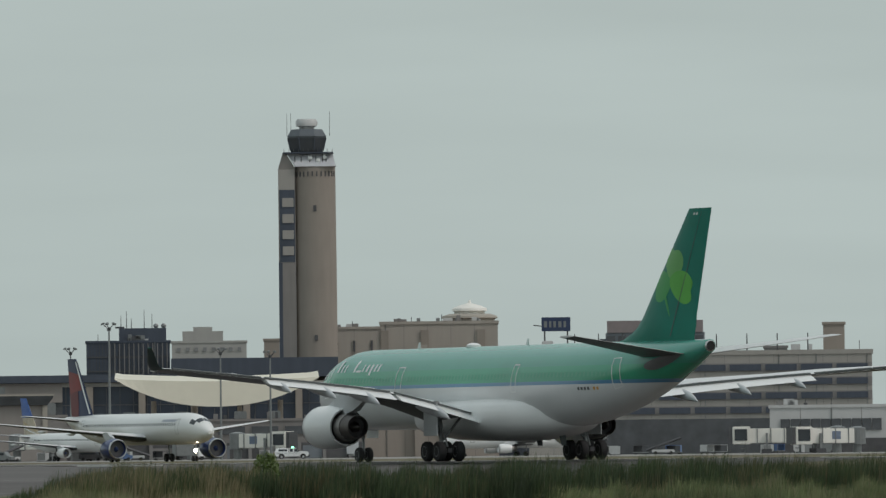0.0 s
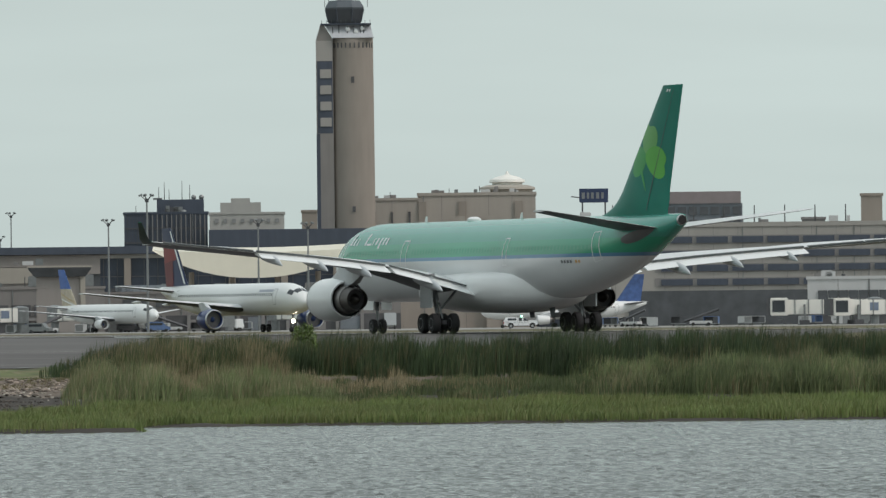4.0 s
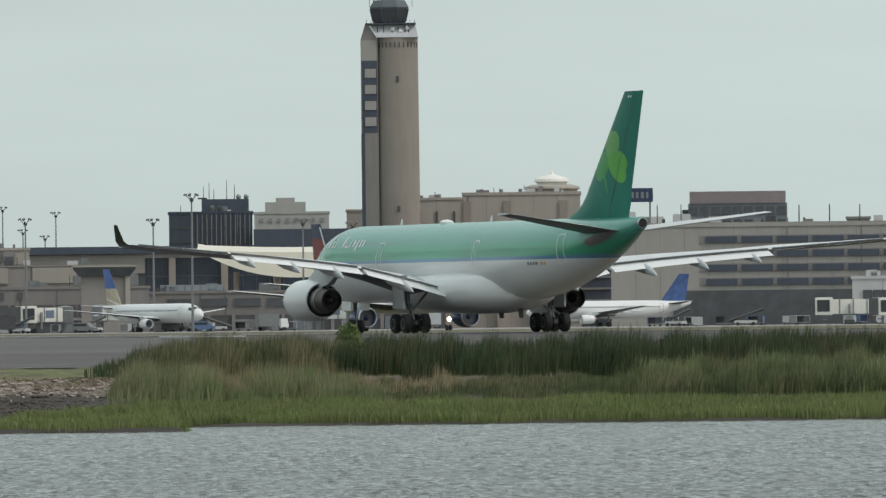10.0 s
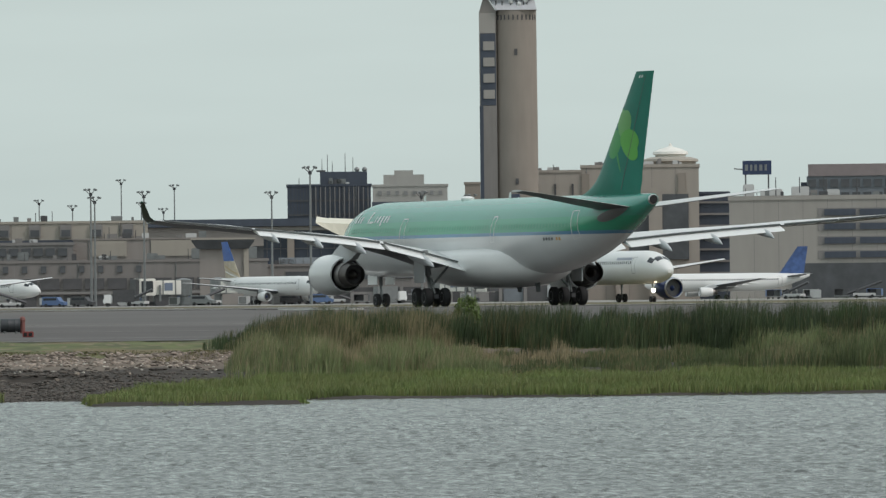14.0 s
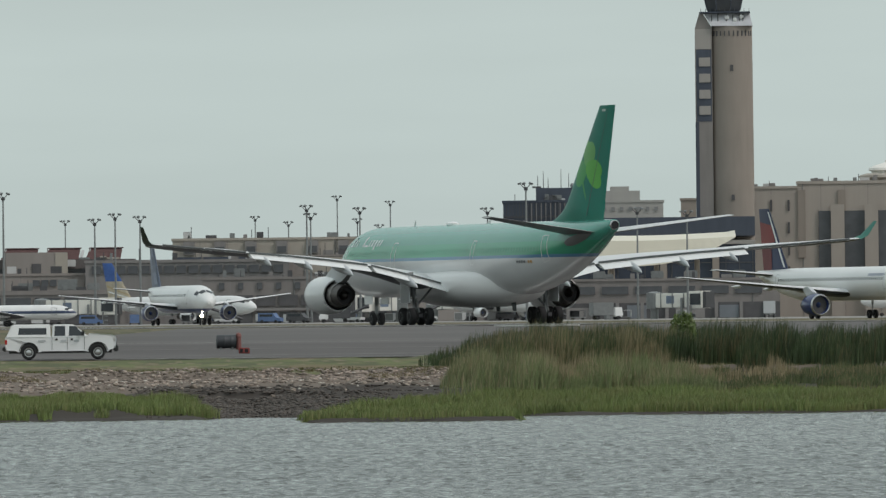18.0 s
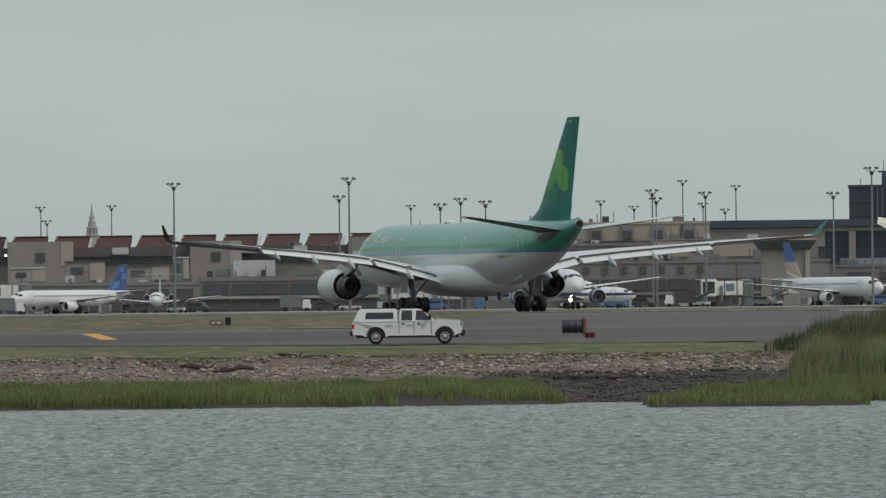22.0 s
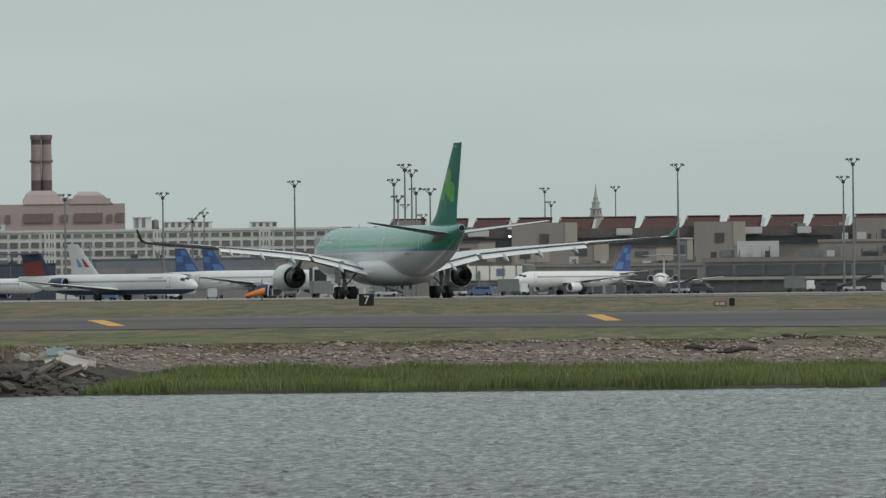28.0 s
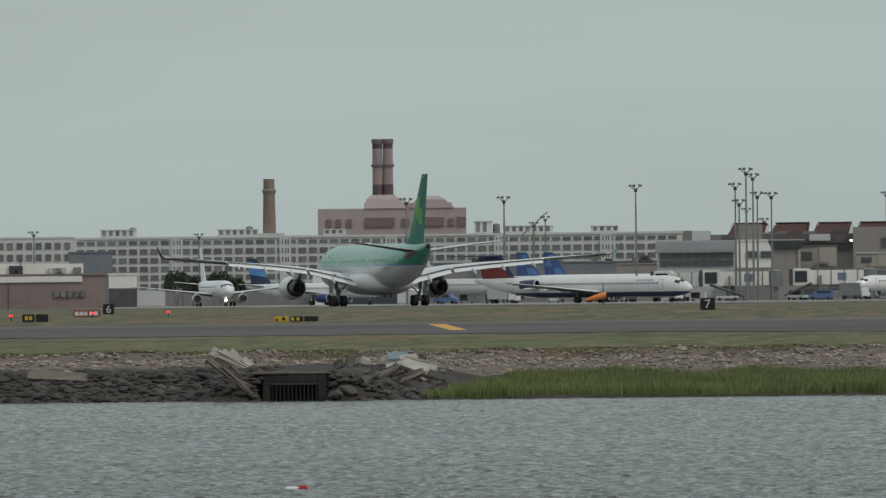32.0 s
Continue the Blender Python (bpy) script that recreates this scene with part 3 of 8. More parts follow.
def city_side():
    """The tan office and garage blocks to the right of the tower."""
    ob, w = block("tan_office_block", 6.0, 11.4, 2300, 40, 30.4, BLOCK_BEIGE, "tan concrete office block beside the tower")
    grid_of("window", ob, VOID_SHADE, -w, w, 8, 29, 3, 4, 0.12, 0.5, -0.1)
    ob, w = block("beige_terminal_block", 11.4, 23.5, 2300, 55, 31.4, BLOCK_BEIGE, "large windowless beige terminal block with round roof lantern", roof=0.7)
    part("dark_glass_front", boxes((-w + 5, w - 2.5, -0.6, -0.05, 9.5, 25)), TERMINAL_GLASS_AND_SHADE, ob)
    for x in (-w + 9.5, -w + 17.5):
        part("pier", boxes((x - 1.6, x + 1.6, -1.6, -0.7, 0, 26.5)), BLOCK_BEIGE, ob)
    for x in (-w + 1, -w + 10.5, w - 4):
        part("service_shaft", boxes((x - 0.9, x + 0.9, -0.5, -0.06, 14, 30)), CONCRETE, ob)
    for i in range(5):
        part("roof_vent", boxes((-w + 4 + i * 4.6, -w + 4.9 + i * 4.6, 4, 5, 32.1, 32.9)), GREY_METAL, ob)
    part("lantern_base", turned(bmesh.new(), [(31.6, 6.0), (32.6, 6.0), (32.9, 6.7), (33.4, 6.5), (33.9, 4.9)], (7.3, 12, 0), "z", 28), BEIGE, ob, "round roof lantern", smooth=True)
    part("lantern", turned(bmesh.new(), [(33.7, 3.6), (34.4, 3.6), (34.6, 4.3), (35.2, 4.1), (35.9, 2.6), (36.3, 1.0), (36.5, 0.5), (37.3, 0.1)], (7.3, 12, 0), "z", 28), BRIDGE_WHITE, ob, smooth=True)
    ob, w = block("glazed_link", 23.5, 26.6, 2310, 30, 25.0, DARK_METAL_AND_SHADE, "dark glazed stair link between the blocks")
    for i in range(7):
        part("floor_edge", boxes((-w, w, -0.5, -0.05, 6 + i * 2.8, 6.5 + i * 2.8)), CONCRETE_GREY, ob)
    # parking garage: plain end, then open decks
    ob, w = block("parking_garage", 26.6, 62.0, 2200, 70, 22.3, CONCRETE_LIGHT, "beige concrete parking garage with open dark decks", roof=1.0)
    x0 = (35.7 - 44.3) * 2.2
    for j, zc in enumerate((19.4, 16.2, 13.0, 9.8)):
        part("deck_band", boxes((x0, w, -0.12, -0.05, zc - 0.95, zc + 0.95)), CONCRETE_GREY, ob)
    # decks are not hollow: dark boxes on the wall give their shade
    grid_of("deck_opening_shade", ob, DARK_METAL_AND_SHADE, x0 + 1.0, w - 0.5, 8.2, 21.0, 7, 4, 0.88, 0.44, -0.25, 0.2)
    # flat dark sheet in place of the shade at the garage's foot
    part("base_shade", boxes((x0 - 6, w, -0.4, -0.05, 0, 7.9)), TERMINAL_GLASS_AND_SHADE, ob)
    for i in range(8):
        x = x0 + 2 + i * 6.9
        part("roof_lamp", tube(bmesh.new(), (x, 3 + 5 * (i % 2), 22.3), (x, 3 + 5 * (i % 2), 27.2), 0.16, 0.12, 6), DARK_STEEL, ob)
    for x, y, a, b in ((-32, 10, 5, 1.6), (-25, 16, 4, 2.2), (-17, 8, 3, 1.4), (-36, 14, 2.5, 2.8)):
        part("roof_plant", bevelled(0.15, (x, x + a, y, y + 5, 23.3, 23.3 + b)), WHITE_WALL, ob)
    for x in (-10.4, -5, 0.5):
        part("signal_mast", tube(bmesh.new(), (x - 18, 4, 23.3), (x - 18, 4, 27.5), 0.12, 0.1, 6), DARK_STEEL, ob)
    sg = thing("rooftop_sign", farther(29.5, 2215) @ pose(0, 0, 23.3), "dark rooftop billboard on steel legs", "sign")
    part("board", bevelled(0.1, (-3.3, 3.3, -0.25, 0.25, 5.0, 8.2)), DARK_PAINT, sg)
    for x, a in ((-2.4, 0.7), (-1.3, 0.5), (-0.3, 0.6), (0.9, 0.7), (2.0, 0.55)):
        part("lettering_bar", boxes((x - a / 2, x + a / 2, -0.32, -0.26, 5.9, 7.3)), GREY_METAL, sg)
    for x in (-2.6, 2.6):
        part("leg", tube(bmesh.new(), (x, 0.1, -0.3), (x, 0.1, 5.2), 0.18, n=6), DARK_STEEL, sg)
    part("spotlight_arm", tube(bmesh.new(), (-3.2, -0.2, 6.2), (-5.2, -0.2, 6.4), 0.14, n=6), DARK_STEEL, sg)
    ob, w = block("red_brick_hotel", 34.6, 44.8, 2600, 30, 32.6, GREYBLUE, "brown brick and glass hotel block", roof=0)
    part("brick_crown", boxes((-w + 0.4, w - 0.4, -0.4, 29, 32.6, 35.8)), mat("red_brown_crown", (0.245, 0.212, 0.212), 0.8, size=2), ob)
    grid_of("window", ob, TERMINAL_GLASS_AND_SHADE, -w, w, 22, 32.4, 9, 3, 0.72, 0.6, -0.1)
    part("side_ledge", boxes((-w - 1.6, -w, 2, 20, 30, 31)), DARK_METAL_AND_SHADE, ob)
    ob, w = block("stair_tower", 57.0, 59.2, 2205, 8, 29.0, CONCRETE, "tan concrete stair tower on the garage")
    for b0, b1, h in ((49.4, 50.9, 25.6), (50.9, 53.3, 27.0), (53.3, 54.9, 25.2)):
        o2, w2 = block("grey_town_house", b0, b1, 2500, 12, h, CONCRETE_GREY, "small grey rooftop house far behind the garage", group="far roofs")
    ob, w = block("white_terminal", 51.4, 64.0, 1900, 40, 8.8, WHITE_WALL, "long white terminal wing with a strip of windows")
    grid_of("window", ob, TERMINAL_GLASS_AND_SHADE, -w + 2, w - 2, 4.3, 6.7, 10, 1, 0.9, 0.95, -0.1)
    # dark sheet on the wall in place of the shade below the wing
    part("undercroft_shade", boxes((-w, w, -0.3, -0.05, 0, 2.8)), VOID_SHADE, ob)


NAVY_GLASS = mat("dark_blue_glass", (0.045, 0.055, 0.075), 0.2, var=0.3, size=3)
PALE_BLUE = mat("pale_blue_grey_panel", (0.27, 0.30, 0.33), 0.5, var=0.12, size=1.5)
HOSPITAL_GLASS = mat("soft_grey_window", (0.22, 0.225, 0.225), 0.4, var=0.2, size=4)
STEEPLE = mat("pale_grey_stone", (0.42, 0.42, 0.41), 0.85, var=0.12, size=1.5)
HOSPITAL = mat("weathered_grey_render", (0.36, 0.355, 0.335), 0.8, var=0.1, size=3, streak=0.2)


def long_terminal():
    """Dark roofs, the white crescent canopy, and the black office."""
    ob, w = block("black_office", -18.9, -10.3, 2250, 30, 27.2, DARK_METAL_AND_SHADE, "black glass office block with roof antennas", roof=0.5)
    for i in range(13):
        x = -w + 5.5 + i * 1.1
        part("mullion", boxes((x - 0.1, x + 0.1, -0.3, -0.05, 17, 27)), CONCRETE_GREY, ob)
    for i in range(26):
        x = -w + 0.8 + i * 0.74
        part("mullion", boxes((x - 0.05, x + 0.05, -0.12, -0.05, 14, 27)), DARK_STEEL, ob)
    for z in (20.4, 23.7):
        part("floor_band", boxes((-w, w, -0.2, -0.05, z, z + 0.35)), DARK_STEEL, ob)
    ph = part("penthouse", boxes((-w + 7.6, w - 0.8, 5, 22, 27.7, 30.6)), DARK_METAL_AND_SHADE, ob)
    for x, h in ((-1.6, 33.6), (-0.3, 34.6), (0.8, 33.0), (3.8, 35.0), (5.6, 34.0)):
        part("antenna", tube(bmesh.new(), (x, 7, 30.6), (x, 7, h), 0.10, 0.05, 6), DARK_STEEL, ph)
    for x in (6.5, 8.3):
        part("dish", turned(bmesh.new(), [(0, 0.02), (0.2, 0.45), (0.3, 0.6)], (x, 6, 31.1), "y", 12), GREY_METAL, ph)
    part("cctv_arm", boxes((-2.9, -0.8, 5.5, 5.8, 30.6, 31.0)), DARK_STEEL, ph)
    ob, w = block("pale_hospital_block", -10.1, -2.4, 2700, 25, 32.3, HOSPITAL, "pale stepped apartment block far behind")
    part("upper_block", boxes((-w + 3, w - 6.5, 2, 20, 32.9, 35.6)), HOSPITAL, ob)
    part("upper_block", boxes((-w + 6, w - 9.5, 3, 18, 35.6, 36.8)), HOSPITAL, ob)
    grid_of("window", ob, HOSPITAL_GLASS, -w + 0.8, w - 0.8, 20, 32, 8, 4, 0.4, 0.36, -0.1)
    ob, w = block("tan_house", -0.6, 1.0, 2600, 20, 31.5, CONCRETE, "small tan block beside the tower")
    # terminal with dark roofs
    ob, w = block("dark_roofed_terminal", -19.5, 7.0, 2230, 60, 17.0, TAN, "long tan terminal hall under a dark flat roof", roof=0)
    part("high_roof", boxes(((-10.2 + 6.25) * 2.23, w, -2, 60, 18.8, 23.2)), DARK_METAL_AND_SHADE, ob, "dark upper roof")
    part("low_roof", boxes((-w - 40, (-10.2 + 6.25) * 2.23, -3, 60, 17.9, 19.6)), DARK_METAL_AND_SHADE, ob, "dark low roof edge")
    part("fascia", boxes((-w - 40, -33.8, -1.6, -0.05, 13.4, 17.8)), TAN, ob, "tan fascia wall")
    part("soffit", boxes((-33.8, w, -1.6, -0.05, 16.9, 17.8)), CONCRETE_LIGHT, ob, "pale roof soffit")
    part("low_glass", boxes((-w - 38, -33.8, -0.9, -0.06, 8.5, 13.4)), TERMINAL_GLASS_AND_SHADE, ob)
    part("glass_wall", boxes((-33.8, w, -0.9, -0.06, 8.5, 16.9)), NAVY_GLASS, ob, "tall dark blue glass front")
    for i in range(21):
        x = -33.0 + i * 3.1
        part("mullion", boxes((x - 0.07, x + 0.07, -1.05, -0.91, 8.5, 16.9)), DARK_STEEL, ob)
    part("transom", boxes((-33.8, w, -1.02, -0.91, 12.6, 12.8)), DARK_STEEL, ob)
    for i in range(9):
        x = -w - 34 + i * 12
        part("pier", bevelled(0.1, (x - 0.8, x + 0.8, -2.4, -1.1, 0, 13.5 if x < -34 else 16.9)), CONCRETE, ob)
    part("rear_hall", boxes((-w - 40, -w, 0, 55, 0, 17)), TAN, ob)
    cn = thing("crescent_canopy", farther(-5.5, 2140), "cream crescent-shaped entrance canopy", "canopy")
    bm = bmesh.new()
    rings = []
    for i in range(25):
        q = i / 24
        x = -22.5 + 45 * q
        low = 11.6 + 6.2 * abs(2 * q - 1) ** 2.2
        top = max(low + 0.35, 17.9 - 0.7 * math.sin(math.pi * q))
        rings.append([(x, -1.0, low), (x, 0.6, low), (x, 22, top + 0.9), (x, 22, top + 1.3), (x, -0.6, top)])
    loft(bm, rings)
    bmesh.ops.recalc_face_normals(bm, faces=bm.faces[:])
    part("shell", bm, CREAM, cn)
    for x in (-14, -5, 5, 14):
        part("column", tube(bmesh.new(), (x, 8, 0), (x, 8, 13), 0.6, n=12), CONCRETE, cn)
    # low concourse before it
    ob, w = block("gate_concourse", -21, 9.5, 2000, 30, 7.8, TAUPE, "low tan gate concourse before the terminal", roof=0.5)
    grid_of("window", ob, TERMINAL_GLASS_AND_SHADE, -w + 3, w - 3, 4.6, 7.2, 8, 1, 0.8, 0.62, -0.1)
    # proud dark sheet painted as the shaded space under the gates
    part("undercroft_shade", boxes((-w, w, -0.3, -0.05, 0, 3.3)), VOID_SHADE, ob)
    for i in range(12):
        x = -w + 2 + i * 5.1
        part("column", boxes((x - 0.35, x + 0.35, -0.9, -0.31, 0, 3.4)), CONCRETE_GREY, ob)
    for x in (-19, -8, 4, 11, 21):
        part("roof_unit", bevelled(0.15, (x, x + 2.6, 6, 9, 8.3, 9.9)), GREY_METAL, ob)
    part("rooftop_gallery", bevelled(0.05, (-28.3, -15.0, 1.5, 5.5, 8.31, 9.6)), PALE_BLUE, ob, "pale blue-grey rooftop gallery")
    for i in range(9):
        part("gallery_mullion", boxes((-28.0 + 1.6 * i, -27.86 + 1.6 * i, 1.38, 1.49, 8.4, 9.5)), GREY_METAL, ob)
    for x, a, h in ((-27, 3, 2.6), (-13, 5, 2.4), (-1, 4, 2.8), (9, 6, 2.5), (18, 4, 2.7)):
        part("loading_door", boxes((x, x + a, -0.45, -0.31, 0.1, h)), CONCRETE_GREY if a > 4 else GREYBLUE, ob)


def ramp_tower(m):
    gt = thing("gate_tower", m, "ramp tower with flared dark glass cap", "tower")
    bm = bmesh.new()
    rr = lambda a, d, z: [(-a, -d, z), (a, -d, z), (a, d, z), (-a, d, z)]
    loft(bm, [rr(5.0, 3.0, 11.0), rr(6.1, 3.8, 12.4), rr(6.2, 3.9, 12.8)])
    part("cap", bm, TERMINAL_GLASS_AND_SHADE, gt)
    part("cap_edge", boxes((-6.3, 6.3, -4.0, 4.0, 12.8, 13.1)), BEIGE, gt)
    part("stem", bevelled(0.1, (-4.6, 4.7, -2, 2.5, 0, 11.0)), TAN, gt)
    part("side_pier", bevelled(0.1, (4.0, 5.0, -2.6, -2.05, 5, 11.2)), BEIGE, gt)


def middle_concourse():
    ob, w = block("pier_concourse", -50.0, -21.0, 1950, 28, 8.8, TAUPE, "grey-tan pier concourse with dark openings", roof=0.5)
    grid_of("window", ob, TERMINAL_GLASS_AND_SHADE, -w + 2, w - 24, 6.4, 8.6, 8, 1, 0.28, 0.6, -0.1)
    # openings and bays are solid boxes, their inner shade given as dark colour
    grid_of("opening", ob, VOID_SHADE, -w + 1.5, w - 1, 3.1, 6.0, 12, 1, 0.86, 0.75, -0.12)
    grid_of("service_bay", ob, VOID_SHADE, -w + 1.5, w - 1, 0.0, 2.4, 12, 1, 0.8, 0.9, -0.12)
    part("ledge", boxes((-w - 0.2, w + 0.2, -0.9, -0.3, 2.5, 3.0)), CONCRETE_GREY, ob)
    for x, h in ((-22, 1.8), (4, 1.3), (13, 2.2), (20, 1.5), (24, 2.4)):
        part("roof_unit", bevelled(0.15, (x, x + 2.2, 5, 8, 9.3, 9.3 + h)), GREY_METAL, ob)
    ob, w = block("panel_storey", -53.0, -33.3, 2010, 30, 17.2, BEIGE, "upper storey with pale panels and grey louvres", roof=0.5)
    for i in range(6):
        x = -w + 3.4 + i * 6.4
        part("louvre_frame", boxes((x - 1.2, x + 1.2, -0.7, -0.05, 14.3, 17.0)), CONCRETE_GREY, ob)
        part("louvre_opening", boxes((x - 0.9, x + 0.9, -0.8, -0.71, 14.6, 15.9)), TERMINAL_GLASS_AND_SHADE, ob)
    # raised dark strip that paints a shadow line along the wall
    part("shadow_strip", boxes((-w, w, -0.6, -0.05, 13.2, 13.8)), DARK_METAL_AND_SHADE, ob)
    ob, w = block("tan_hall", -41.0, -22.5, 1990, 18, 13.6, TAN, "tan panelled hall above the gates", roof=0.3)
    for x, a in ((-14.5, 7), (-2.5, 9)):
        part("pale_panel", boxes((x, x + a, -0.3, -0.05, 10.2, 13.4)), BEIGE, ob)
    ob, w = block("ribbon_window_wing", -62.0, -41.0, 1985, 20, 12.6, CONCRETE_GREY, "grey wing with a long ribbon of windows", roof=0.6)
    grid_of("window", ob, TERMINAL_GLASS_AND_SHADE, -w + 1, w - 1, 10.2, 12.2, 16, 1, 0.78, 0.8, -0.1)
    ramp_tower(farther(-25.6, 1900))
    ramp_tower(farther(-112.5, 1880) @ Matrix.Scale(0.62, 4) @ Matrix.Diagonal((0.9, 1, 1.45, 1)))


def red_roofs():
    """Terminal with a row of dark red roof monitors over tan walls."""
    ob, w = block("red_roofed_terminal", -119.0, -57.0, 2080, 60, 12.4, TAN, "tan terminal with a row of dark red roof monitors", roof=0)
    part("clerestory", boxes((-w, w, -0.5, -0.05, 10.4, 12.2)), TERMINAL_GLASS_AND_SHADE, ob)
    part("roof_deck", boxes((-w - 0.4, w + 0.4, -1.2, 58, 12.4, 13.0)), CONCRETE_GREY, ob)
    first = None
    i = 0
    x = -w + 4.8
    while x < w - 4:
        if first is None:
            bm = bmesh.new()
            rings = []
            for y, z, x0, x1 in ((0, 0, -4.4, 3.5), (0.9, 1.1, -3.9, 3.7), (1.0, 1.25, -3.8, 3.8), (2.0, 2.5, -3.0, 4.05), (2.4, 3.2, -2.6, 4.2), (2.6, 3.4, -2.4, 4.2)):
                rings.append([(x0, y, z), (x1, y, z), (x1 + 0.3, 12, z), (x0 + 0.3, 12, z)])
            loft(bm, rings)
            bmesh.ops.recalc_face_normals(bm, faces=bm.faces[:])
            first = part("roof_monitor", bm, RED_ROOF, ob, "dark red ribbed roof monitor")
            first.matrix_basis = pose(x, 2, 13.0)
            rib, cap = None, None
            monitor = first
        else:
            monitor = share("roof_monitor", first, ob, pose(x, 2 + 0.6 * (i % 3), 13.0))
        for k in range(7):
            if rib is None:
                bm = bmesh.new()
                slope = [(-0.08, -0.12, 0.05), (0.08, -0.12, 0.05), (1.38, 2.5, 3.44), (1.22, 2.5, 3.44)]
                loft(bm, [slope, [(x_, y_ + 0.2, z_) for x_, y_, z_ in slope]])
                bmesh.ops.recalc_face_normals(bm, faces=bm.faces[:])
                rib = part("rib", bm, RED_ROOF, monitor)
                rib.matrix_basis = pose(-4.0, 0, 0)
            else:
                share("rib", rib, monitor, pose(-4.0 + 1.1 * k, 0, 0))
        if cap is None:
            cap = part("ridge_cap", boxes((-2.7, 4.5, 2.3, 12.2, 3.46, 3.66)), RED_ROOF, monitor)
        else:
            share("ridge_cap", cap, monitor, pose(0, 0, 0))
        if i % 2 == 0:
            bm = bmesh.new()
            loft(bm, [[(3.75, 0.4, 0.2), (4.5, 0.4, 0.2), (5.1, 2.4, 3.1), (4.5, 2.4, 3.1)], [(3.75, 0.8, 0.2), (4.5, 0.8, 0.2), (5.1, 2.8, 3.1), (4.5, 2.8, 3.1)]])
            bmesh.ops.recalc_face_normals(bm, faces=bm.faces[:])
            part("monitor_cheek", bm, WHITE_WALL, ob, "pale slanting end panel").matrix_basis = pose(x, 2, 13.0)
        x += 9.05
        i += 1
    for b, a, h in ((-102.2, 14, 15.4), (-84.2, 11, 15.2), (-67.1, 13.3, 15.6)):
        xx = (b + 88.0) * 2.08
        part("plant_room", bevelled(0.1, (xx - a / 2, xx + a / 2, -7, 1.8, 0, h)), TAN, ob, "tan rooftop block")
        part("plant_door", boxes((xx - 1, xx + 1, -7.2, -7.05, h - 4.4, h - 2.4)), VOID_SHADE, ob)
        part("pale_corner", boxes((xx + a / 2 - 2.6, xx + a / 2 + 0.02, -7.15, -7.01, h - 5.2, h - 0.1)), BEIGE, ob, "pale beige corner panel")
    part("eave_band", boxes((-w - 0.4, w + 0.4, -1.5, -1.21, 12.1, 14.1)), EAVE_DARK, ob, "dark weathered eave band")
    rd = random.Random(77)
    for k in range(46):
        x = rd.uniform(-w + 2, w - 4)
        a = rd.uniform(0.6, 3.4)
        part(rd.choice(("roof_unit", "roof_vent", "duct")), bevelled(0.05, (x, x + a, -1.2, 0.2, 13.0, 13.0 + rd.uniform(0.9, 2.0))), rd.choice((GREY_METAL, CONCRETE_GREY, EAVE_DARK, EAVE_DARK, BEIGE)), ob)
    for b, a in ((-81, 5), (-94, 3.5), (-109, 4.5), (-75.5, 3), (-64, 4)):
        xx = (b + 88.0) * 2.08
        part("roof_unit", bevelled(0.15, (xx - a / 2, xx + a / 2, -5, -2, 12.5, 14.0)), WHITE_WALL, ob)
    fl_ = thing("roof_floodlight", farther(-105.8, 2076) @ pose(0, 0, 12.1), "lit white floodlight on the terminal roof", "lamp")
    part("bracket", tube(bmesh.new(), (0, 0, -0.1), (0, 0, 0.35), 0.06, n=6), DARK_STEEL, fl_)
    part("lens", bevelled(0.05, (-0.26, 0.26, -0.2, 0.1, 0.3, 0.68)), FLOOD_GLOW, fl_, "glowing white lens")
    ob, w = block("east_pier", -86.0, -58.0, 1960, 40, 6.2, TAUPE, "tan concourse with two rows of dark bays", roof=0.9)
    grid_of("upper_bay", ob, TERMINAL_GLASS_AND_SHADE, -w + 0.6, w - 0.6, 3.3, 5.8, 9, 1, 0.86, 0.85, -0.15)
    # lower bays are solid too, dark in place of inner shade
    grid_of("lower_bay", ob, VOID_SHADE, -w + 0.6, w - 0.6, 0.0, 2.6, 9, 1, 0.86, 0.8, -0.15)
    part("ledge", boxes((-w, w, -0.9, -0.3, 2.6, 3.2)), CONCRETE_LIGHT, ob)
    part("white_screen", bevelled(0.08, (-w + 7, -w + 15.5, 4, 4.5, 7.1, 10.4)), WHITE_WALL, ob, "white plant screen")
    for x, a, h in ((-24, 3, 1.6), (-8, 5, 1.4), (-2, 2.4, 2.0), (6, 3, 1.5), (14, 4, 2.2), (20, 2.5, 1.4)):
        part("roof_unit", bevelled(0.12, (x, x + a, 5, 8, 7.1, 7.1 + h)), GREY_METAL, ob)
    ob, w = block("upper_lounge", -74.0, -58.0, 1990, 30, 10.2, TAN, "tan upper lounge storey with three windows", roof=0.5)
    grid_of("window", ob, TERMINAL_GLASS_AND_SHADE, -3, 2.2, 7.9, 9.5, 3, 1, 0.8, 0.8, -0.1)
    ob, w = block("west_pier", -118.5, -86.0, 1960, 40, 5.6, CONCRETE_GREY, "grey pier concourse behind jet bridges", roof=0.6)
    # solid dark boxes carry the shade of the bays
    grid_of("bay", ob, VOID_SHADE, -w + 0.6, w - 0.6, 0.0, 5.2, 13, 2, 0.8, 0.7, -0.15)
    for x, a, h, m2 in ((-30, 6, 3.4, TAN), (-19, 9, 4.6, TAN), (-6, 7, 3.0, BEIGE), (5, 8, 4.2, TAN), (17, 9, 3.2, TAN), (27, 3, 4.8, GREYBLUE)):
        part("upper_room", bevelled(0.1, (x, x + a, 3, 20, 6.2, 6.2 + h)), m2, ob)
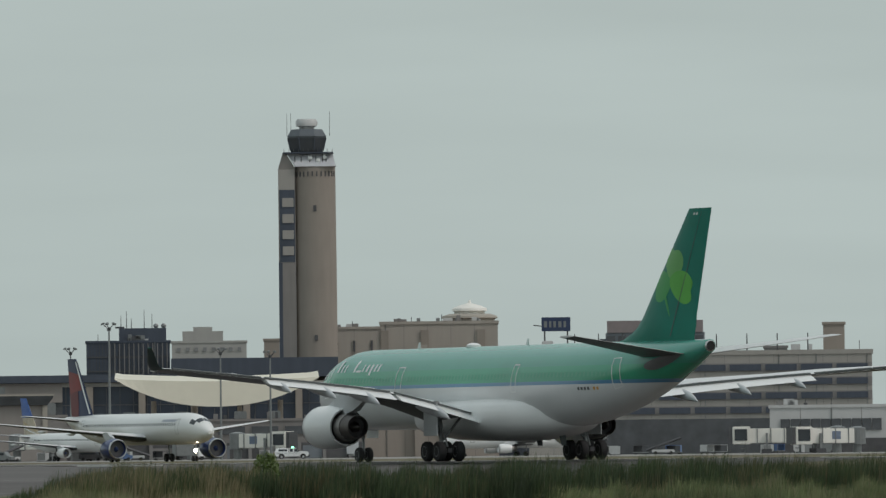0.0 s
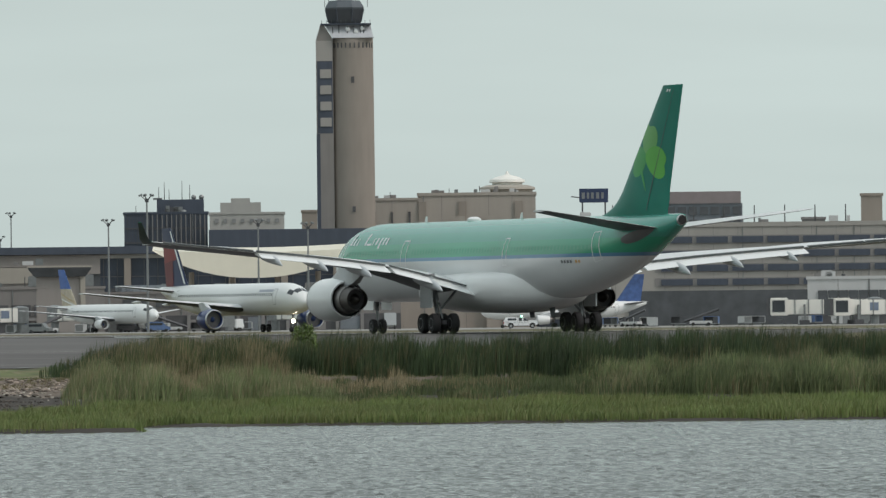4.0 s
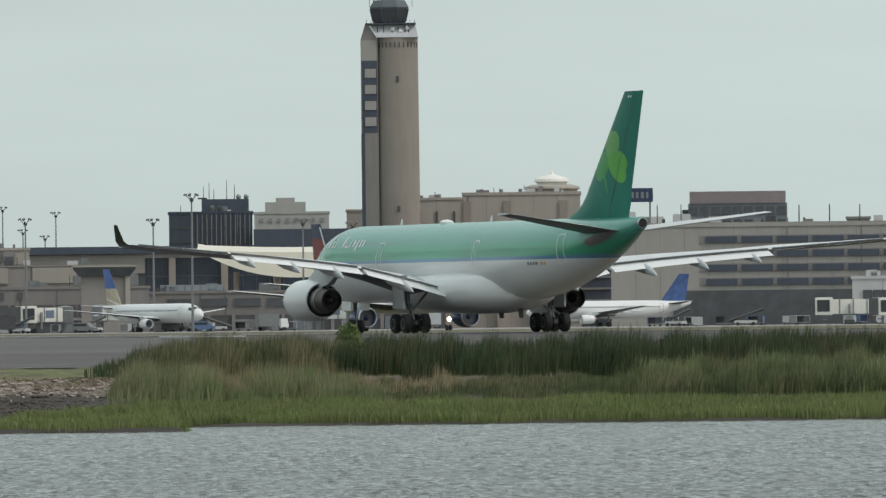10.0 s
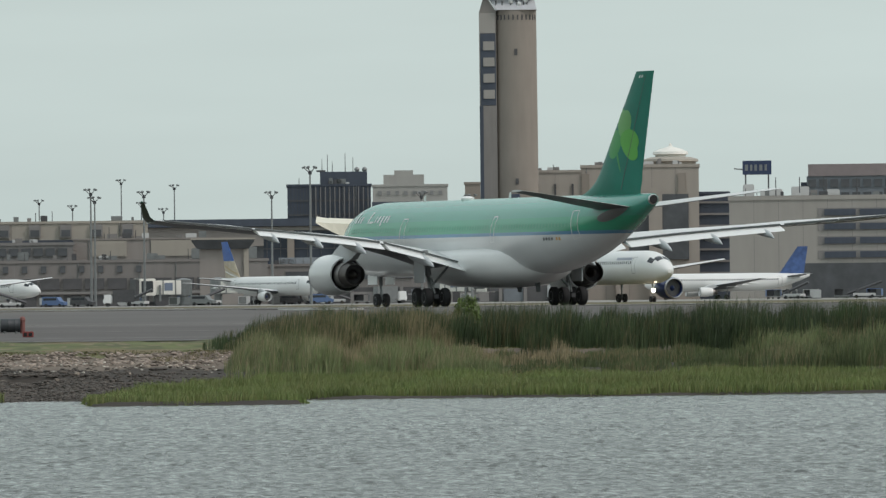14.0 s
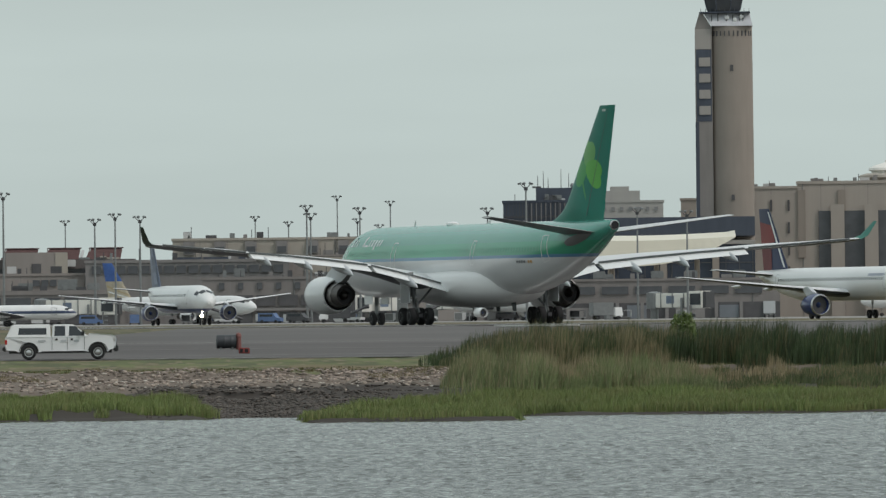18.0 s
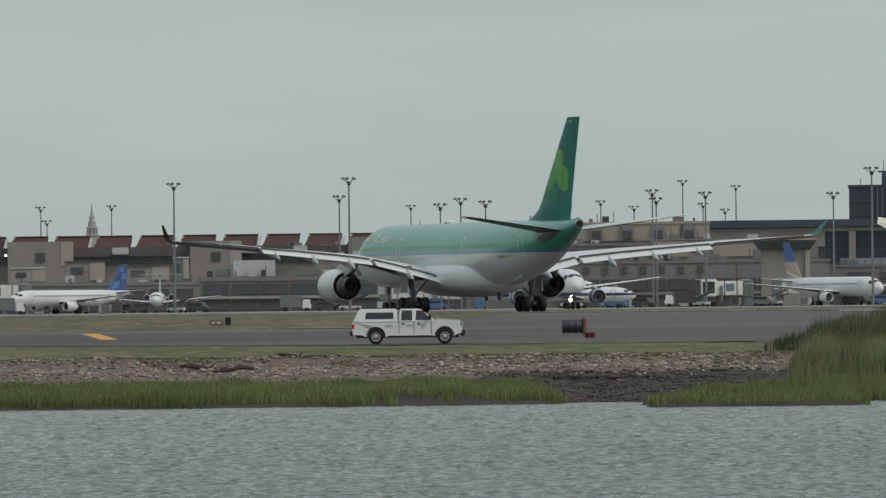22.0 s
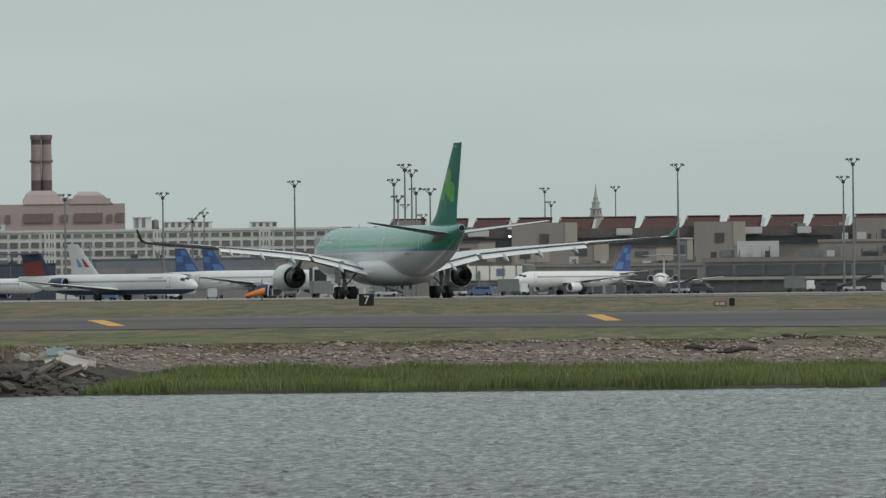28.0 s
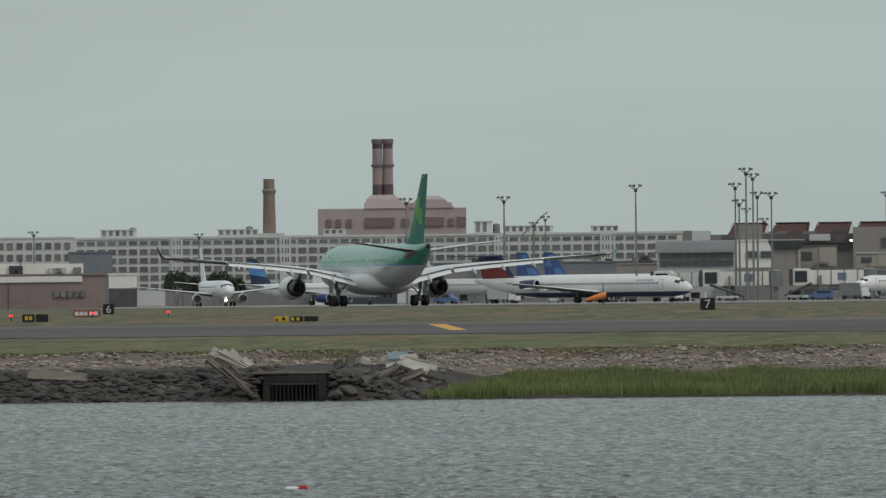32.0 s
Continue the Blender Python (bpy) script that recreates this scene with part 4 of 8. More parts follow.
        part("pale_end", boxes((x + a * 0.62, x + a + 0.02, 2.86, 2.99, 6.3 + h * 0.1, 6.15 + h)), BEIGE, ob, "pale beige end panel")
        part("room_parapet", boxes((x - 0.15, x + a + 0.15, 2.7, 20.2, 6.2 + h, 6.45 + h)), EAVE_DARK if a > 7 else WHITE_WALL, ob)
        part("room_window", boxes((x + a * 0.15, x + a * 0.45, 2.8, 2.95, 6.2 + h * 0.4, 6.2 + h * 0.75)), TERMINAL_GLASS_AND_SHADE, ob)
    ob, w = block("vaulted_hall", -125.8, -117.75, 1990, 30, 9.9, WHITE_WALL, "grey vaulted hall with two bands of windows", roof=0)
    for z in (7.1, 8.6):
        grid_of("window", ob, TERMINAL_GLASS_AND_SHADE, -w + 0.5, w - 0.3, z, z + 1.25, 9, 1, 0.88, 0.94, -0.1)
    bm = bmesh.new()
    loft(bm, [[(-w - 0.3, -0.8 + 4 * (1 - math.cos(a)), 9.9 + 2.5 * math.sin(a)), (w + 0.1, -0.8 + 4 * (1 - math.cos(a)), 9.9 + 2.5 * math.sin(a))] for a in np.linspace(0, 1.57, 8)], cap=False, closed=False)
    bmesh.ops.recalc_face_normals(bm, faces=bm.faces[:])
    part("vault", bm, GREY_METAL, ob, smooth=True)
    ob, w = block("white_gate_house", -117.6, -113.7, 1955, 20, 12.0, BRIDGE_WHITE, "white gate house with dark windows", roof=0.25)
    grid_of("window", ob, TERMINAL_GLASS_AND_SHADE, -w + 1.8, w - 0.2, 8.5, 9.9, 2, 1, 0.85, 0.95, -0.1)
    part("lower_wall", boxes((-w + 0.1, w - 0.1, -0.2, -0.06, 0, 6.6)), TAUPE, ob)
    part("roof_house", bevelled(0.1, (-w + 0.2, w - 2.4, 7, 15, 12.25, 15.4)), TAUPE, ob, "taupe plant room on the roof")


def south_side():
    """Across the harbour: the long white warehouse, the pink power station and its stacks."""
    ob = thing("long_white_warehouse", facing(-158.5, 4300), "very long off-white warehouse with a grid of windows", "building")
    w = 152
    part("wall", boxes((-w, w, 0, 40, -1, 29.6)), OFFWHITE, ob)
    part("cornice", boxes((-w - 0.4, w + 0.4, -0.5, 40, 29.6, 30.6)), OFFWHITE, ob)
    grid_of("window", ob, FAR_GLASS, -w + 2, w - 2, 14.35, 25.9, 64, 3, 0.74, 0.62, -0.1)
    grid_of("top_window", ob, FAR_GLASS, -w + 2, w - 2, 26.9, 28.9, 64, 1, 0.74, 0.82, -0.1)
    bm = bmesh.new()
    for i in range(64):
        for z in (8.6, 12.45):
            x = -w + 2 + (i + 0.5) * (2 * w - 4) / 64
            box(bm, x - 1.75, x + 1.75, -0.35, 0.1, z - 1.2, z + 1.2)
    part("lower_glazing", bm, FAR_GLASS, ob, kind="stuff")
    for x in (-119, -72, -24, 23, 71, 118):
        part("stair_bay", boxes((x - 2.6, x + 2.6, -0.6, -0.05, -1, 29.5)), OFFWHITE, ob, "plain stair bay with slit windows")
        for z in (27.9, 24.0, 20.1, 16.3):
            for dx in (-1.3, 0.2, 1.3):
                part("slit_window", boxes((x + dx - 0.28, x + dx + 0.28, -0.7, -0.61, z - 1.1, z + 1.0)), FAR_GLASS, ob)
    for x, a, h in ((-98, 16, 3.2), (-45, 18, 2.8), (-2, 10, 2.4), (64, 8, 5.2), (84, 22, 3.0), (118, 12, 2.6)):
        house = part("roof_house", boxes((x - a / 2, x + a / 2, 8, 22, 30.6, 30.6 + h)), OFFWHITE, ob)
        for k in range(int(a / 3)):
            part("window", boxes((x - a / 2 + 0.8 + 3 * k, x - a / 2 + 2.4 + 3 * k, 7.8, 7.95, 31.3, 30.4 + h)), FAR_GLASS, house)
        part("roof_slab", boxes((x - a / 2 - 0.3, x + a / 2 + 0.3, 7.6, 22.3, 30.6 + h, 30.9 + h)), OFFWHITE, house)
    for x in (-92, -40, 66, 70):
        part("roof_tank", turned(bmesh.new(), [(30.6, 1.6), (34.6, 1.6), (35.2, 0.1)], (x, 24, 0), "z", 12), CONCRETE_GREY, ob)
    ob, w = block("white_annex", -200.0, -185.8, 4200, 30, 29.6, OFFWHITE, "off-white warehouse annex with windows", roof=0.8)
    grid_of("window", ob, FAR_GLASS, -w + 1, w - 1, 14, 29, 14, 3, 0.62, 0.55, -0.15)
    D = 4600
    ob = thing("power_station", facing(-153.0, D), "pink concrete power station with two banded stacks", "building")
    X = lambda b: (b + 153.0) * D / 1000
    part("main_block", boxes((X(-160.7), X(-145.4), 0, 50, 0, 45.0)), PINK, ob)
    part("boiler_house", boxes((X(-155.9), X(-146.9), 4, 40, 45, 47.6)), PINK, ob)
    bm = bmesh.new()
    loft(bm, [[(X(-155.9), -0.6, 45), (X(-151.6), -0.6, 45), (X(-151.6), 30, 45), (X(-155.9), 30, 45)], [(X(-155.7), 2, 49.5), (X(-152.2), 2, 49.5), (X(-152.2), 28, 49.5), (X(-155.7), 28, 49.5)], [(X(-155.2), 5, 51.5), (X(-152.8), 5, 51.5), (X(-152.8), 25, 51.5), (X(-155.2), 25, 51.5)]])
    bmesh.ops.recalc_face_normals(bm, faces=bm.faces[:])
    part("stack_base", bm, PINK, ob)
    bm = bmesh.new()
    loft(bm, [[(X(-151.2), -0.6, 45), (X(-146.6), -0.6, 45), (X(-146.6), 30, 45), (X(-151.2), 30, 45)], [(X(-150.6), 0, 49.0), (X(-147.6), 0, 49.0), (X(-147.6), 28, 49.0), (X(-150.6), 28, 49.0)], [(X(-150.2), 5, 50.8), (X(-148.2), 5, 50.8), (X(-148.2), 25, 50.8), (X(-150.2), 25, 50.8)]])
    bmesh.ops.recalc_face_normals(bm, faces=bm.faces[:])
    part("turbine_house", bm, PINK, ob)
    for b0, b1, z0, z1 in ((-159.8, -159.3, 36.5, 40), (-158.8, -158.3, 36.5, 40), (-157.7, -157.2, 36.5, 40), (-155.8, -152.8, 36.3, 40.6), (-152.0, -151.3, 36.5, 40), (-150.6, -147.7, 36.3, 40.6), (-147.2, -146.7, 36.5, 40), (-146.3, -145.5, 36.3, 40.6)):
        part("louvre_band", boxes((X(b0), X(b1), -0.9, -0.05, z0, z1)), PINK_DARK, ob, "brown louvre band")
    STACK = mat("banded_stack", (0.125, 0.09, 0.098), 0.8, size=3, var=0.2, bands=((56.5, (0.33, 0.26, 0.26)), (73.5, (0.10, 0.075, 0.08))))
    for b in (-154.5, -153.42):
        st = part("smokestack", turned(bmesh.new(), [(48, 2.55), (60, 2.45), (78, 2.35), (78, 1.9), (76, 1.9)], (X(b), 14, 0), "z", 20), STACK, ob, "pink stack with brown bands", smooth=True)
        part("gallery", turned(bmesh.new(), [(65.0, 3.0), (66.0, 3.1), (66.2, 2.5)], (X(b), 14, 0), "z", 20), PINK_DARK, st)
        part("rim", turned(bmesh.new(), [(75.8, 2.6), (77.0, 2.8), (78.1, 2.7)], (X(b), 14, 0), "z", 20), PINK_DARK, st)
    ch = thing("brick_chimney", facing(-165.7, 4550), "tall weathered tan brick chimney", "chimney")
    part("shaft", turned(bmesh.new(), [(0, 3.6), (34, 3.1), (59, 2.6), (59, 2.1), (57, 2.1)], (0, 10, 0), "z", 20), mat("tan_brick", (0.26, 0.205, 0.165), 0.85, size=2.5, streak=0.2, var=0.2), ch, smooth=True)
    part("ring", turned(bmesh.new(), [(52.0, 2.9), (53.6, 3.3), (54.2, 2.9)], (0, 10, 0), "z", 20), CONCRETE_GREY, ch)
    part("base_house", boxes((-14, 7, 2, 20, 0, 33.5)), OFFWHITE, ch)
    ob, w = block("brick_fire_house", -203.0, -182.6, 1480, 18, 5.1, BRICK, "low brown brick airport building", roof=0.25)
    grid_of("window", ob, FAR_GLASS, w - 8, w - 3, 1.6, 2.9, 5, 1, 0.7, 0.7, -0.1)
    part("white_storey", bevelled(0.05, (-w + 1, w - 3.4, 2, 14, 5.3, 6.9)), BRIDGE_WHITE, ob, "cream rooftop storey")
    part("white_panel", boxes((-w, w - 3.6, -0.25, -0.05, 4.1, 5.0)), BRIDGE_WHITE, ob)
    part("wall_sign_bar", boxes((-6.5, -4.2, -0.3, -0.06, 2.2, 3.2)), GREY_PAINT, ob)
    part("door", boxes((-2.6, -1.4, -0.2, -0.05, 0, 2.2)), WHITE_WALL, ob)
    ob, w = block("grey_hangar", -150.0, -124.0, 2350, 40, 9.6, GREYBLUE, "low grey-brown hangar range", roof=0.3)
    for i in range(6):
        part("hangar_door", boxes((-w + 3 + i * 10, -w + 11 + i * 10, -0.3, -0.05, 0, 7.5)), CONCRETE_GREY, ob)
    ob, w = block("tan_hangar", -130.0, -124.6, 2200, 20, 8.4, TAN, "low tan store building by the apron", roof=0.3)
    ob, w = block("tan_shed", -182.3, -179.4, 2150, 18, 7.2, BRIDGE_WHITE, "small cream shed behind the apron", roof=0.3)
    part("open_bay", boxes((-w, w, -0.2, -0.05, 0, 4.2)), VOID_SHADE, ob)
    ob, w = block("grey_depot", -186.4, -181.9, 2200, 18, 12.4, GREYBLUE, "square grey depot block behind the fire house", roof=0.3)
    ob, w = block("dark_hangar", -159.6, -152.6, 2400, 30, 8.8, DARK_METAL_AND_SHADE, "dark blue-grey hangar behind parked jets", roof=0.3)
    ob, w = block("cream_store", -161.3, -159.7, 2380, 20, 8.6, BRIDGE_WHITE, "cream store building beside the hangar", roof=0.2)
    ob, w = block("grey_yard_wall", -176.5, -161.5, 2420, 12, 4.0, CONCRETE_GREY, "low grey yard wall behind parked jets", roof=0.2)
    rng = random.Random(5)
    b = -131.0
    while b < -112.0:
        a = rng.uniform(1.2, 3.2)
        block("skyline_house", b, b + a, 4400, 20, 26 + rng.uniform(0, 6), rng.choice((CONCRETE_GREY, OFFWHITE, GREYBLUE)), "hazy town roof across the harbour", group="far roofs", roof=0)
        b += a * 0.95
    sp = thing("church_spire", facing(-96.9, 4000), "pale grey stone steeple far off", "steeple")
    part("tower", bevelled(0.15, (-2.6, 2.6, -2.6, 2.6, 0, 31.5)), STEEPLE, sp)
    part("cornice", boxes((-2.9, 2.9, -2.9, 2.9, 31.5, 32.0)), STEEPLE, sp)
    belfry = part("belfry", turned(bmesh.new(), [(32.0, 2.3), (34.6, 2.2), (34.8, 2.6), (35.1, 2.5)], (0, 0, 0), "z", 8), STEEPLE, sp)
    for k in range(4):
        ang = radians(45 * k - 112.5)
        part("belfry_opening", boxes((-0.45, 0.45, -0.1, 0.1, -0.9, 0.9)), HOSPITAL_GLASS, belfry).matrix_basis = pose(2.2 * math.cos(ang), 2.2 * math.sin(ang), 33.3, 0, 0, math.degrees(ang) + 90)
    part("lantern_tier", turned(bmesh.new(), [(35.1, 1.7), (37.2, 1.6), (37.4, 1.9), (37.6, 1.7)], (0, 0, 0), "z", 8), STEEPLE, sp)
    part("upper_tier", turned(bmesh.new(), [(37.6, 1.1), (39.2, 1.0), (39.3, 1.25), (39.5, 1.1)], (0, 0, 0), "z", 8), STEEPLE, sp)
    part("spire", turned(bmesh.new(), [(39.5, 0.85), (42.0, 0.4), (45.2, 0.05)], (0, 0, 0), "z", 8), STEEPLE, sp)
    cr = thing("dock_crane", facing(-138.5, 4100), "grey dock crane with a slanting jib", "crane")
    part("tower", tube(bmesh.new(), (0, 0, 0), (0, 0, 33), 0.7, 0.4, 6), CONCRETE_LIGHT, cr)
    part("jib", tube(bmesh.new(), (-5, 0, 28), (6, 0, 38), 0.45, 0.3, 6), CONCRETE_LIGHT, cr)


city_side()
long_terminal()
middle_concourse()
red_roofs()
south_side()


# ---------------------------------------------------------------- light masts
def light_mast(h, m):
    ob = thing("light_mast", m, "tall grey apron light mast with floodlight ring", "lamp post", "apron light masts")
    part("pole", tube(bmesh.new(), (0, 0, 0), (0, 0, h - 0.6), 0.26, 0.13, 8), GREY_METAL, ob, smooth=True)
    head = part("head_collar", turned(bmesh.new(), [(h - 1.3, 0.2), (h - 1.2, 0.34), (h - 0.8, 0.34), (h - 0.7, 0.18)], (0, 0, 0), "z", 10), DARK_STEEL, ob)
    for i in range(5):
        a = 2 * math.pi * (i + 0.5) / 5
        c, s = math.cos(a), math.sin(a)
        arm = part("arm", tube(bmesh.new(), (0.2 * c, 0.2 * s, h - 0.9), (0.95 * c, 0.95 * s, h - 0.2), 0.09, 0.07, 5), DARK_STEEL, head)
        f = part("floodlight", bevelled(0.06, (-0.34, 0.34, -0.26, 0.26, -0.18, 0.16)), GREY_METAL, head)
        f.matrix_basis = pose(1.1 * c, 1.1 * s, h - 0.05, 0, 18, math.degrees(a))
    return ob


MASTS = [(-44.47, 18.8), (-41.04, 17.8), (-39.16, 20.6), (-38.76, 19.2), (-36.01, 22.2), (-33.69, 20.1), (-33.94, 18.2), (-31.67, 17.1), (-30.54, 21.2),
         (-20.53, 19.8), (-16.55, 24.1), (-5.11, 19.5), (0.01, 18.9), (-71.41, 20.2), (-70.40, 23.3), (-64.03, 18.4), (-61.0, 18.6), (-58.9, 19.5),
         (-56.34, 19.0), (-151.58, 18.6), (-141.51, 18.7), (-138.45, 14.2), (-137.28, 15.2), (-127.93, 20.5), (-117.68, 20.6), (-117.29, 17.7),
         (-116.56, 23.2), (-115.86, 22.2), (-115.42, 19.0), (-116.54, 16.2), (-114.75, 14.4), (-113.97, 18.9), (-102.15, 18.8), (-101.52, 16.4),
         (-94.87, 18.9), (-88.44, 22.7), (-189.97, 13.5), (-172.97, 12.8)]
BEHIND = (-44.47, -41.04, -36.01, -33.94, -31.67, -30.54, -64.03, -138.45, -137.28, -102.15, -101.52, -94.87, -116.54, -114.75, -189.97, -172.97)
for b, z in MASTS:                        # bearing, and the height that the mast would have at 1700 m
    d = min(1700 * 23.5 / (z - 0.5), 1890)
    if b in BEHIND:
        d = 2480
    light_mast(0.5 + (z - 0.5) * d / 1700, facing(b, d))

# ---------------------------------------------------------------- aircraft
class Hull:
    """A fuselage: nose and tail stations, radius and axis height; gives points of its skin."""

    def __init__(self, nose, tail, r, zc, nose_len, tail_len, end_z, end_r=0.18, droop=0.25):
        self.nose, self.tail, self.r, self.zc = nose, tail, r, zc
        self.nose_len, self.tail_len, self.end_z, self.end_r, self.droop = nose_len, tail_len, end_z, end_r, droop

    def ring(self, x):
        t = min(1.0, max(0.0, (self.nose - x) / self.nose_len))
        r = self.r * max(0.02, (1 - (1 - t) ** 2.0)) ** 0.56
        z = self.zc - self.droop * self.r * (1 - t) ** 1.6
        q = min(1.0, max(0.0, (x - self.tail) / self.tail_len))
        if q < 1:
            k = 1 - (1 - q) ** 1.75
            r = r * (self.end_r + (1 - self.end_r) * k)
            z = self.zc + (self.end_z - self.zc) * (1 - q) ** 1.75
        return r, z

    def skin(self, x, a, off=0.0):
        """Point at station x and angle a in degrees, from the left side (0) over the top (90)."""
        r, z = self.ring(x)
        c, s = math.cos(radians(a)), math.sin(radians(a))
        return (x, (r + off) * c, z + (r + off) * s)

    def mesh(self, n=32):
        bm = bmesh.new()
        xs = [self.nose - self.nose_len * k for k in (0.0, 0.02, 0.06, 0.12, 0.2, 0.3, 0.42, 0.56, 0.7, 0.85, 1)]
        a, b = self.nose - self.nose_len, self.tail + self.tail_len
        xs += list(np.linspace(a, b, 10))[1:] + [self.tail + self.tail_len * (1 - k) for k in (0.12, 0.24, 0.36, 0.48, 0.6, 0.72, 0.84, 0.93, 1)]
        loft(bm, [[self.skin(x, 360 * i / n) for i in range(n)] for x in xs])
        bmesh.ops.recalc_face_normals(bm, faces=bm.faces[:])
        return bm

    def patch(self, bm, x0, x1, a0, a1, off=0.02, nx=1, na=2):
        rings = [[self.skin(x0 + (x1 - x0) * i / nx, a0 + (a1 - a0) * j / na, off) for j in range(na + 1)] for i in range(nx + 1)]
        loft(bm, rings, cap=False, closed=False)
        return bm

    def angle(self, x, z):
        r, zc = self.ring(x)
        return math.degrees(math.asin(max(-1, min(1, (z - zc) / r))))


def foil(xle, y, z, chord, thick, twist=0.0, n=9, vertical=False):
    """A ring of an aerofoil section; vertical for fins (thickness across y)."""
    up, low = [], []
    for i in range(n):
        s = (1 - math.cos(math.pi * i / (n - 1))) / 2
        t = thick * chord * (1.48 * math.sqrt(s) - 0.63 * s - 1.76 * s * s + 1.42 * s ** 3 - 0.51 * s ** 4) + 0.002 * chord
        up.append((s, t * 1.15))
        low.append((s, -t * 0.85))
    ring = []
    for s, t in up + low[::-1][0:-1]:
        dx, dz = -s * chord, t - s * chord * math.sin(radians(twist))
        ring.append((xle + dx, y + t, z) if vertical else (xle + dx, y, z + dz))
    return ring


def wing_mesh(stations, side=1, vertical=False):
    bm = bmesh.new()
    loft(bm, [foil(x, side * y, z, c, t, tw, vertical=vertical) for (y, x, z, c, t, tw) in stations])
    bmesh.ops.recalc_face_normals(bm, faces=bm.faces[:])
    bm.normal_update()
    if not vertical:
        # downward faces take the second slot, darkened on wings for their shade
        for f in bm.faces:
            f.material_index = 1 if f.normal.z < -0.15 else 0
    return bm


def wheel(parent, x, y, z, r, w, n=18):
    """A tyre with its rim, in the space of its thing."""
    bm = turned(bmesh.new(), [(-w / 2, r * 0.62), (-w / 2, r * 0.9), (-w * 0.32, r), (w * 0.32, r), (w / 2, r * 0.9), (w / 2, r * 0.62)], (0, 0, 0), "y", n)
    ob = part("wheel", bm, RUBBER, parent, smooth=True)
    ob.matrix_basis = pose(x, y, z)
    rim = part("rim", turned(bmesh.new(), [(-w * 0.4, r * 0.3), (-w * 0.52, r * 0.5), (-w * 0.45, r * 0.6), (w * 0.45, r * 0.6), (w * 0.52, r * 0.5), (w * 0.4, r * 0.3)], (0, 0, 0), "y", 14), GREY_METAL, ob, smooth=True)
    return ob


def strut(parent, top, foot, r, name="gear_leg"):
    bm = bmesh.new()
    top, foot = Vector(top), Vector(foot)
    mid = top.lerp(foot, 0.55)
    tube(bm, top, mid, r)
    tube(bm, mid, foot, r * 0.65)
    return part(name, bm, GREY_METAL, parent, smooth=True)


def nacelle(parent, x, y, z, r, length, cowl, core=True, pylon_to=None, lip=True):
    """An engine: intake x, fan cowl, core cowl, plug; all turned."""
    bm = bmesh.new()
    L = length
    turned(bm, [(-L * 0.62, r * 0.78), (-L * 0.62, r * 0.84), (-L * 0.45, r * 0.95), (-L * 0.25, r), (-L * 0.08, r * 0.97), (-0.03 * L, r * 0.93), (0, r * 0.86), (-0.02 * L, r * 0.80), (-L * 0.12, r * 0.77)], (x, y, z), "x", 28, cap=False)
    eng = part("engine", bm, cowl, parent, smooth=True)
    part("fan", turned(bmesh.new(), [(-L * 0.13, 0.01), (-L * 0.13, r * 0.78), (-L * 0.15, r * 0.78), (-L * 0.15, 0.01)], (x, y, z), "x", 28), DARK_STEEL, eng)
    part("spinner", turned(bmesh.new(), [(-L * 0.05, 0.02), (-L * 0.08, r * 0.14), (-L * 0.13, r * 0.25)], (x, y, z), "x", 16), DARK_PAINT, eng, smooth=True)
    if lip:
        part("intake_lip", turned(bmesh.new(), [(-L * 0.035, r * 0.945), (-L * 0.012, r * 0.915), (0.004 * L, r * 0.86), (-0.012 * L, r * 0.805)], (x, y, z), "x", 28, cap=False), BARE_METAL, eng, smooth=True)
    part("fan_duct", turned(bmesh.new(), [(-L * 0.60, r * 0.80), (-L * 0.52, r * 0.8), (-L * 0.52, r * 0.5)], (x, y, z), "x", 24, cap=False), VOID_SHADE, eng, smooth=True)
    if core:
        part("core_cowl", turned(bmesh.new(), [(-L * 0.40, r * 0.66), (-L * 0.60, r * 0.66), (-L * 0.70, r * 0.62), (-L * 0.71, r * 0.60)], (x, y, z), "x", 24, cap=False), CORE_METAL, eng, smooth=True)
        part("core_nozzle", turned(bmesh.new(), [(-L * 0.705, r * 0.58), (-L * 0.80, r * 0.55), (-L * 0.87, r * 0.51), (-L * 0.87, r * 0.48), (-L * 0.78, r * 0.46)], (x, y, z), "x", 24, cap=False), EXHAUST, eng, "scorched core nozzle", smooth=True)
        part("exhaust_plug", turned(bmesh.new(), [(-L * 0.785, r * 0.27), (-L * 0.85, r * 0.19), (-L * 0.90, r * 0.04)], (x, y, z), "x", 18), EXHAUST, eng, smooth=True)
        # dark disc closes the nozzle and paints the shade inside it
        part("exhaust_shade", turned(bmesh.new(), [(-L * 0.79, 0.01), (-L * 0.79, r * 0.48), (-L * 0.795, r * 0.48), (-L * 0.795, 0.01)], (x, y, z), "x", 18), VOID_SHADE, eng)
    if pylon_to:
        px, pz = pylon_to
        b2 = bmesh.new()
        w = r * 0.17
        rings = []
        for fx, zz0, zz1, ww in ((x - L * 0.22, z + r * 0.93, z + r * 1.02, 0.04), (x - L * 0.4, z + r * 0.75, z + r * 1.22, w), (x - L * 0.62, z + r * 0.55, pz + 0.1, w), (px, z + r * 0.75, pz + 0.15, w), (px - L * 0.30, pz - 0.25, pz + 0.05, 0.05)):
            rings.append([(fx, y - ww, zz0), (fx, y + ww, zz0), (fx, y + ww, zz1), (fx, y - ww, zz1)])
        loft(b2, rings)
        bmesh.ops.recalc_face_normals(b2, faces=b2.faces[:])
        part("pylon", b2, GREY_PAINT, eng)
    return eng


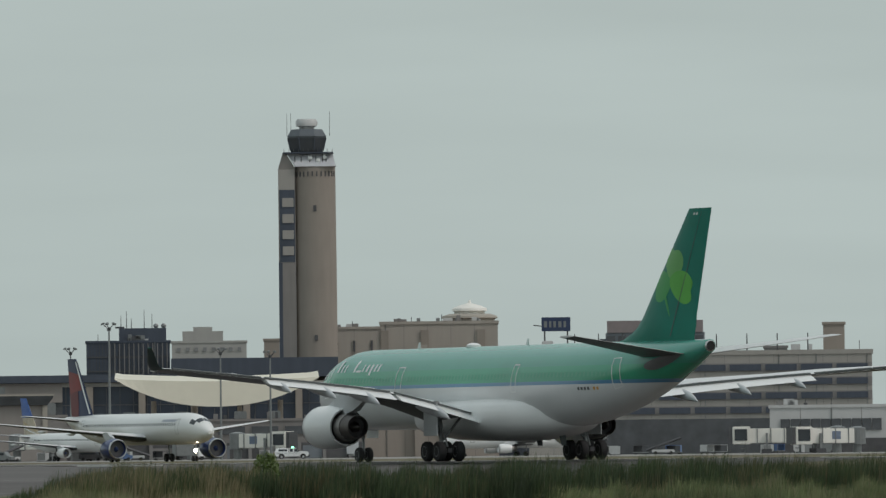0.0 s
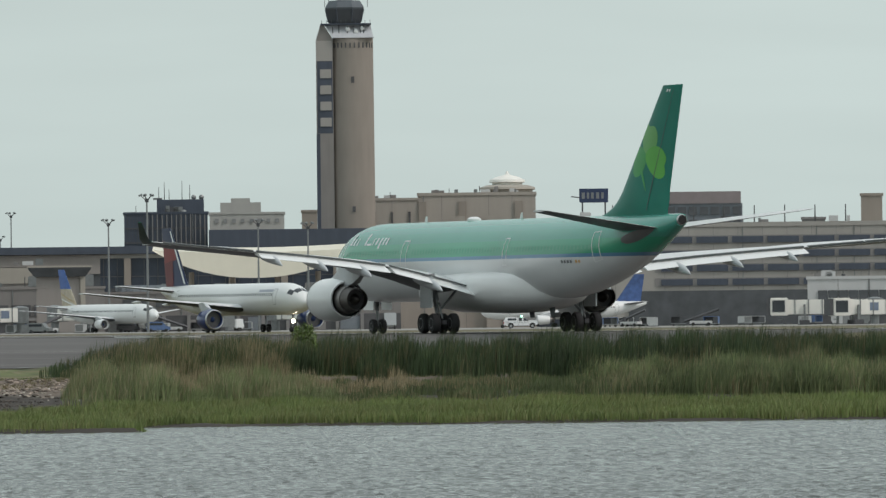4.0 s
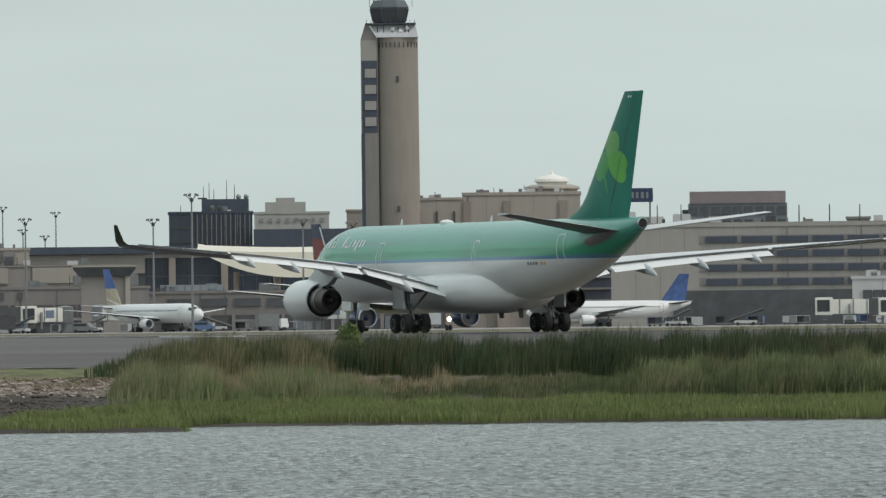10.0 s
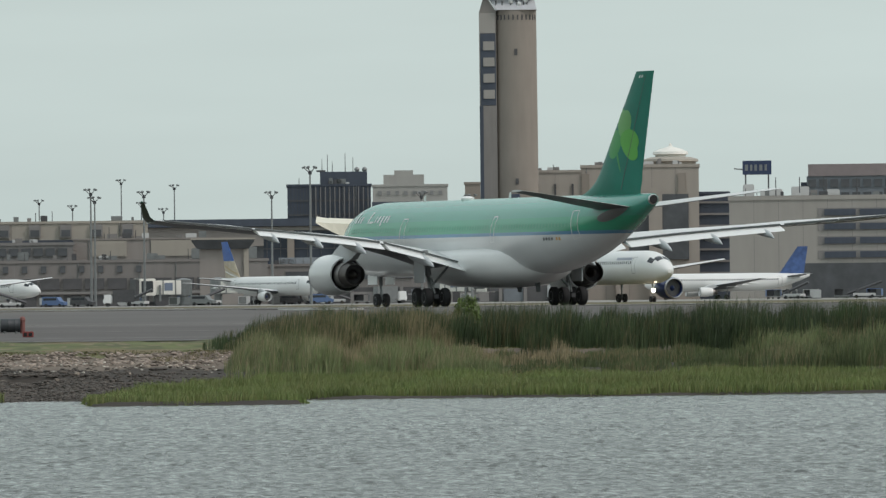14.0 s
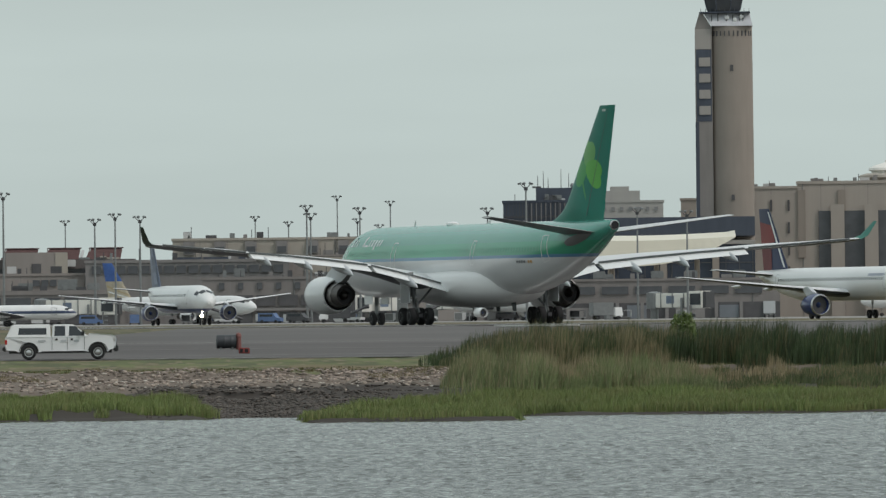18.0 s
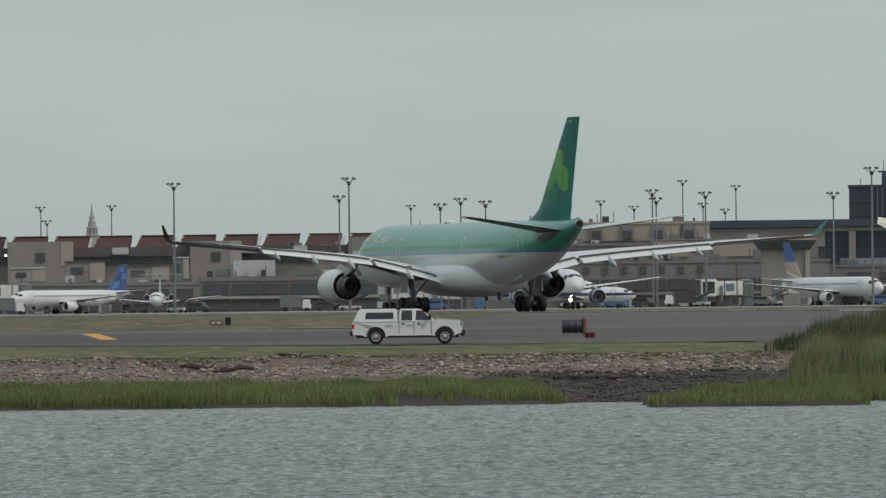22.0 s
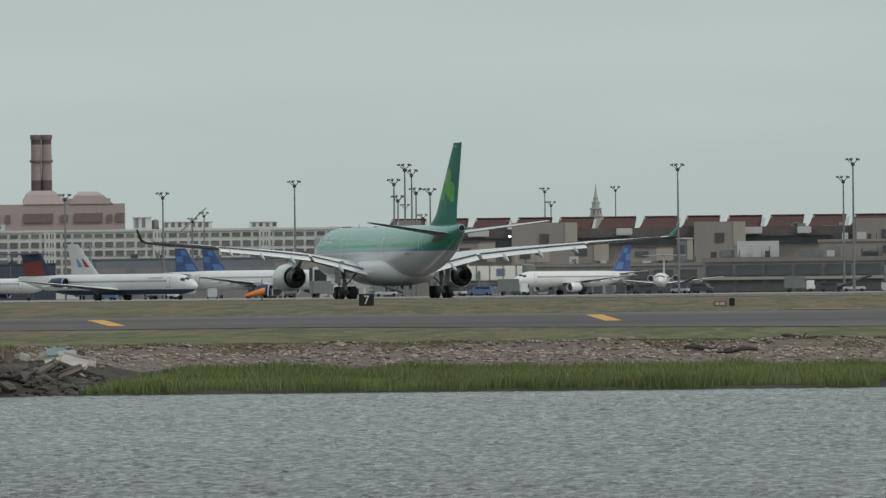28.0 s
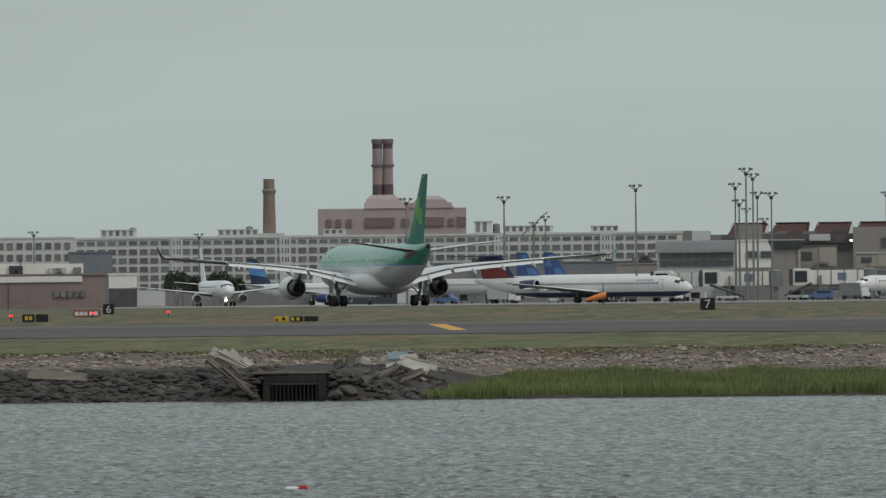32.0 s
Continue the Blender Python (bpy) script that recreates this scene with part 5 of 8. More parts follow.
def window_row(hull, parent, x0, x1, z, pitch, w, h, side, material=DARK_GLASS, skip=()):
    bm = bmesh.new()
    x = x0
    while x > x1:
        if not any(a < x < b for a, b in skip):
            a = hull.angle(x, z)
            da = math.degrees(h / 2 / hull.r)
            a0, a1 = a - da, a + da
            if side < 0:
                a0, a1 = 180 - a1, 180 - a0
            hull.patch(bm, x + w / 2, x - w / 2, a0, a1, 0.012, 1, 1)
        x -= pitch
    bmesh.ops.recalc_face_normals(bm, faces=bm.faces[:])
    return part("window_band", bm, material, parent, "row of small cabin windows", kind="stuff")


def outline(hull, parent, name, x, z0, z1, w, side, material, t=0.07):
    """The painted frame round a door."""
    bm = bmesh.new()
    f = (lambda a: a) if side > 0 else (lambda a: 180 - a)
    a0, a1 = hull.angle(x, z0), hull.angle(x, z1)
    dt = math.degrees(t / hull.r)
    for xa, xb, b0, b1 in ((x + w / 2, x + w / 2 - t, a0, a1), (x - w / 2 + t, x - w / 2, a0, a1), (x + w / 2, x - w / 2, a1 - dt, a1), (x + w / 2, x - w / 2, a0, a0 + dt)):
        hull.patch(bm, xa, xb, f(b0), f(b1), 0.015, 1, 4)
    bmesh.ops.recalc_face_normals(bm, faces=bm.faces[:])
    return part(name, bm, material, parent)


def bars_on(hull, parent, name, x0, x1, z0, z1, side, material, rows, label=""):
    """Bars of the size of a lettering: (start, end) shares of the length."""
    bm = bmesh.new()
    for a, b, lo, hi in rows:
        xa, xb = x0 + (x1 - x0) * a, x0 + (x1 - x0) * b
        aa, ab = hull.angle(xa, z0 + (z1 - z0) * lo), hull.angle(xa, z0 + (z1 - z0) * hi)
        if side < 0:
            aa, ab = 180 - aa, 180 - ab
        hull.patch(bm, xa, xb, aa, ab, 0.016, 2, 3)
    bmesh.ops.recalc_face_normals(bm, faces=bm.faces[:])
    return part(name, bm, material, parent, label)


def plain_jet(name, m, label, L, span, r, zc, paint, fin_paint, engine_paint, eng=None, tail_h=11.8, t_tail=False, wing_x=0.0, sweep=0.5, group="", winglet=0.0, light=False, root=6.6, rear=False, tail_end=None, win=True, belly=None, nose_frac=0.47, wing_z=None, gear_half=None, fan_l=3.6, titles=None, fin_marks=()):
    """A twin jet of the given length, span and hull radius, on its wheels; x runs forward from between the main wheels."""
    ob = thing(name, m, label, "aeroplane", group)
    nose, tail = L * nose_frac, -L * (1 - nose_frac)
    hull = Hull(nose, tail, r, zc, 3.1 * r, L * 0.33, zc + 0.72 * r, 0.16)
    fus = part("fuselage", hull.mesh(28), paint, ob, smooth=True)
    for s in (1, -1):
        if win:
            window_row(hull, fus, nose - 3.4 * r, tail + L * 0.2, zc + 0.28 * r, 0.55, 0.26, 0.36, s)
        for k, (a0, a1, x0, x1) in enumerate(((28, 52, 1.05, 1.55), (52, 88, 0.78, 1.2))):
            bm = bmesh.new()
            hull.patch(bm, nose - x0 * r, nose - x1 * r, a0 if s > 0 else 180 - a0, a1 if s > 0 else 180 - a1, 0.015, 2, 3)
            bmesh.ops.recalc_face_normals(bm, faces=bm.faces[:])
            part("cockpit_window", bm, DARK_GLASS, fus)
        for xx in (nose - 3.0 * r, tail + L * 0.19):
            outline(hull, fus, "door", xx, zc - 0.35 * r, zc + 0.62 * r, 0.9, s, SEAM, 0.05)
    if titles:
        tm, x0, x1, z0, z1 = titles
        for s in (1, -1):
            bars_on(hull, fus, "lettering_bar", x0, x1, z0, z1, s, tm, ((0, 1, 0, 1),))
    wz = zc - 0.55 * r if wing_z is None else wing_z
    b2 = span / 2
    tip = root * 0.24
    for s in (1, -1):
        x_le = wing_x + root * 0.55
        kink = 0.36
        st = [(r * 0.7, x_le, wz, root, 0.13, 2), (b2 * kink, x_le - (b2 * kink - r) * sweep * 1.05, wz + (b2 * kink) * 0.09, root * 0.60, 0.11, 1), (b2, x_le - (b2 - r) * sweep * 1.05, wz + b2 * 0.105, tip, 0.10, 0)]
        wing = part("wing", wing_mesh(st, s), [WING_TOP, WING_UNDER_SHADED], ob, smooth=True)
        if winglet:
            y0, x0, z0, c0 = b2, x_le - (b2 - r) * sweep * 1.05, wz + b2 * 0.105, tip
            part("winglet", wing_mesh([(y0, x0, z0, c0, 0.09, 0), (y0 + 0.25 * winglet, x0 - 0.5 * winglet, z0 + 0.55 * winglet, c0 * 0.7, 0.08, 0), (y0 + 0.38 * winglet, x0 - winglet, z0 + winglet, c0 * 0.4, 0.08, 0)], s), [WHITE_PAINT, WHITE_PAINT], wing, smooth=True)
        for fy in (0.28, 0.45, 0.62):
            yy = b2 * fy
            xx = x_le - (yy - r) * sweep * 1.05 - root * 0.5
            part("flap_fairing", turned(bmesh.new(), [(1.0, 0.03), (0.4, 0.17), (-0.9, 0.18), (-2.0, 0.03)], (xx, s * yy, wz + yy * 0.1 - 0.3), "x", 8), WHITE_PAINT, wing, smooth=True)
        if eng:
            ex, ey, ez, er = eng
            if rear:
                e = nacelle(ob, ex, s * ey, ez, er, fan_l, engine_paint, core=False)
                b3 = boxes((ex - fan_l * 0.5, ex - fan_l * 0.2, min(s * r * 0.7, s * ey), max(s * r * 0.7, s * ey), ez - 0.12, ez + 0.12))
                part("pylon", b3, engine_paint, e)
            else:
                nacelle(ob, ex, s * ey, ez, er, fan_l * 1.25, engine_paint, pylon_to=(ex - fan_l * 0.85, wz + ey * 0.09))
        hz = zc + 0.55 * r
        hx, hy, hc = tail + L * 0.115, L * 0.155, L * 0.10
        if t_tail:
            hz, hx, hc = tail_h - 0.15, tail + L * 0.075, L * 0.085
        part("tailplane", wing_mesh([(0.05, hx + hc * 0.5, hz, hc, 0.1, 0), (hy, hx - hy * 0.42 + hc * 0.2, hz + (0 if t_tail else hy * 0.11), hc * 0.4, 0.09, 0)], s), [WING_TOP, WING_UNDER_SHADED] if not t_tail else [fin_paint, WING_UNDER_SHADED], ob, smooth=True)
    fz = zc + 0.75 * r
    fr = L * 0.155
    fx = tail + L * 0.19
    fin = part("fin", wing_mesh([(0, fx, fz, fr, 0.10, 0), (0, fx - (tail_h - fz) * 0.72, tail_h, fr * 0.40 if not t_tail else fr * 0.72, 0.09, 0)], 1, True), fin_paint, ob, smooth=True)
    tip_c = fr * 0.40 if not t_tail else fr * 0.72
    for k, (mark, corners) in enumerate(fin_marks):
        for s in (1, -1):
            bm = bmesh.new()
            (ua, wa), (ub, wb), (uc, wc), (ud, wd) = corners
            rings = []
            for i in range(5):
                q = i / 4
                ring = []
                for j in range(7):
                    e = j / 6
                    u = (ua * (1 - e) + ub * e) * (1 - q) + (ud * (1 - e) + uc * e) * q
                    w = (wa * (1 - e) + wb * e) * (1 - q) + (wd * (1 - e) + wc * e) * q
                    c = fr + (tip_c - fr) * w
                    v = max(0.02, min(0.98, u))
                    t = (0.10 - 0.01 * w) * c * (1.48 * math.sqrt(v) - 0.63 * v - 1.76 * v * v + 1.42 * v ** 3 - 0.51 * v ** 4) * (1.15 if s > 0 else 0.85) + 0.004 * c
                    ring.append((fx - (tail_h - fz) * 0.72 * w - v * c, s * (t + 0.02 + 0.006 * k), fz + (tail_h - fz) * w))
                rings.append(ring)
            loft(bm, rings, cap=False, closed=False)
            bmesh.ops.recalc_face_normals(bm, faces=bm.faces[:])
            part("fin_mark", bm, mark, fin)
    gh = gear_half or r * 1.9
    for s in (1, -1):
        leg = strut(ob, (0, s * gh, wz), (0, s * gh, 0.55), 0.14)
        for dy in (-0.38, 0.38):
            wheel(leg, 0, s * gh + dy, 0.52, 0.52, 0.36, 14)
    gx = nose - 2.4 * r
    leg = strut(ob, (gx, 0, zc - 0.8 * r), (gx, 0, 0.4), 0.1, "nose_gear_leg")
    for dy in (-0.22, 0.22):
        wheel(leg, gx, dy, 0.36, 0.36, 0.22, 14)
    if light:
        part("taxi_light", turned(bmesh.new(), [(0, 0.02), (0.06, 0.22), (0.0, 0.26), (-0.2, 0.14)], (gx + 0.2, 0, 1.35), "x", 14), LAMP_GLOW, leg, "lit taxi light")
    return ob, hull


# the wide-body that takes off: teal over white, shamrock on the fin
TEAL = mat("teal_over_white_paint", (0.70, 0.72, 0.72), 0.26, var=0.05, size=3, coat=0.4,
           bands=((5.06, (0.10, 0.25, 0.40)), (5.30, (0.036, 0.325, 0.185)), (6.3, (0.055, 0.305, 0.22)), (7.0, (0.065, 0.305, 0.24))))
FIN_GREEN = mat("green_fin_paint", (0.003, 0.162, 0.116), 0.42, var=0.14, size=2.5, ior=1.3)
# darker green for the winglet faces that look down
WINGLET_DARK = mat("dark_green_winglet_face", (0.006, 0.022, 0.020), 0.4, ior=1.3)
PLATE_GREY = mat("dull_metal_plate", (0.14, 0.14, 0.14), 0.5, 0.3, size=0.8)
LEAF_GREEN = mat("leaf_green_paint", (0.10, 0.37, 0.065), 0.42, var=0.12, size=1.2, ior=1.3)
LEAF_PALE = mat("pale_leaf_green_paint", (0.13, 0.35, 0.11), 0.42, var=0.12, size=1.2, ior=1.3)
LEAF_DARK = mat("mid_green_paint", (0.06, 0.29, 0.09), 0.42, var=0.12, size=1.2, ior=1.3)


def wide_body():
    ob = thing("wide_body_airliner", Matrix(), "large teal and white twin-engine airliner with shamrock fin", "aeroplane")
    hull = Hull(31.0, -30.7, 2.82, 5.05, 7.8, 21.0, 7.39, 0.15)
    fus = part("fuselage", hull.mesh(40), TEAL, ob, "teal upper half, blue line, white belly", smooth=True)
    part("tail_pipe", turned(bmesh.new(), [(0.0, 0.40), (-0.22, 0.36), (-0.26, 0.32), (-0.2, 0.29)], (-30.6, 0, 7.39), "x", 18, cap=False), BARE_METAL, fus, smooth=True)
    # near-black disc, not rubber: stands in for shade inside the pipe
    part("tail_pipe_shade", turned(bmesh.new(), [(-0.21, 0.01), (-0.21, 0.30), (-0.24, 0.29), (-0.24, 0.01)], (-30.6, 0, 7.39), "x", 18), RUBBER, fus)
    # belly fairing
    bm = bmesh.new()
    rings = []
    for x, w, d in ((13.5, 0.3, 0.1), (11.5, 2.3, 0.42), (7, 3.15, 0.62), (0, 3.45, 0.66), (-4.0, 3.4, 0.64), (-6.5, 3.1, 0.55), (-9, 2.3, 0.4), (-11.4, 0.3, 0.1)):
        rings.append([(x, w * math.cos(a), 3.05 + (-(1.05 + d) if math.sin(a) < 0 else 1.45) * abs(math.sin(a)) ** (0.75 if math.sin(a) < 0 else 0.55) * (0.6 + 0.4 * w / 3.3)) for a in [2 * math.pi * i / 28 for i in range(28)]])
    loft(bm, rings)
    bmesh.ops.recalc_face_normals(bm, faces=bm.faces[:])
    part("belly_fairing", bm, WHITE_PAINT, ob, smooth=True)
    for s in (1, -1):
        window_row(hull, fus, 24.5, -21.0, 5.72, 0.533, 0.25, 0.34, s, CABIN_TINT, ((12.2, 14.0), (-6.9, -5.0)))
        for x, z0, z1, w in ((25.9, 4.5, 6.55, 1.07), (13.1, 4.5, 6.55, 1.07), (-6.0, 4.6, 6.5, 0.8), (-20.6, 4.75, 6.75, 1.07)):
            d = outline(hull, fus, "door", x, z0, z1, w, s, WHITE_PAINT, 0.085)
        for i, (x, lo, hi, w) in enumerate(((24.3, 6.3, 7.1, 0.34), (23.6, 6.3, 6.8, 0.26), (23.0, 6.3, 6.8, 0.2), (21.4, 6.3, 7.1, 0.3), (20.9, 6.28, 6.42, 0.8), (19.9, 6.3, 6.8, 0.2), (19.3, 6.3, 6.8, 0.34), (18.6, 6.05, 6.8, 0.34), (17.9, 6.3, 6.8, 0.3), (17.3, 6.3, 6.8, 0.3))):
            bars_on(hull, fus, "lettering_bar", x, x - w, lo, hi, s, WHITE_PAINT, ((0, 1, 0, 1),), "white lettering bar" if i == 0 else "")
        for i in range(6):
            bars_on(hull, fus, "registration_bar", -15.6 - i * 0.42 - (0.3 if i > 3 else 0), -15.85 - i * 0.42 - (0.3 if i > 3 else 0), 4.66, 4.86, s, SEAM if i < 4 else LINE_YELLOW, ((0, 1, 0, 1),))
        for a0, a1, x0, x1 in ((26, 52, 2.5, 4.2), (52, 88, 2.0, 3.2)):
            b4 = bmesh.new()
            hull.patch(b4, 31 - x0, 31 - x1, a0 if s > 0 else 180 - a0, a1 if s > 0 else 180 - a1, 0.015, 2, 3)
            bmesh.ops.recalc_face_normals(b4, faces=b4.faces[:])
            part("cockpit_window", b4, DARK_GLASS, fus)
    part("radome", turned(bmesh.new(), [(0, 0.5), (0.14, 0.5), (0.26, 0.3), (0.3, 0.02)], (6.5, 0, 7.84), "z", 16), WHITE_PAINT, fus, smooth=True)
    for x in (16.0, -2.0):
        part("blade_antenna", wing_mesh([(0, x, 7.8, 0.6, 0.1, 0), (0, x - 0.3, 8.3, 0.3, 0.1, 0)], 1, True), WHITE_PAINT, fus)
    for x in (-3.6, -7.4):
        part("drain_mast", wing_mesh([(0, x, 1.75, 0.9, 0.3, 0), (0, x - 0.3, 1.0, 0.7, 0.25, 0)], 1, True), SEAM, fus)

    def le(y):
        return 10.5 - 0.60 * (y - 2.8)

    def wz(y):
        return float(np.interp(y, [1.6, 2.8, 6.0, 9.4, 14.0, 20.0, 29.0], [3.45, 3.5, 4.15, 4.78, 5.2, 5.62, 6.33]))

    for s in (1, -1):
        st = [(1.6, le(1.6), wz(1.6), 11.4, 0.13, 2.5), (2.8, le(2.8), wz(2.8), 10.9, 0.13, 2.5), (6.0, le(6.0), wz(6.0), 9.15, 0.105, 1.8), (9.4, le(9.4), wz(9.4), 7.3, 0.095, 1.0), (14.0, le(14), wz(14), 6.08, 0.09, 0.5), (19.0, le(19), wz(19), 4.75, 0.09, 0), (22.0, le(22), wz(22), 4.0, 0.11, -1.5), (26.0, le(26), wz(26) - 0.08, 3.0, 0.12, -3), (29.0, le(29), wz(29) - 0.05, 2.2, 0.12, -3)]
        wing = part("wing", wing_mesh(st, s), [WING_TOP, WING_UNDER_SHADED], ob, smooth=True)
        part("winglet", wing_mesh([(29.0, le(29), wz(29), 2.2, 0.08, 0), (29.5, le(29.6) - 0.45, wz(29) + 0.3, 1.75, 0.08, 0), (30.1, le(30) - 1.6, wz(29) + 1.4, 0.75, 0.08, 0)], s), [FIN_GREEN, WINGLET_DARK], wing, smooth=True)
        # flaps, run out and drooped; ailerons outboard
        for y0, y1, droop, name in ((3.1, 9.2, 1.0, "flap"), (9.6, 20.4, 1.0, "flap"), (20.7, 24.4, 0.12, "aileron"), (24.5, 28.2, 0.1, "aileron")):
            b5 = bmesh.new()
            rings = []
            for y in np.linspace(y0, y1, 4):
                ch = np.interp(y, [2.8, 9.4, 19, 26, 29], [10.9, 7.3, 4.75, 3.0, 2.2])
                te, z = le(y) - ch, wz(y) - ch * math.sin(radians(np.interp(y, [2.8, 9.4, 19], [2.5, 1, 0])))
                c = float(np.interp(y, [3.0, 9.4, 20.0], [2.6, 2.15, 1.75])) if name == "flap" else ch * 0.18
                fwd = 0.45 if name == "flap" else 0.9
                rings.append(foil(te + c * fwd, s * y, z + (0.07 if name == "flap" else 0.0), c, 0.13, 15.0 * droop))
            loft(b5, rings)
            bmesh.ops.recalc_face_normals(b5, faces=b5.faces[:])
            b5.normal_update()
            # the flap's lower skin gets the colour that carries shade
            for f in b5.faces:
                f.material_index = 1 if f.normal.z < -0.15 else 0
            part(name, b5, [WHITE_PAINT, WING_UNDER_SHADED], wing, smooth=True)
            # solid dark strip that stands in for the shaded gap before the panel
            b6 = bmesh.new()
            rr = []
            for y in np.linspace(y0, y1, 4):
                ch = np.interp(y, [2.8, 9.4, 19, 26, 29], [10.9, 7.3, 4.75, 3.0, 2.2])
                te, z = le(y) - ch, wz(y) - ch * math.sin(radians(np.interp(y, [2.8, 9.4, 19], [2.5, 1, 0])))
                rr.append([(te - 0.05, s * y, z + 0.03), (te + ch * 0.03, s * y, z + 0.05), (te + ch * 0.03, s * y, z + 0.17), (te - 0.05, s * y, z + 0.12)])
            loft(b6, rr)
            bmesh.ops.recalc_face_normals(b6, faces=b6.faces[:])
            part("panel_gap_shade", b6, SEAM, wing)
        for y, k in ((6.3, 1.05), (11.9, 1.05), (15.5, 0.95), (19.2, 0.85)):
            ch = np.interp(y, [2.8, 9.4, 19, 26, 29], [10.9, 7.3, 4.75, 3.0, 2.2])
            te = le(y) - ch
            zt = wz(y) - ch * math.sin(radians(float(np.interp(y, [2.8, 9.4, 19], [2.5, 1, 0]))))
            canoe = []
            for dx, dz, ry, rz in ((3.0, -0.12, 0.03, 0.03), (2.2, -0.22, 0.16, 0.18), (1.0, -0.34, 0.24, 0.32), (-0.2, -0.46, 0.26, 0.36), (-1.2, -0.62, 0.22, 0.30), (-2.0, -0.82, 0.13, 0.17), (-2.5, -0.98, 0.02, 0.03)):
                canoe.append([(te + dx * k, s * y + ry * k * math.cos(c), zt + dz * k + rz * k * math.sin(c)) for c in [2 * math.pi * i / 12 for i in range(12)]])
            b8 = bmesh.new()
            loft(b8, canoe)
            bmesh.ops.recalc_face_normals(b8, faces=b8.faces[:])
            part("flap_track_fairing", b8, GREY_PAINT, wing, smooth=True)
        nacelle(ob, 11.6, s * 9.37, 2.42, 1.52, 7.4, WHITE_PAINT, pylon_to=(5.3, wz(9.4)))
        part("tailplane", wing_mesh([(0.4, -22.2, 6.75, 6.2, 0.065, -0.8), (9.7, -28.3, 8.03, 2.3, 0.06, -0.8)], s), [WING_TOP, WING_UNDER_SHADED], ob, smooth=True)
        # oval rubbing plate where the trimming tailplane meets the hull
        b7 = bmesh.new()
        ovals = []
        for k in (0.04, 0.4, 0.75, 1.0):
            ring = []
            for i in range(24):
                a = 2 * math.pi * i / 24
                ang = -4 + (19 if math.sin(a) < 0 else 13) * k * math.sin(a)
                ring.append(hull.skin(-26.1 + 2.1 * k * math.cos(a), ang if s > 0 else 180 - ang, 0.03))
            ovals.append(ring)
        loft(b7, ovals, cap=False)
        bmesh.ops.recalc_face_normals(b7, faces=b7.faces[:])
        part("tailplane_plate", b7, PLATE_GREY, ob, "bare metal plate at the tailplane root", smooth=True)
        # main gear: a leg, its door, a beam, four wheels
        leg = strut(ob, (0.6, s * 5.6, 4.1), (0, s * 5.34, 0.75), 0.24, "main_gear_leg")
        part("bogie_beam", boxes((-1.15, 1.15, s * 5.34 - 0.16, s * 5.34 + 0.16, 0.6, 0.9)), DARK_STEEL, leg)
        part("side_stay", tube(bmesh.new(), (0.3, s * 3.6, 3.3), (0, s * 5.3, 1.5), 0.09), GREY_METAL, leg)
        part("torque_link", tube(bmesh.new(), (-0.75, s * 5.34, 1.0), (-0.1, s * 5.34, 2.1), 0.07), GREY_METAL, leg)
        part("gear_door", bevelled(0.03, (-0.9, 1.3, s * 6.15 - 0.05, s * 6.15 + 0.05, 1.75, 3.95)), GREY_PAINT, leg)
        for dx in (-0.99, 0.99):
            for dy in (-0.7, 0.7):
                wheel(leg, dx, s * 5.34 + dy, 0.69, 0.69, 0.5)
    # fin with its rudder seam and the shamrock on both sides
    fin = part("fin", wing_mesh([(0, -14.6, 7.5, 13.8, 0.045, 0), (0, -17.6, 7.95, 10.75, 0.062, 0), (0, -19.0, 8.35, 9.5, 0.075, 0), (0, -19.9, 8.75, 8.8, 0.082, 0), (0, -20.75, 9.35, 8.0, 0.085, 0), (0, -27.9, 16.42, 3.3, 0.085, 0)], 1, True), FIN_GREEN, ob, smooth=True)

    def fin_side(u, w, off):
        """A point of the fin's side: u from leading to trailing edge, w from root to tip."""
        z = 9.0 + (16.42 - 9.0) * w
        x0, c = -20.4 + (-27.9 + 20.4) * w, 8.25 + (3.3 - 8.25) * w
        s_ = max(0.02, min(0.98, u))
        t = 0.085 * c * (1.48 * math.sqrt(s_) - 0.63 * s_ - 1.76 * s_ ** 2 + 1.42 * s_ ** 3 - 0.51 * s_ ** 4) * 1.15 + 0.002 * c
        return x0 - u * c, t + off, z

    def lobe(cx, cz, r1, r2, turn, side, material, name, off=0.03):
        bm = bmesh.new()
        mid = []
        n = 26
        rings = []
        for k in (0.02, 0.35, 0.7, 1.0):
            ring = []
            for i in range(n):
                a = 2 * math.pi * i / n
                notch = 1 - 0.22 * math.exp(-((math.atan2(math.sin(a), math.cos(a))) / 0.28) ** 2)
                lx, lz = k * r1 * notch * math.cos(a), k * r2 * math.sin(a) * (1.05 + 0.25 * math.cos(a))
                c, s = math.cos(turn), math.sin(turn)
                x, z = cx + lx * c - lz * s, cz + lx * s + lz * c
                w = (z - 9.0) / 7.42
                x0, ch = -20.4 - 7.5 * w, 8.25 - 4.95 * w
                p = fin_side(max(0.035, min(0.97, (x0 - x) / ch)), w, off)
                ring.append((p[0], (p[1] if side > 0 else -p[1] * 0.74), z))
            rings.append(ring)
        loft(bm, rings, cap=False)
        bmesh.ops.recalc_face_normals(bm, faces=bm.faces[:])
        return part(name, bm, material, fin)

    for s in (1, -1):
        lobe(-24.3, 11.45, 1.35, 0.95, radians(-15), s, LEAF_DARK, "shamrock_leaf", 0.008)
        lobe(-26.0, 12.85, 1.1, 1.25, radians(97), s, LEAF_PALE, "shamrock_leaf", 0.012)
        lobe(-27.0, 11.35, 1.6, 1.0, radians(195), s, LEAF_GREEN, "shamrock_leaf", 0.016)
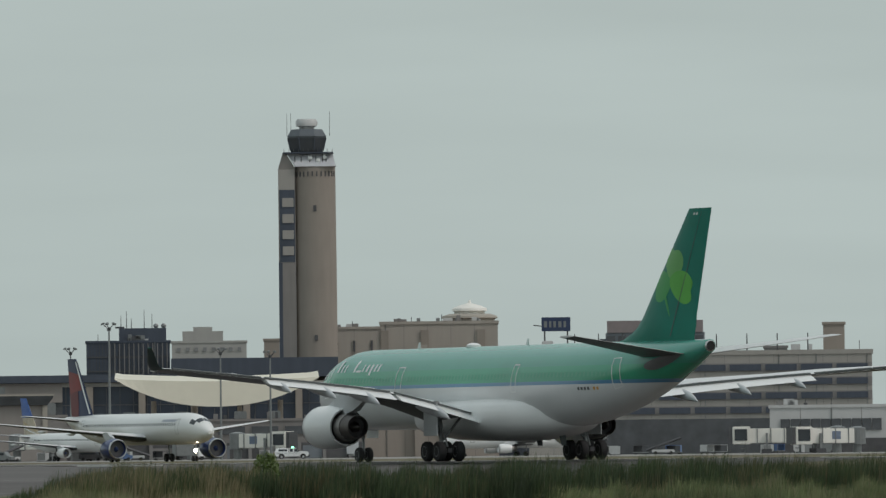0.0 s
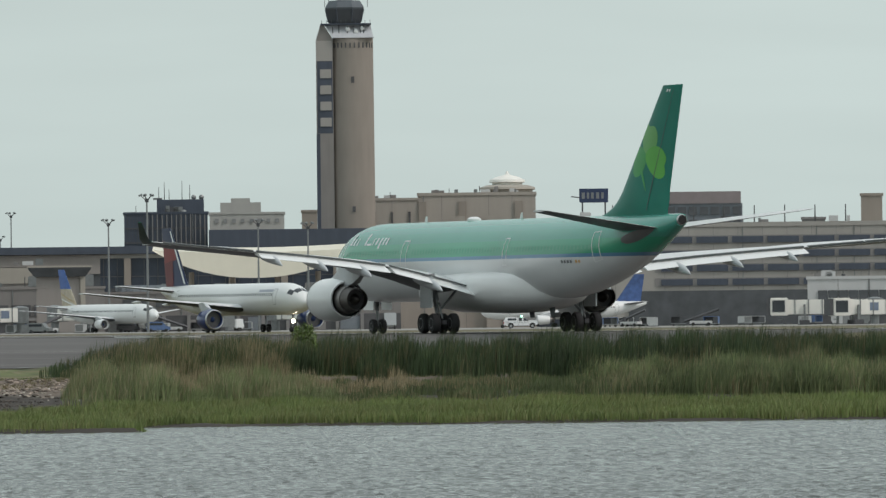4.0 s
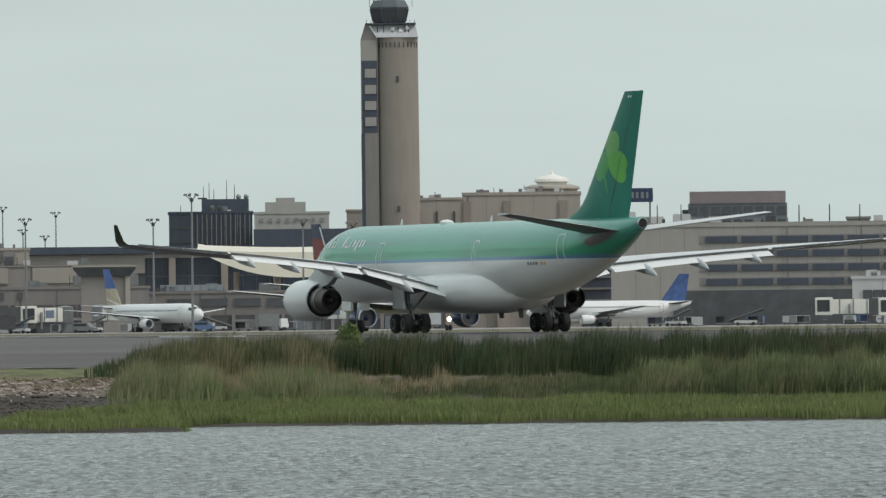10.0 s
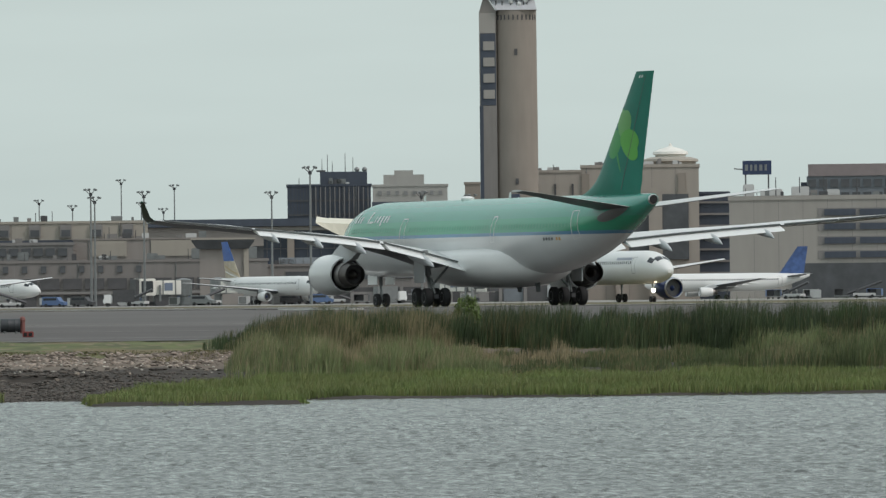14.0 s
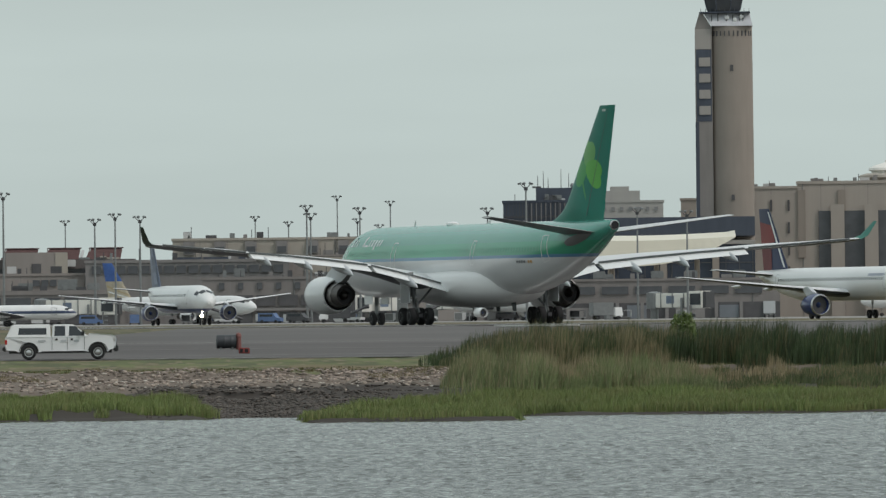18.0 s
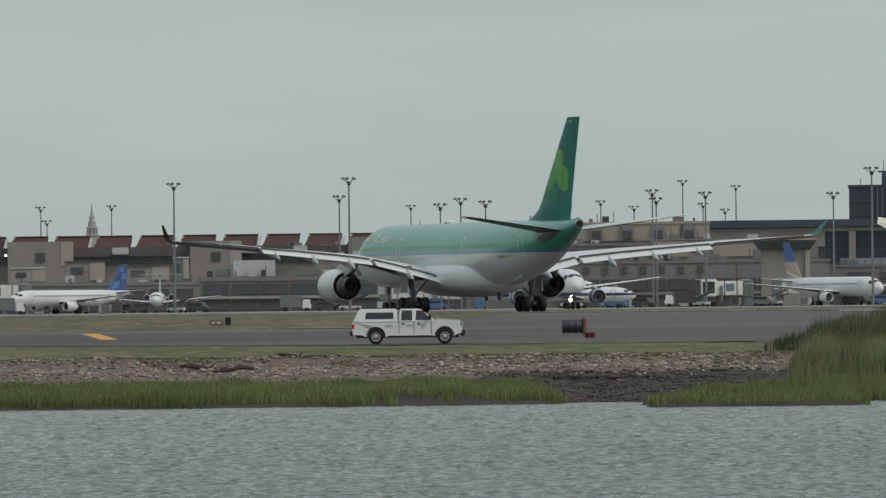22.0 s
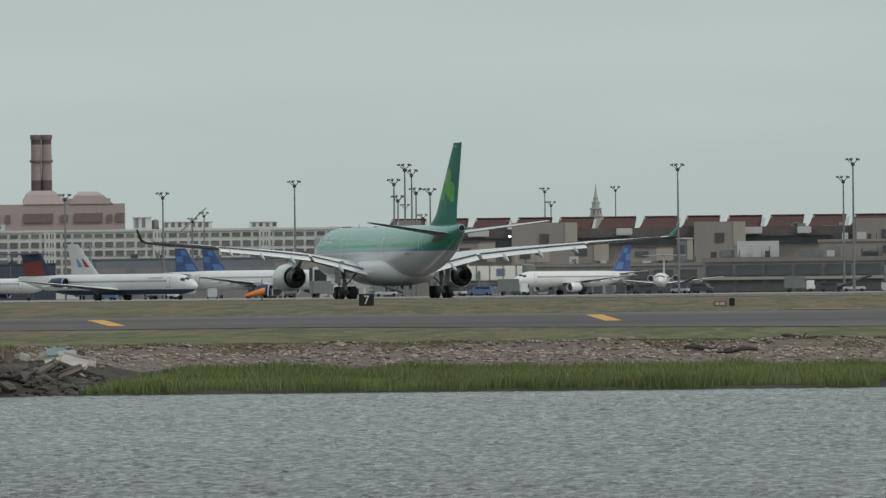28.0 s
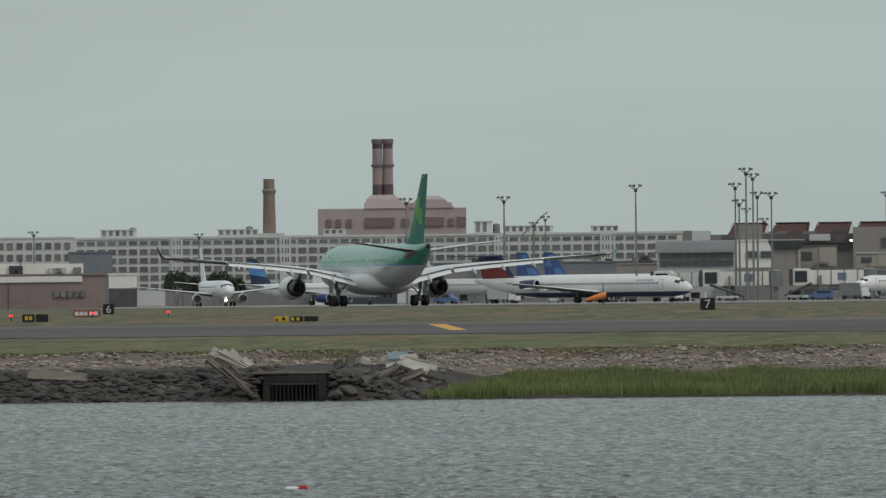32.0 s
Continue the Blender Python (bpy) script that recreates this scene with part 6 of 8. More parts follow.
        lobe(-25.0, 10.2, 0.9, 0.13, radians(66), s, LEAF_DARK, "shamrock_stem", 0.008)
        for k, (u0, u1) in enumerate(((0.38, 0.43), (0.49, 0.54))):
            bt = bmesh.new()
            loft(bt, [[(x, (y if s > 0 else -y * 0.74), z) for x, y, z in (fin_side(u0, w, 0.02), fin_side(u1, w, 0.02))] for w in (0.94, 0.962)], cap=False, closed=False)
            bmesh.ops.recalc_face_normals(bt, faces=bt.faces[:])
            part("fin_mark", bt, WHITE_PAINT, fin)
        bs = bmesh.new()
        loft(bs, [[(x, (y if s > 0 else -y * 0.74), z) for x, y, z in (fin_side(0.66, w, 0.022), fin_side(0.672, w, 0.022))] for w in np.linspace(-0.12, 0.97, 8)], cap=False, closed=False)
        bmesh.ops.recalc_face_normals(bs, faces=bs.faces[:])
        part("rudder_seam", bs, SEAM, fin)
    leg = strut(ob, (25.6, 0, 3.0), (25.38, 0, 0.55), 0.16, "nose_gear_leg")
    for dy in (-0.35, 0.35):
        wheel(leg, 25.38, dy, 0.52, 0.52, 0.36)
        part("nose_gear_door", boxes((24.4, 26.4, dy * 2 - 0.03, dy * 2 + 0.03, 1.7, 2.7)), WHITE_PAINT, leg)
    return ob


airliner = wide_body()

# ---------------------------------------------------------------- the other aircraft
NAVY_FIN = mat("navy_fin", (0.02, 0.032, 0.085), 0.4, size=2)
RED_MARK = mat("dark_red_paint", (0.21, 0.035, 0.035), 0.45, size=1.5)
RED_DEEP = mat("deep_red_paint", (0.13, 0.022, 0.028), 0.45, size=1.5)
SKY_MARK = mat("light_blue_paint", (0.10, 0.20, 0.42), 0.45, size=1)
SKY_BRIGHT = mat("bright_blue_paint", (0.10, 0.30, 0.62), 0.45, size=1)
GOLD_MARK = mat("gold_paint", (0.42, 0.33, 0.20), 0.45, size=1)
NAVY_RED = ((RED_MARK, ((0.12, 0.48), (1.0, 0.40), (1.0, 0.80), (0.10, 0.74))), (RED_DEEP, ((0.58, 0.02), (1.0, 0.02), (1.0, 0.41), (0.36, 0.47))), (WHITE_PAINT, ((0.0, 0.08), (0.07, 0.08), (0.10, 0.95), (0.0, 0.95))))
BLUE_BLOCKS = ((SKY_MARK, ((0.1, 0.12), (0.5, 0.12), (0.5, 0.38), (0.1, 0.38))), (SKY_MARK, ((0.55, 0.45), (0.95, 0.45), (0.95, 0.68), (0.55, 0.68))), (SKY_MARK, ((0.15, 0.72), (0.55, 0.72), (0.55, 0.9), (0.15, 0.9))))
SLATE_MARK = mat("pale_slate_paint", (0.17, 0.20, 0.27), 0.45, size=1)
SLATE_BLOCKS = tuple((SLATE_MARK, shape) for _, shape in BLUE_BLOCKS)
TWO_TONE = ((SKY_BRIGHT, ((0.0, 0.30), (1.0, 0.42), (1.0, 0.90), (0.0, 0.82))),)
GOLD_LINES = ((GOLD_MARK, ((0.0, 0.1), (0.95, 0.34), (0.95, 0.40), (0.0, 0.15))), (WHITE_PAINT, ((0.0, 0.02), (0.95, 0.2), (0.95, 0.24), (0.0, 0.05))))
BLUE_GOLD_FIN = mat("blue_gold_fin", (0.46, 0.40, 0.30), 0.35, size=0.8, var=0.3, bands=((8.6, (0.05, 0.12, 0.36)),))
SLATE_FIN = mat("slate_blue_fin", (0.085, 0.105, 0.15), 0.4, size=0.9, var=0.5)
BLUE_FIN = mat("blue_patterned_fin", (0.05, 0.095, 0.235), 0.4, size=0.9, var=0.45)
DARKBLUE_BELLY = mat("white_over_blue_paint", (0.02, 0.045, 0.16), 0.3, size=2.5, coat=0.3, bands=((2.35, (0.74, 0.75, 0.74)),))
MD_BELLY = mat("white_over_navy_paint", (0.03, 0.04, 0.10), 0.3, size=2.5, coat=0.3, bands=((1.75, (0.70, 0.71, 0.70)),))
STRIPE_JET = mat("white_with_navy_stripe_paint", (0.70, 0.71, 0.70), 0.3, size=2, bands=((2.05, (0.04, 0.06, 0.11)), (2.5, (0.74, 0.75, 0.74))))
BLUE_COWL = mat("dark_blue_cowl", (0.02, 0.04, 0.14), 0.3, coat=0.3)
SILVER_FIN = mat("silver_fin", (0.46, 0.48, 0.48), 0.4, 0.4, size=1.5)

# taxiing 757-sized jet with a dark blue and red fin
taxi_jet, hull = plain_jet("narrow_body_airliner", facing(-12.5, 1205, 0, -66), "white narrow-body jet with navy and red fin, taxiing", 45, 38, 1.95, 4.05, WHITE_PAINT, NAVY_FIN, BLUE_COWL,
                           eng=(8.2, 6.7, 1.62, 1.3), tail_h=13.1, wing_x=1.2, root=7.4, light=True, fan_l=3.9, titles=(TITLE_GREY, 14.6, 10.4, 4.9, 5.2), fin_marks=NAVY_RED)
dirx, diry = math.cos(radians(-66)), math.sin(radians(-66))
p0 = at(-12.5, 1205)
travel = [(0, -2.4), (3, 11.8), (6, 24.4), (8, 36.2), (9, 42.4), (12, 59.5), (14, 72.0), (15, 77.0), (16, 79.8), (17, 81.2), (20, 81.8), (32, 82.0)]
MOVING.append((taxi_jet, [(t, pose(p0.x + dirx * s, p0.y + diry * s, 0, 0, 0, -66)) for t, s in travel]))

blue_jet, hull = plain_jet("narrow_body_airliner", facing(-51.9, 1400, 0, -74), "white jet with blue patterned fin and lit taxi light", 37.5, 34, 1.98, 3.7, DARKBLUE_BELLY, SLATE_FIN, BLUE_COWL,
                           eng=(6.2, 5.75, 1.75, 1.12), tail_h=11.8, wing_x=1.0, light=True, fin_marks=SLATE_BLOCKS)
p1 = at(-53.9, 1400)
dx1, dy1 = math.cos(radians(-75)), math.sin(radians(-75))
MOVING.append((blue_jet, [(t, pose(p1.x + dx1 * s, p1.y + dy1 * s, 0, 0, 0, -74)) for t, s in ((0, -41), (13, -7), (16, 4), (19, 15.2), (23, 31), (25, 39.5), (32, 67))]))

plain_jet("narrow_body_airliner", facing(-20.4, 1880, 0, -61), "white jet with blue and gold fin parked at a gate", 39, 35, 1.9, 3.6, WHITE_PAINT, BLUE_GOLD_FIN, WHITE_PAINT, eng=(6.5, 4.85, 1.6, 1.0), tail_h=12.4, wing_x=1.0, group="parked jets", fin_marks=GOLD_LINES)
plain_jet("narrow_body_airliner", facing(-51.9, 1900, 0, -40), "white jet with blue and gold fin parked side by side", 39, 35, 1.9, 3.6, WHITE_PAINT, BLUE_GOLD_FIN, WHITE_PAINT, eng=(6.5, 4.85, 1.6, 1.0), tail_h=12.2, wing_x=1.0, group="parked jets", fin_marks=GOLD_LINES)
plain_jet("narrow_body_airliner", facing(25.8, 2040, 0, 196), "white jet with blue fin parked before the garage", 36, 34, 1.9, 3.6, WHITE_PAINT, BLUE_FIN, WHITE_PAINT, eng=(6.5, 5.2, 1.6, 1.0), tail_h=11.0, wing_x=1.0, group="parked jets")
biz, hull = plain_jet("business_jet", facing(-65.2, 1550, 0, -4), "white business jet with navy stripe and high tail", 23.6, 22, 1.2, 2.25, STRIPE_JET, WHITE_PAINT, WHITE_PAINT, eng=(-3.6, 2.2, 2.7, 0.62), rear=True, t_tail=True, tail_h=6.1, wing_x=0.5, root=4.4, fan_l=3.4, gear_half=1.9, win=False)
pb = at(-65.2, 1550)
MOVING.append((biz, [(t, pose(pb.x + s, pb.y - 0.07 * s, 0, 0, 0, 0)) for t, s in ((0, -110), (16, -24), (18, -7.6), (19, 1.4), (20, 9.7), (21, 18.4), (23, 37), (25, 72), (28, 140), (32, 230))]))
plain_jet("regional_jet", facing(-99.6, 1885, 0, 226), "white regional jet with blue tail parked at a gate", 33.5, 28, 1.55, 3.1, WHITE_PAINT, BLUE_FIN, WHITE_PAINT, eng=(5.0, 4.4, 1.5, 0.95), tail_h=9.6, wing_x=0.8, root=5.2, group="parked jets", fin_marks=BLUE_BLOCKS)
plain_jet("regional_jet", facing(-90.2, 2030, 0, -92), "grey-nosed regional jet parked nose to the apron", 30, 26, 1.45, 2.9, WHITE_PAINT, SILVER_FIN, WHITE_PAINT, eng=(-7.6, 2.6, 3.2, 0.75), rear=True, t_tail=True, tail_h=8.2, wing_x=0.5, root=4.8, group="parked jets")

md, hull = plain_jet("rear_engine_airliner", facing(-150.0, 1600, 0, -30), "white and navy T-tailed jet with red fin mark, taxiing", 44, 32.8, 1.72, 2.62, MD_BELLY, NAVY_FIN, DARK_PAINT, eng=(-8.6, 2.75, 3.05, 0.85), rear=True, t_tail=True, tail_h=8.0, wing_x=0.0, root=6.2, fan_l=5.2, titles=(TITLE_GREY, 14, 10.4, 3.47, 3.72), light=True, fin_marks=((RED_MARK, ((0.15, 0.02), (1.0, 0.0), (1.0, 0.60), (0.12, 0.72))),))
p2 = at(-147.2, 1600)
MOVING.append((md, [(t, pose(p2.x + ex, p2.y + ey, 0, 0, 0, turn)) for t, ex, ey, turn in ((0, -146, 122, -40), (25, -17.5, 14.7, -40), (28, 0.7, 0, -40), (30, 13.2, -9, -34.5), (32, 25.4, -16, -29))]))
plain_jet("narrow_body_airliner", facing(-141.9, 2120, 0, 15), "silver jet with grey fin parked far back", 39, 34, 1.85, 3.6, GREY_PAINT, SILVER_FIN, GREY_PAINT, eng=(6.5, 5, 1.6, 1.0), tail_h=12.2, wing_x=1.0, group="parked jets", fin_marks=((RED_MARK, ((0.2, 0.3), (0.42, 0.3), (0.38, 0.55), (0.28, 0.55))), (SKY_MARK, ((0.5, 0.3), (0.72, 0.3), (0.68, 0.55), (0.58, 0.55)))))
plain_jet("narrow_body_airliner", facing(-148.3, 2150, 0, 85), "white jet with dark blue fin seen end on", 37, 34, 1.85, 3.6, WHITE_PAINT, DARK_PAINT, WHITE_PAINT, eng=(6.5, 5, 1.6, 1.0), tail_h=12.2, wing_x=1.0, group="parked jets")
plain_jet("narrow_body_airliner", facing(-131.9, 1960, 0, -28), "white jet with blue patterned fin by the pier", 37.5, 34, 1.98, 3.7, WHITE_PAINT, BLUE_FIN, BLUE_COWL, eng=(6.2, 5.75, 1.75, 1.1), tail_h=10.3, wing_x=1.0, group="parked jets", fin_marks=BLUE_BLOCKS)
plain_jet("narrow_body_airliner", facing(-129.3, 2030, 0, -28), "white jet with blue patterned fin by the pier", 37.5, 34, 1.98, 3.7, WHITE_PAINT, BLUE_FIN, BLUE_COWL, eng=(6.2, 5.75, 1.75, 1.1), tail_h=10.6, wing_x=1.0, group="parked jets", fin_marks=BLUE_BLOCKS)
late, hull = plain_jet("narrow_body_airliner", facing(-172.0, 2050, 0, -76), "white narrow-body jet taxiing nose on with lights", 38, 34.5, 1.9, 3.55, WHITE_PAINT, WHITE_PAINT, GREY_PAINT, eng=(6.5, 4.85, 1.6, 1.05), tail_h=12.5, wing_x=1.0, light=True)
p3 = at(-171.5, 2050)
MOVING.append((late, [(t, pose(p3.x + 0.24 * s, p3.y - 0.97 * s, 0, 0, 0, -71)) for t, s in ((0, -150), (31, 0), (32, 5))]))
plain_jet("regional_jet", facing(-160.6, 2080, 0, -32), "white jet with two-tone blue fin on the apron", 35, 28, 1.6, 3.2, WHITE_PAINT, DARK_PAINT, BLUE_COWL, eng=(5.0, 4.4, 1.5, 0.95), tail_h=10.2, wing_x=0.8, root=5.2, group="parked jets", fin_marks=TWO_TONE)


# ---------------------------------------------------------------- gates and vehicles on the apron
def jet_bridge(m, n, h=4.2, white=True):
    ob = thing("jet_bridge", m, "white covered passenger bridge on wheeled legs", "jet bridge", "jet bridges")
    skin = BRIDGE_WHITE if white else GREY_METAL
    part("tunnel", bevelled(0.12, (-n / 2, n / 2, -1.3, 1.3, h - 2.4, h + 0.4)), skin, ob)
    for i in range(int(n / 2.6)):
        x = -n / 2 + 1.3 + i * 2.6
        part("rib", boxes((x - 0.09, x + 0.09, -1.42, 1.42, h - 2.5, h + 0.5)), GREY_METAL, ob)
    part("cab", bevelled(0.15, (n / 2 - 0.4, n / 2 + 3.0, -1.9, 1.9, h - 2.6, h + 0.8)), skin, ob)
    for sy in (-1, 1):
        part("cab_window", boxes((n / 2 + 0.2, n / 2 + 2.6, sy * 1.955 - 0.045, sy * 1.955 + 0.045, h - 1.9, h + 0.3)), DARK_GLASS, ob)
        part("side_panel", boxes((-n * 0.18, -n * 0.18 + 1.7, sy * 1.335 - 0.03, sy * 1.335 + 0.03, h - 1.6, h - 0.1)), SIGN_BLUE, ob, "faded blue side panel")
    part("service_stair", boxes((n / 2 + 0.6, n / 2 + 1.5, -3.2, -1.96, 0.1, 0.3), (n / 2 + 0.6, n / 2 + 1.5, -2.8, -1.96, 0.9, 1.1), (n / 2 + 0.6, n / 2 + 1.5, -2.4, -1.96, 1.7, 1.9), (n / 2 + 0.6, n / 2 + 0.7, -3.2, -1.96, 0.1, 2.6)), GREY_METAL, ob)
    part("canopy_hood", boxes((n / 2 + 3.01, n / 2 + 3.7, -1.7, 1.7, h - 2.5, h + 0.7)), DARK_STEEL, ob)
    part("rotunda", turned(bmesh.new(), [(0, 0.8), (h - 2.6, 0.8), (h - 2.6, 1.6), (h + 0.5, 1.6), (h + 0.8, 0.4)], (-n / 2 - 0.9, 0, 0), "z", 16), GREY_METAL, ob)
    for s in (-1, 1):
        part("leg", boxes((n * 0.28 - 0.2, n * 0.28 + 0.2, s * 1.7 - 0.2, s * 1.7 + 0.2, 0.5, h - 0.5)), GREY_METAL, ob)
        part("bogie", bevelled(0.1, (n * 0.28 - 1, n * 0.28 + 1, s * 1.7 - 0.35, s * 1.7 + 0.35, 0, 0.9)), DARK_STEEL, ob)
    return ob


for b, d, n, turn, h in ((53.5, 1850, 16, 180, 4.4), (57.6, 1830, 9, 200, 4.2), (-1.2, 1900, 8, -30, 4.6), (-107.4, 1900, 11, 182, 5.4), (-121.6, 1900, 11, 170, 5.2), (-116.9, 1895, 10, 180, 5.3),
                         (-63.2, 1900, 11, -10, 4.6), (-24.0, 1930, 7, -20, 4.8), (-31.6, 1900, 6, 200, 4.6)):
    jet_bridge(facing(b, d, 0, turn), n, h)


def service_van(m, kind, paint):
    ob = thing("service_truck" if kind else "service_van", m, "white box truck on the apron" if kind else "small white service van on the apron", "vehicle", "apron vehicles")
    if kind:
        part("cargo_box", bevelled(0.08, (-3.2, 0.9, -1.15, 1.15, 0.8, 3.2)), paint, ob)
        part("cab", bevelled(0.2, (1.0, 2.8, -1.05, 1.05, 0.5, 2.3)), WHITE_PAINT, ob)
        part("windscreen", boxes((2.2, 2.84, -0.95, 0.95, 1.4, 2.1)), DARK_GLASS, ob)
        ws, r = (-2.2, 1.9), 0.45
    else:
        bm = bmesh.new()
        prof = [(-2.3, 0.4), (2.3, 0.4), (2.35, 1.0), (1.5, 1.15), (0.9, 1.95), (-2.2, 2.0)]
        loft(bm, [[(x, y, z) for x, z in prof] for y in (-0.9, 0.9)])
        bmesh.ops.recalc_face_normals(bm, faces=bm.faces[:])
        part("body", bm, paint, ob)
        part("side_window", boxes((-1.9, 0.8, -0.93, 0.93, 1.3, 1.75)), DARK_GLASS, ob)
        ws, r = (-1.4, 1.5), 0.34
    for x in ws:
        for y in (-0.85, 0.85):
            wheel(ob, x, y, r, r, 0.24, 10)
    return ob


rng = random.Random(11)
LIGHT_BLUE = mat("faded_blue_paint", (0.10, 0.16, 0.30), 0.5, size=0.6)
for b, d in ((-43.0, 1860), (-40.1, 1870), (-36.5, 1850), (-27.7, 1840), (-75.9, 1860), (-72.8, 1870), (-61.5, 1880), (-86, 1850), (-92.2, 1870), (-105.4, 1860),
             (-109, 1830), (-124.7, 1850), (-128.5, 1830), (-141.5, 1800), (-147.5, 1830), (-136.5, 1830), (-8.3, 1800), (8.4, 1850), (-57, 1860), (-15.5, 1850), (-18.6, 1880)):
    service_van(facing(b, d, 0, rng.choice((0, 180, 20, -25, 90))), rng.random() < 0.45, rng.choice((GREY_PAINT, GREY_METAL, GREY_METAL, LIGHT_BLUE, DARK_STEEL, DARK_STEEL)))


def baggage_cart(m, cover):
    ob = thing("baggage_cart", m, "small covered baggage cart on the apron", "cart", "baggage carts")
    part("deck", boxes((-1.5, 1.5, -0.75, 0.75, 0.4, 0.55)), GREY_METAL, ob)
    part("canopy", bevelled(0.05, (-1.5, 1.5, -0.78, 0.78, 1.75, 1.85)), cover, ob)
    part("end_wall", boxes((-1.5, -1.42, -0.75, 0.75, 0.56, 1.75)), cover, ob)
    part("end_wall", boxes((1.42, 1.5, -0.75, 0.75, 0.56, 1.75)), cover, ob)
    part("curtain", boxes((-1.41, 0.2, 0.66, 0.72, 0.6, 1.74)), DARK_STEEL, ob)
    for x in (-1.0, 1.0):
        for y in (-0.6, 0.6):
            wheel(ob, x, y, 0.2, 0.2, 0.14, 8)
    return ob


def cargo_container(m, paint):
    ob = thing("cargo_container", m, "metal air cargo container with slanted side", "container", "cargo containers")
    bm = bmesh.new()
    prof = [(-1.0, 0.15), (0.75, 0.15), (1.2, 0.65), (1.2, 1.75), (-1.0, 1.75)]
    loft(bm, [[(x, y, z) for x, z in prof] for y in (-0.75, 0.75)])
    bmesh.ops.recalc_face_normals(bm, faces=bm.faces[:])
    part("shell", bm, paint, ob)
    part("door", boxes((-0.9, 0.6, -0.8, -0.751, 0.3, 1.65)), GREY_METAL, ob)
    part("dolly", boxes((-1.1, 1.2, -0.8, 0.8, 0.0, 0.14)), DARK_STEEL, ob)
    return ob


def belt_loader(m):
    ob = thing("belt_loader", m, "belt loader with raised conveyor on the apron", "vehicle", "belt loaders")
    part("chassis", bevelled(0.08, (-2.2, 2.2, -0.8, 0.8, 0.45, 1.0)), WHITE_WALL, ob)
    part("conveyor", tube(bmesh.new(), (-3.2, 0.2, 0.9), (3.4, 0.2, 3.2), 0.28, n=4), DARK_STEEL, ob)
    part("seat_post", boxes((-1.6, -1.1, -0.7, -0.2, 1.0, 1.9)), DARK_STEEL, ob)
    for x in (-1.5, 1.5):
        for y in (-0.7, 0.7):
            wheel(ob, x, y, 0.36, 0.36, 0.24, 10)
    return ob


for i in range(34):
    b = rng.choice((rng.uniform(-30, 2), rng.uniform(-62, -28), rng.uniform(-112, -62), rng.uniform(-146, -112), rng.uniform(30, 60)))
    baggage_cart(facing(b, rng.uniform(1872, 1925), 0, rng.choice((0, 8, -12, 60))), rng.choice((GREY_METAL, DARK_STEEL, WHITE_WALL, LIGHT_BLUE)))
for i in range(22):
    b = rng.choice((rng.uniform(-30, 2), rng.uniform(-62, -28), rng.uniform(-112, -62), rng.uniform(30, 60)))
    cargo_container(facing(b, rng.uniform(1880, 1930), 0, rng.choice((0, 180, 20))), rng.choice((GREY_METAL, BARE_METAL, WHITE_WALL)))
for b in (-27.0, -14.2, -34.4, -47.6, -70.4, -88.2, -111.4, -118.6, 40.4, 33.2):
    belt_loader(facing(b, 1868, 0, rng.choice((0, 180, 30, -40))))


# ---------------------------------------------------------------- plants of the shore
def foliage(name, label, l, s, z, h, w, lean, material, category, seed):
    """Many thin bent blades as one mesh, laid in the shore's frame."""
    r = np.random.default_rng(seed)
    n = len(l)
    a = r.uniform(0, np.pi, n)
    dx, dy = np.cos(a) * w / 2, np.sin(a) * w / 2
    bx, by = r.normal(0, 1, n) * lean * h + 0.06 * h, r.normal(0, 1, n) * lean * h
    v = np.empty((n, 5, 3))
    v[:, 0] = np.stack([l - dx, s - dy, z - 0.08], 1)
    v[:, 1] = np.stack([l + dx, s + dy, z - 0.08], 1)
    v[:, 2] = np.stack([l + bx * 0.35 + dx * 0.8, s + by * 0.35 + dy * 0.8, z + h * 0.6], 1)
    v[:, 3] = np.stack([l + bx * 0.35 - dx * 0.8, s + by * 0.35 - dy * 0.8, z + h * 0.6], 1)
    v[:, 4] = np.stack([l + bx, s + by, z + h], 1)
    base = np.arange(n)[:, None] * 5
    loops = (base + np.array([[0, 1, 2, 3, 3, 2, 4]])).ravel()
    me = bpy.data.meshes.new(name)
    me.vertices.add(n * 5)
    me.vertices.foreach_set("co", v.ravel())
    me.loops.add(n * 7)
    me.loops.foreach_set("vertex_index", loops.astype(np.int32))
    me.polygons.add(n * 2)
    start = (np.arange(n)[:, None] * 7 + np.array([[0, 4]])).ravel()
    me.polygons.foreach_set("loop_start", start.astype(np.int32))
    me.update(calc_edges=True)
    me.materials.append(material)
    ob = new(name, me)
    ob.matrix_basis = SHORE
    return tagged(ob, label, category, kind="stuff")


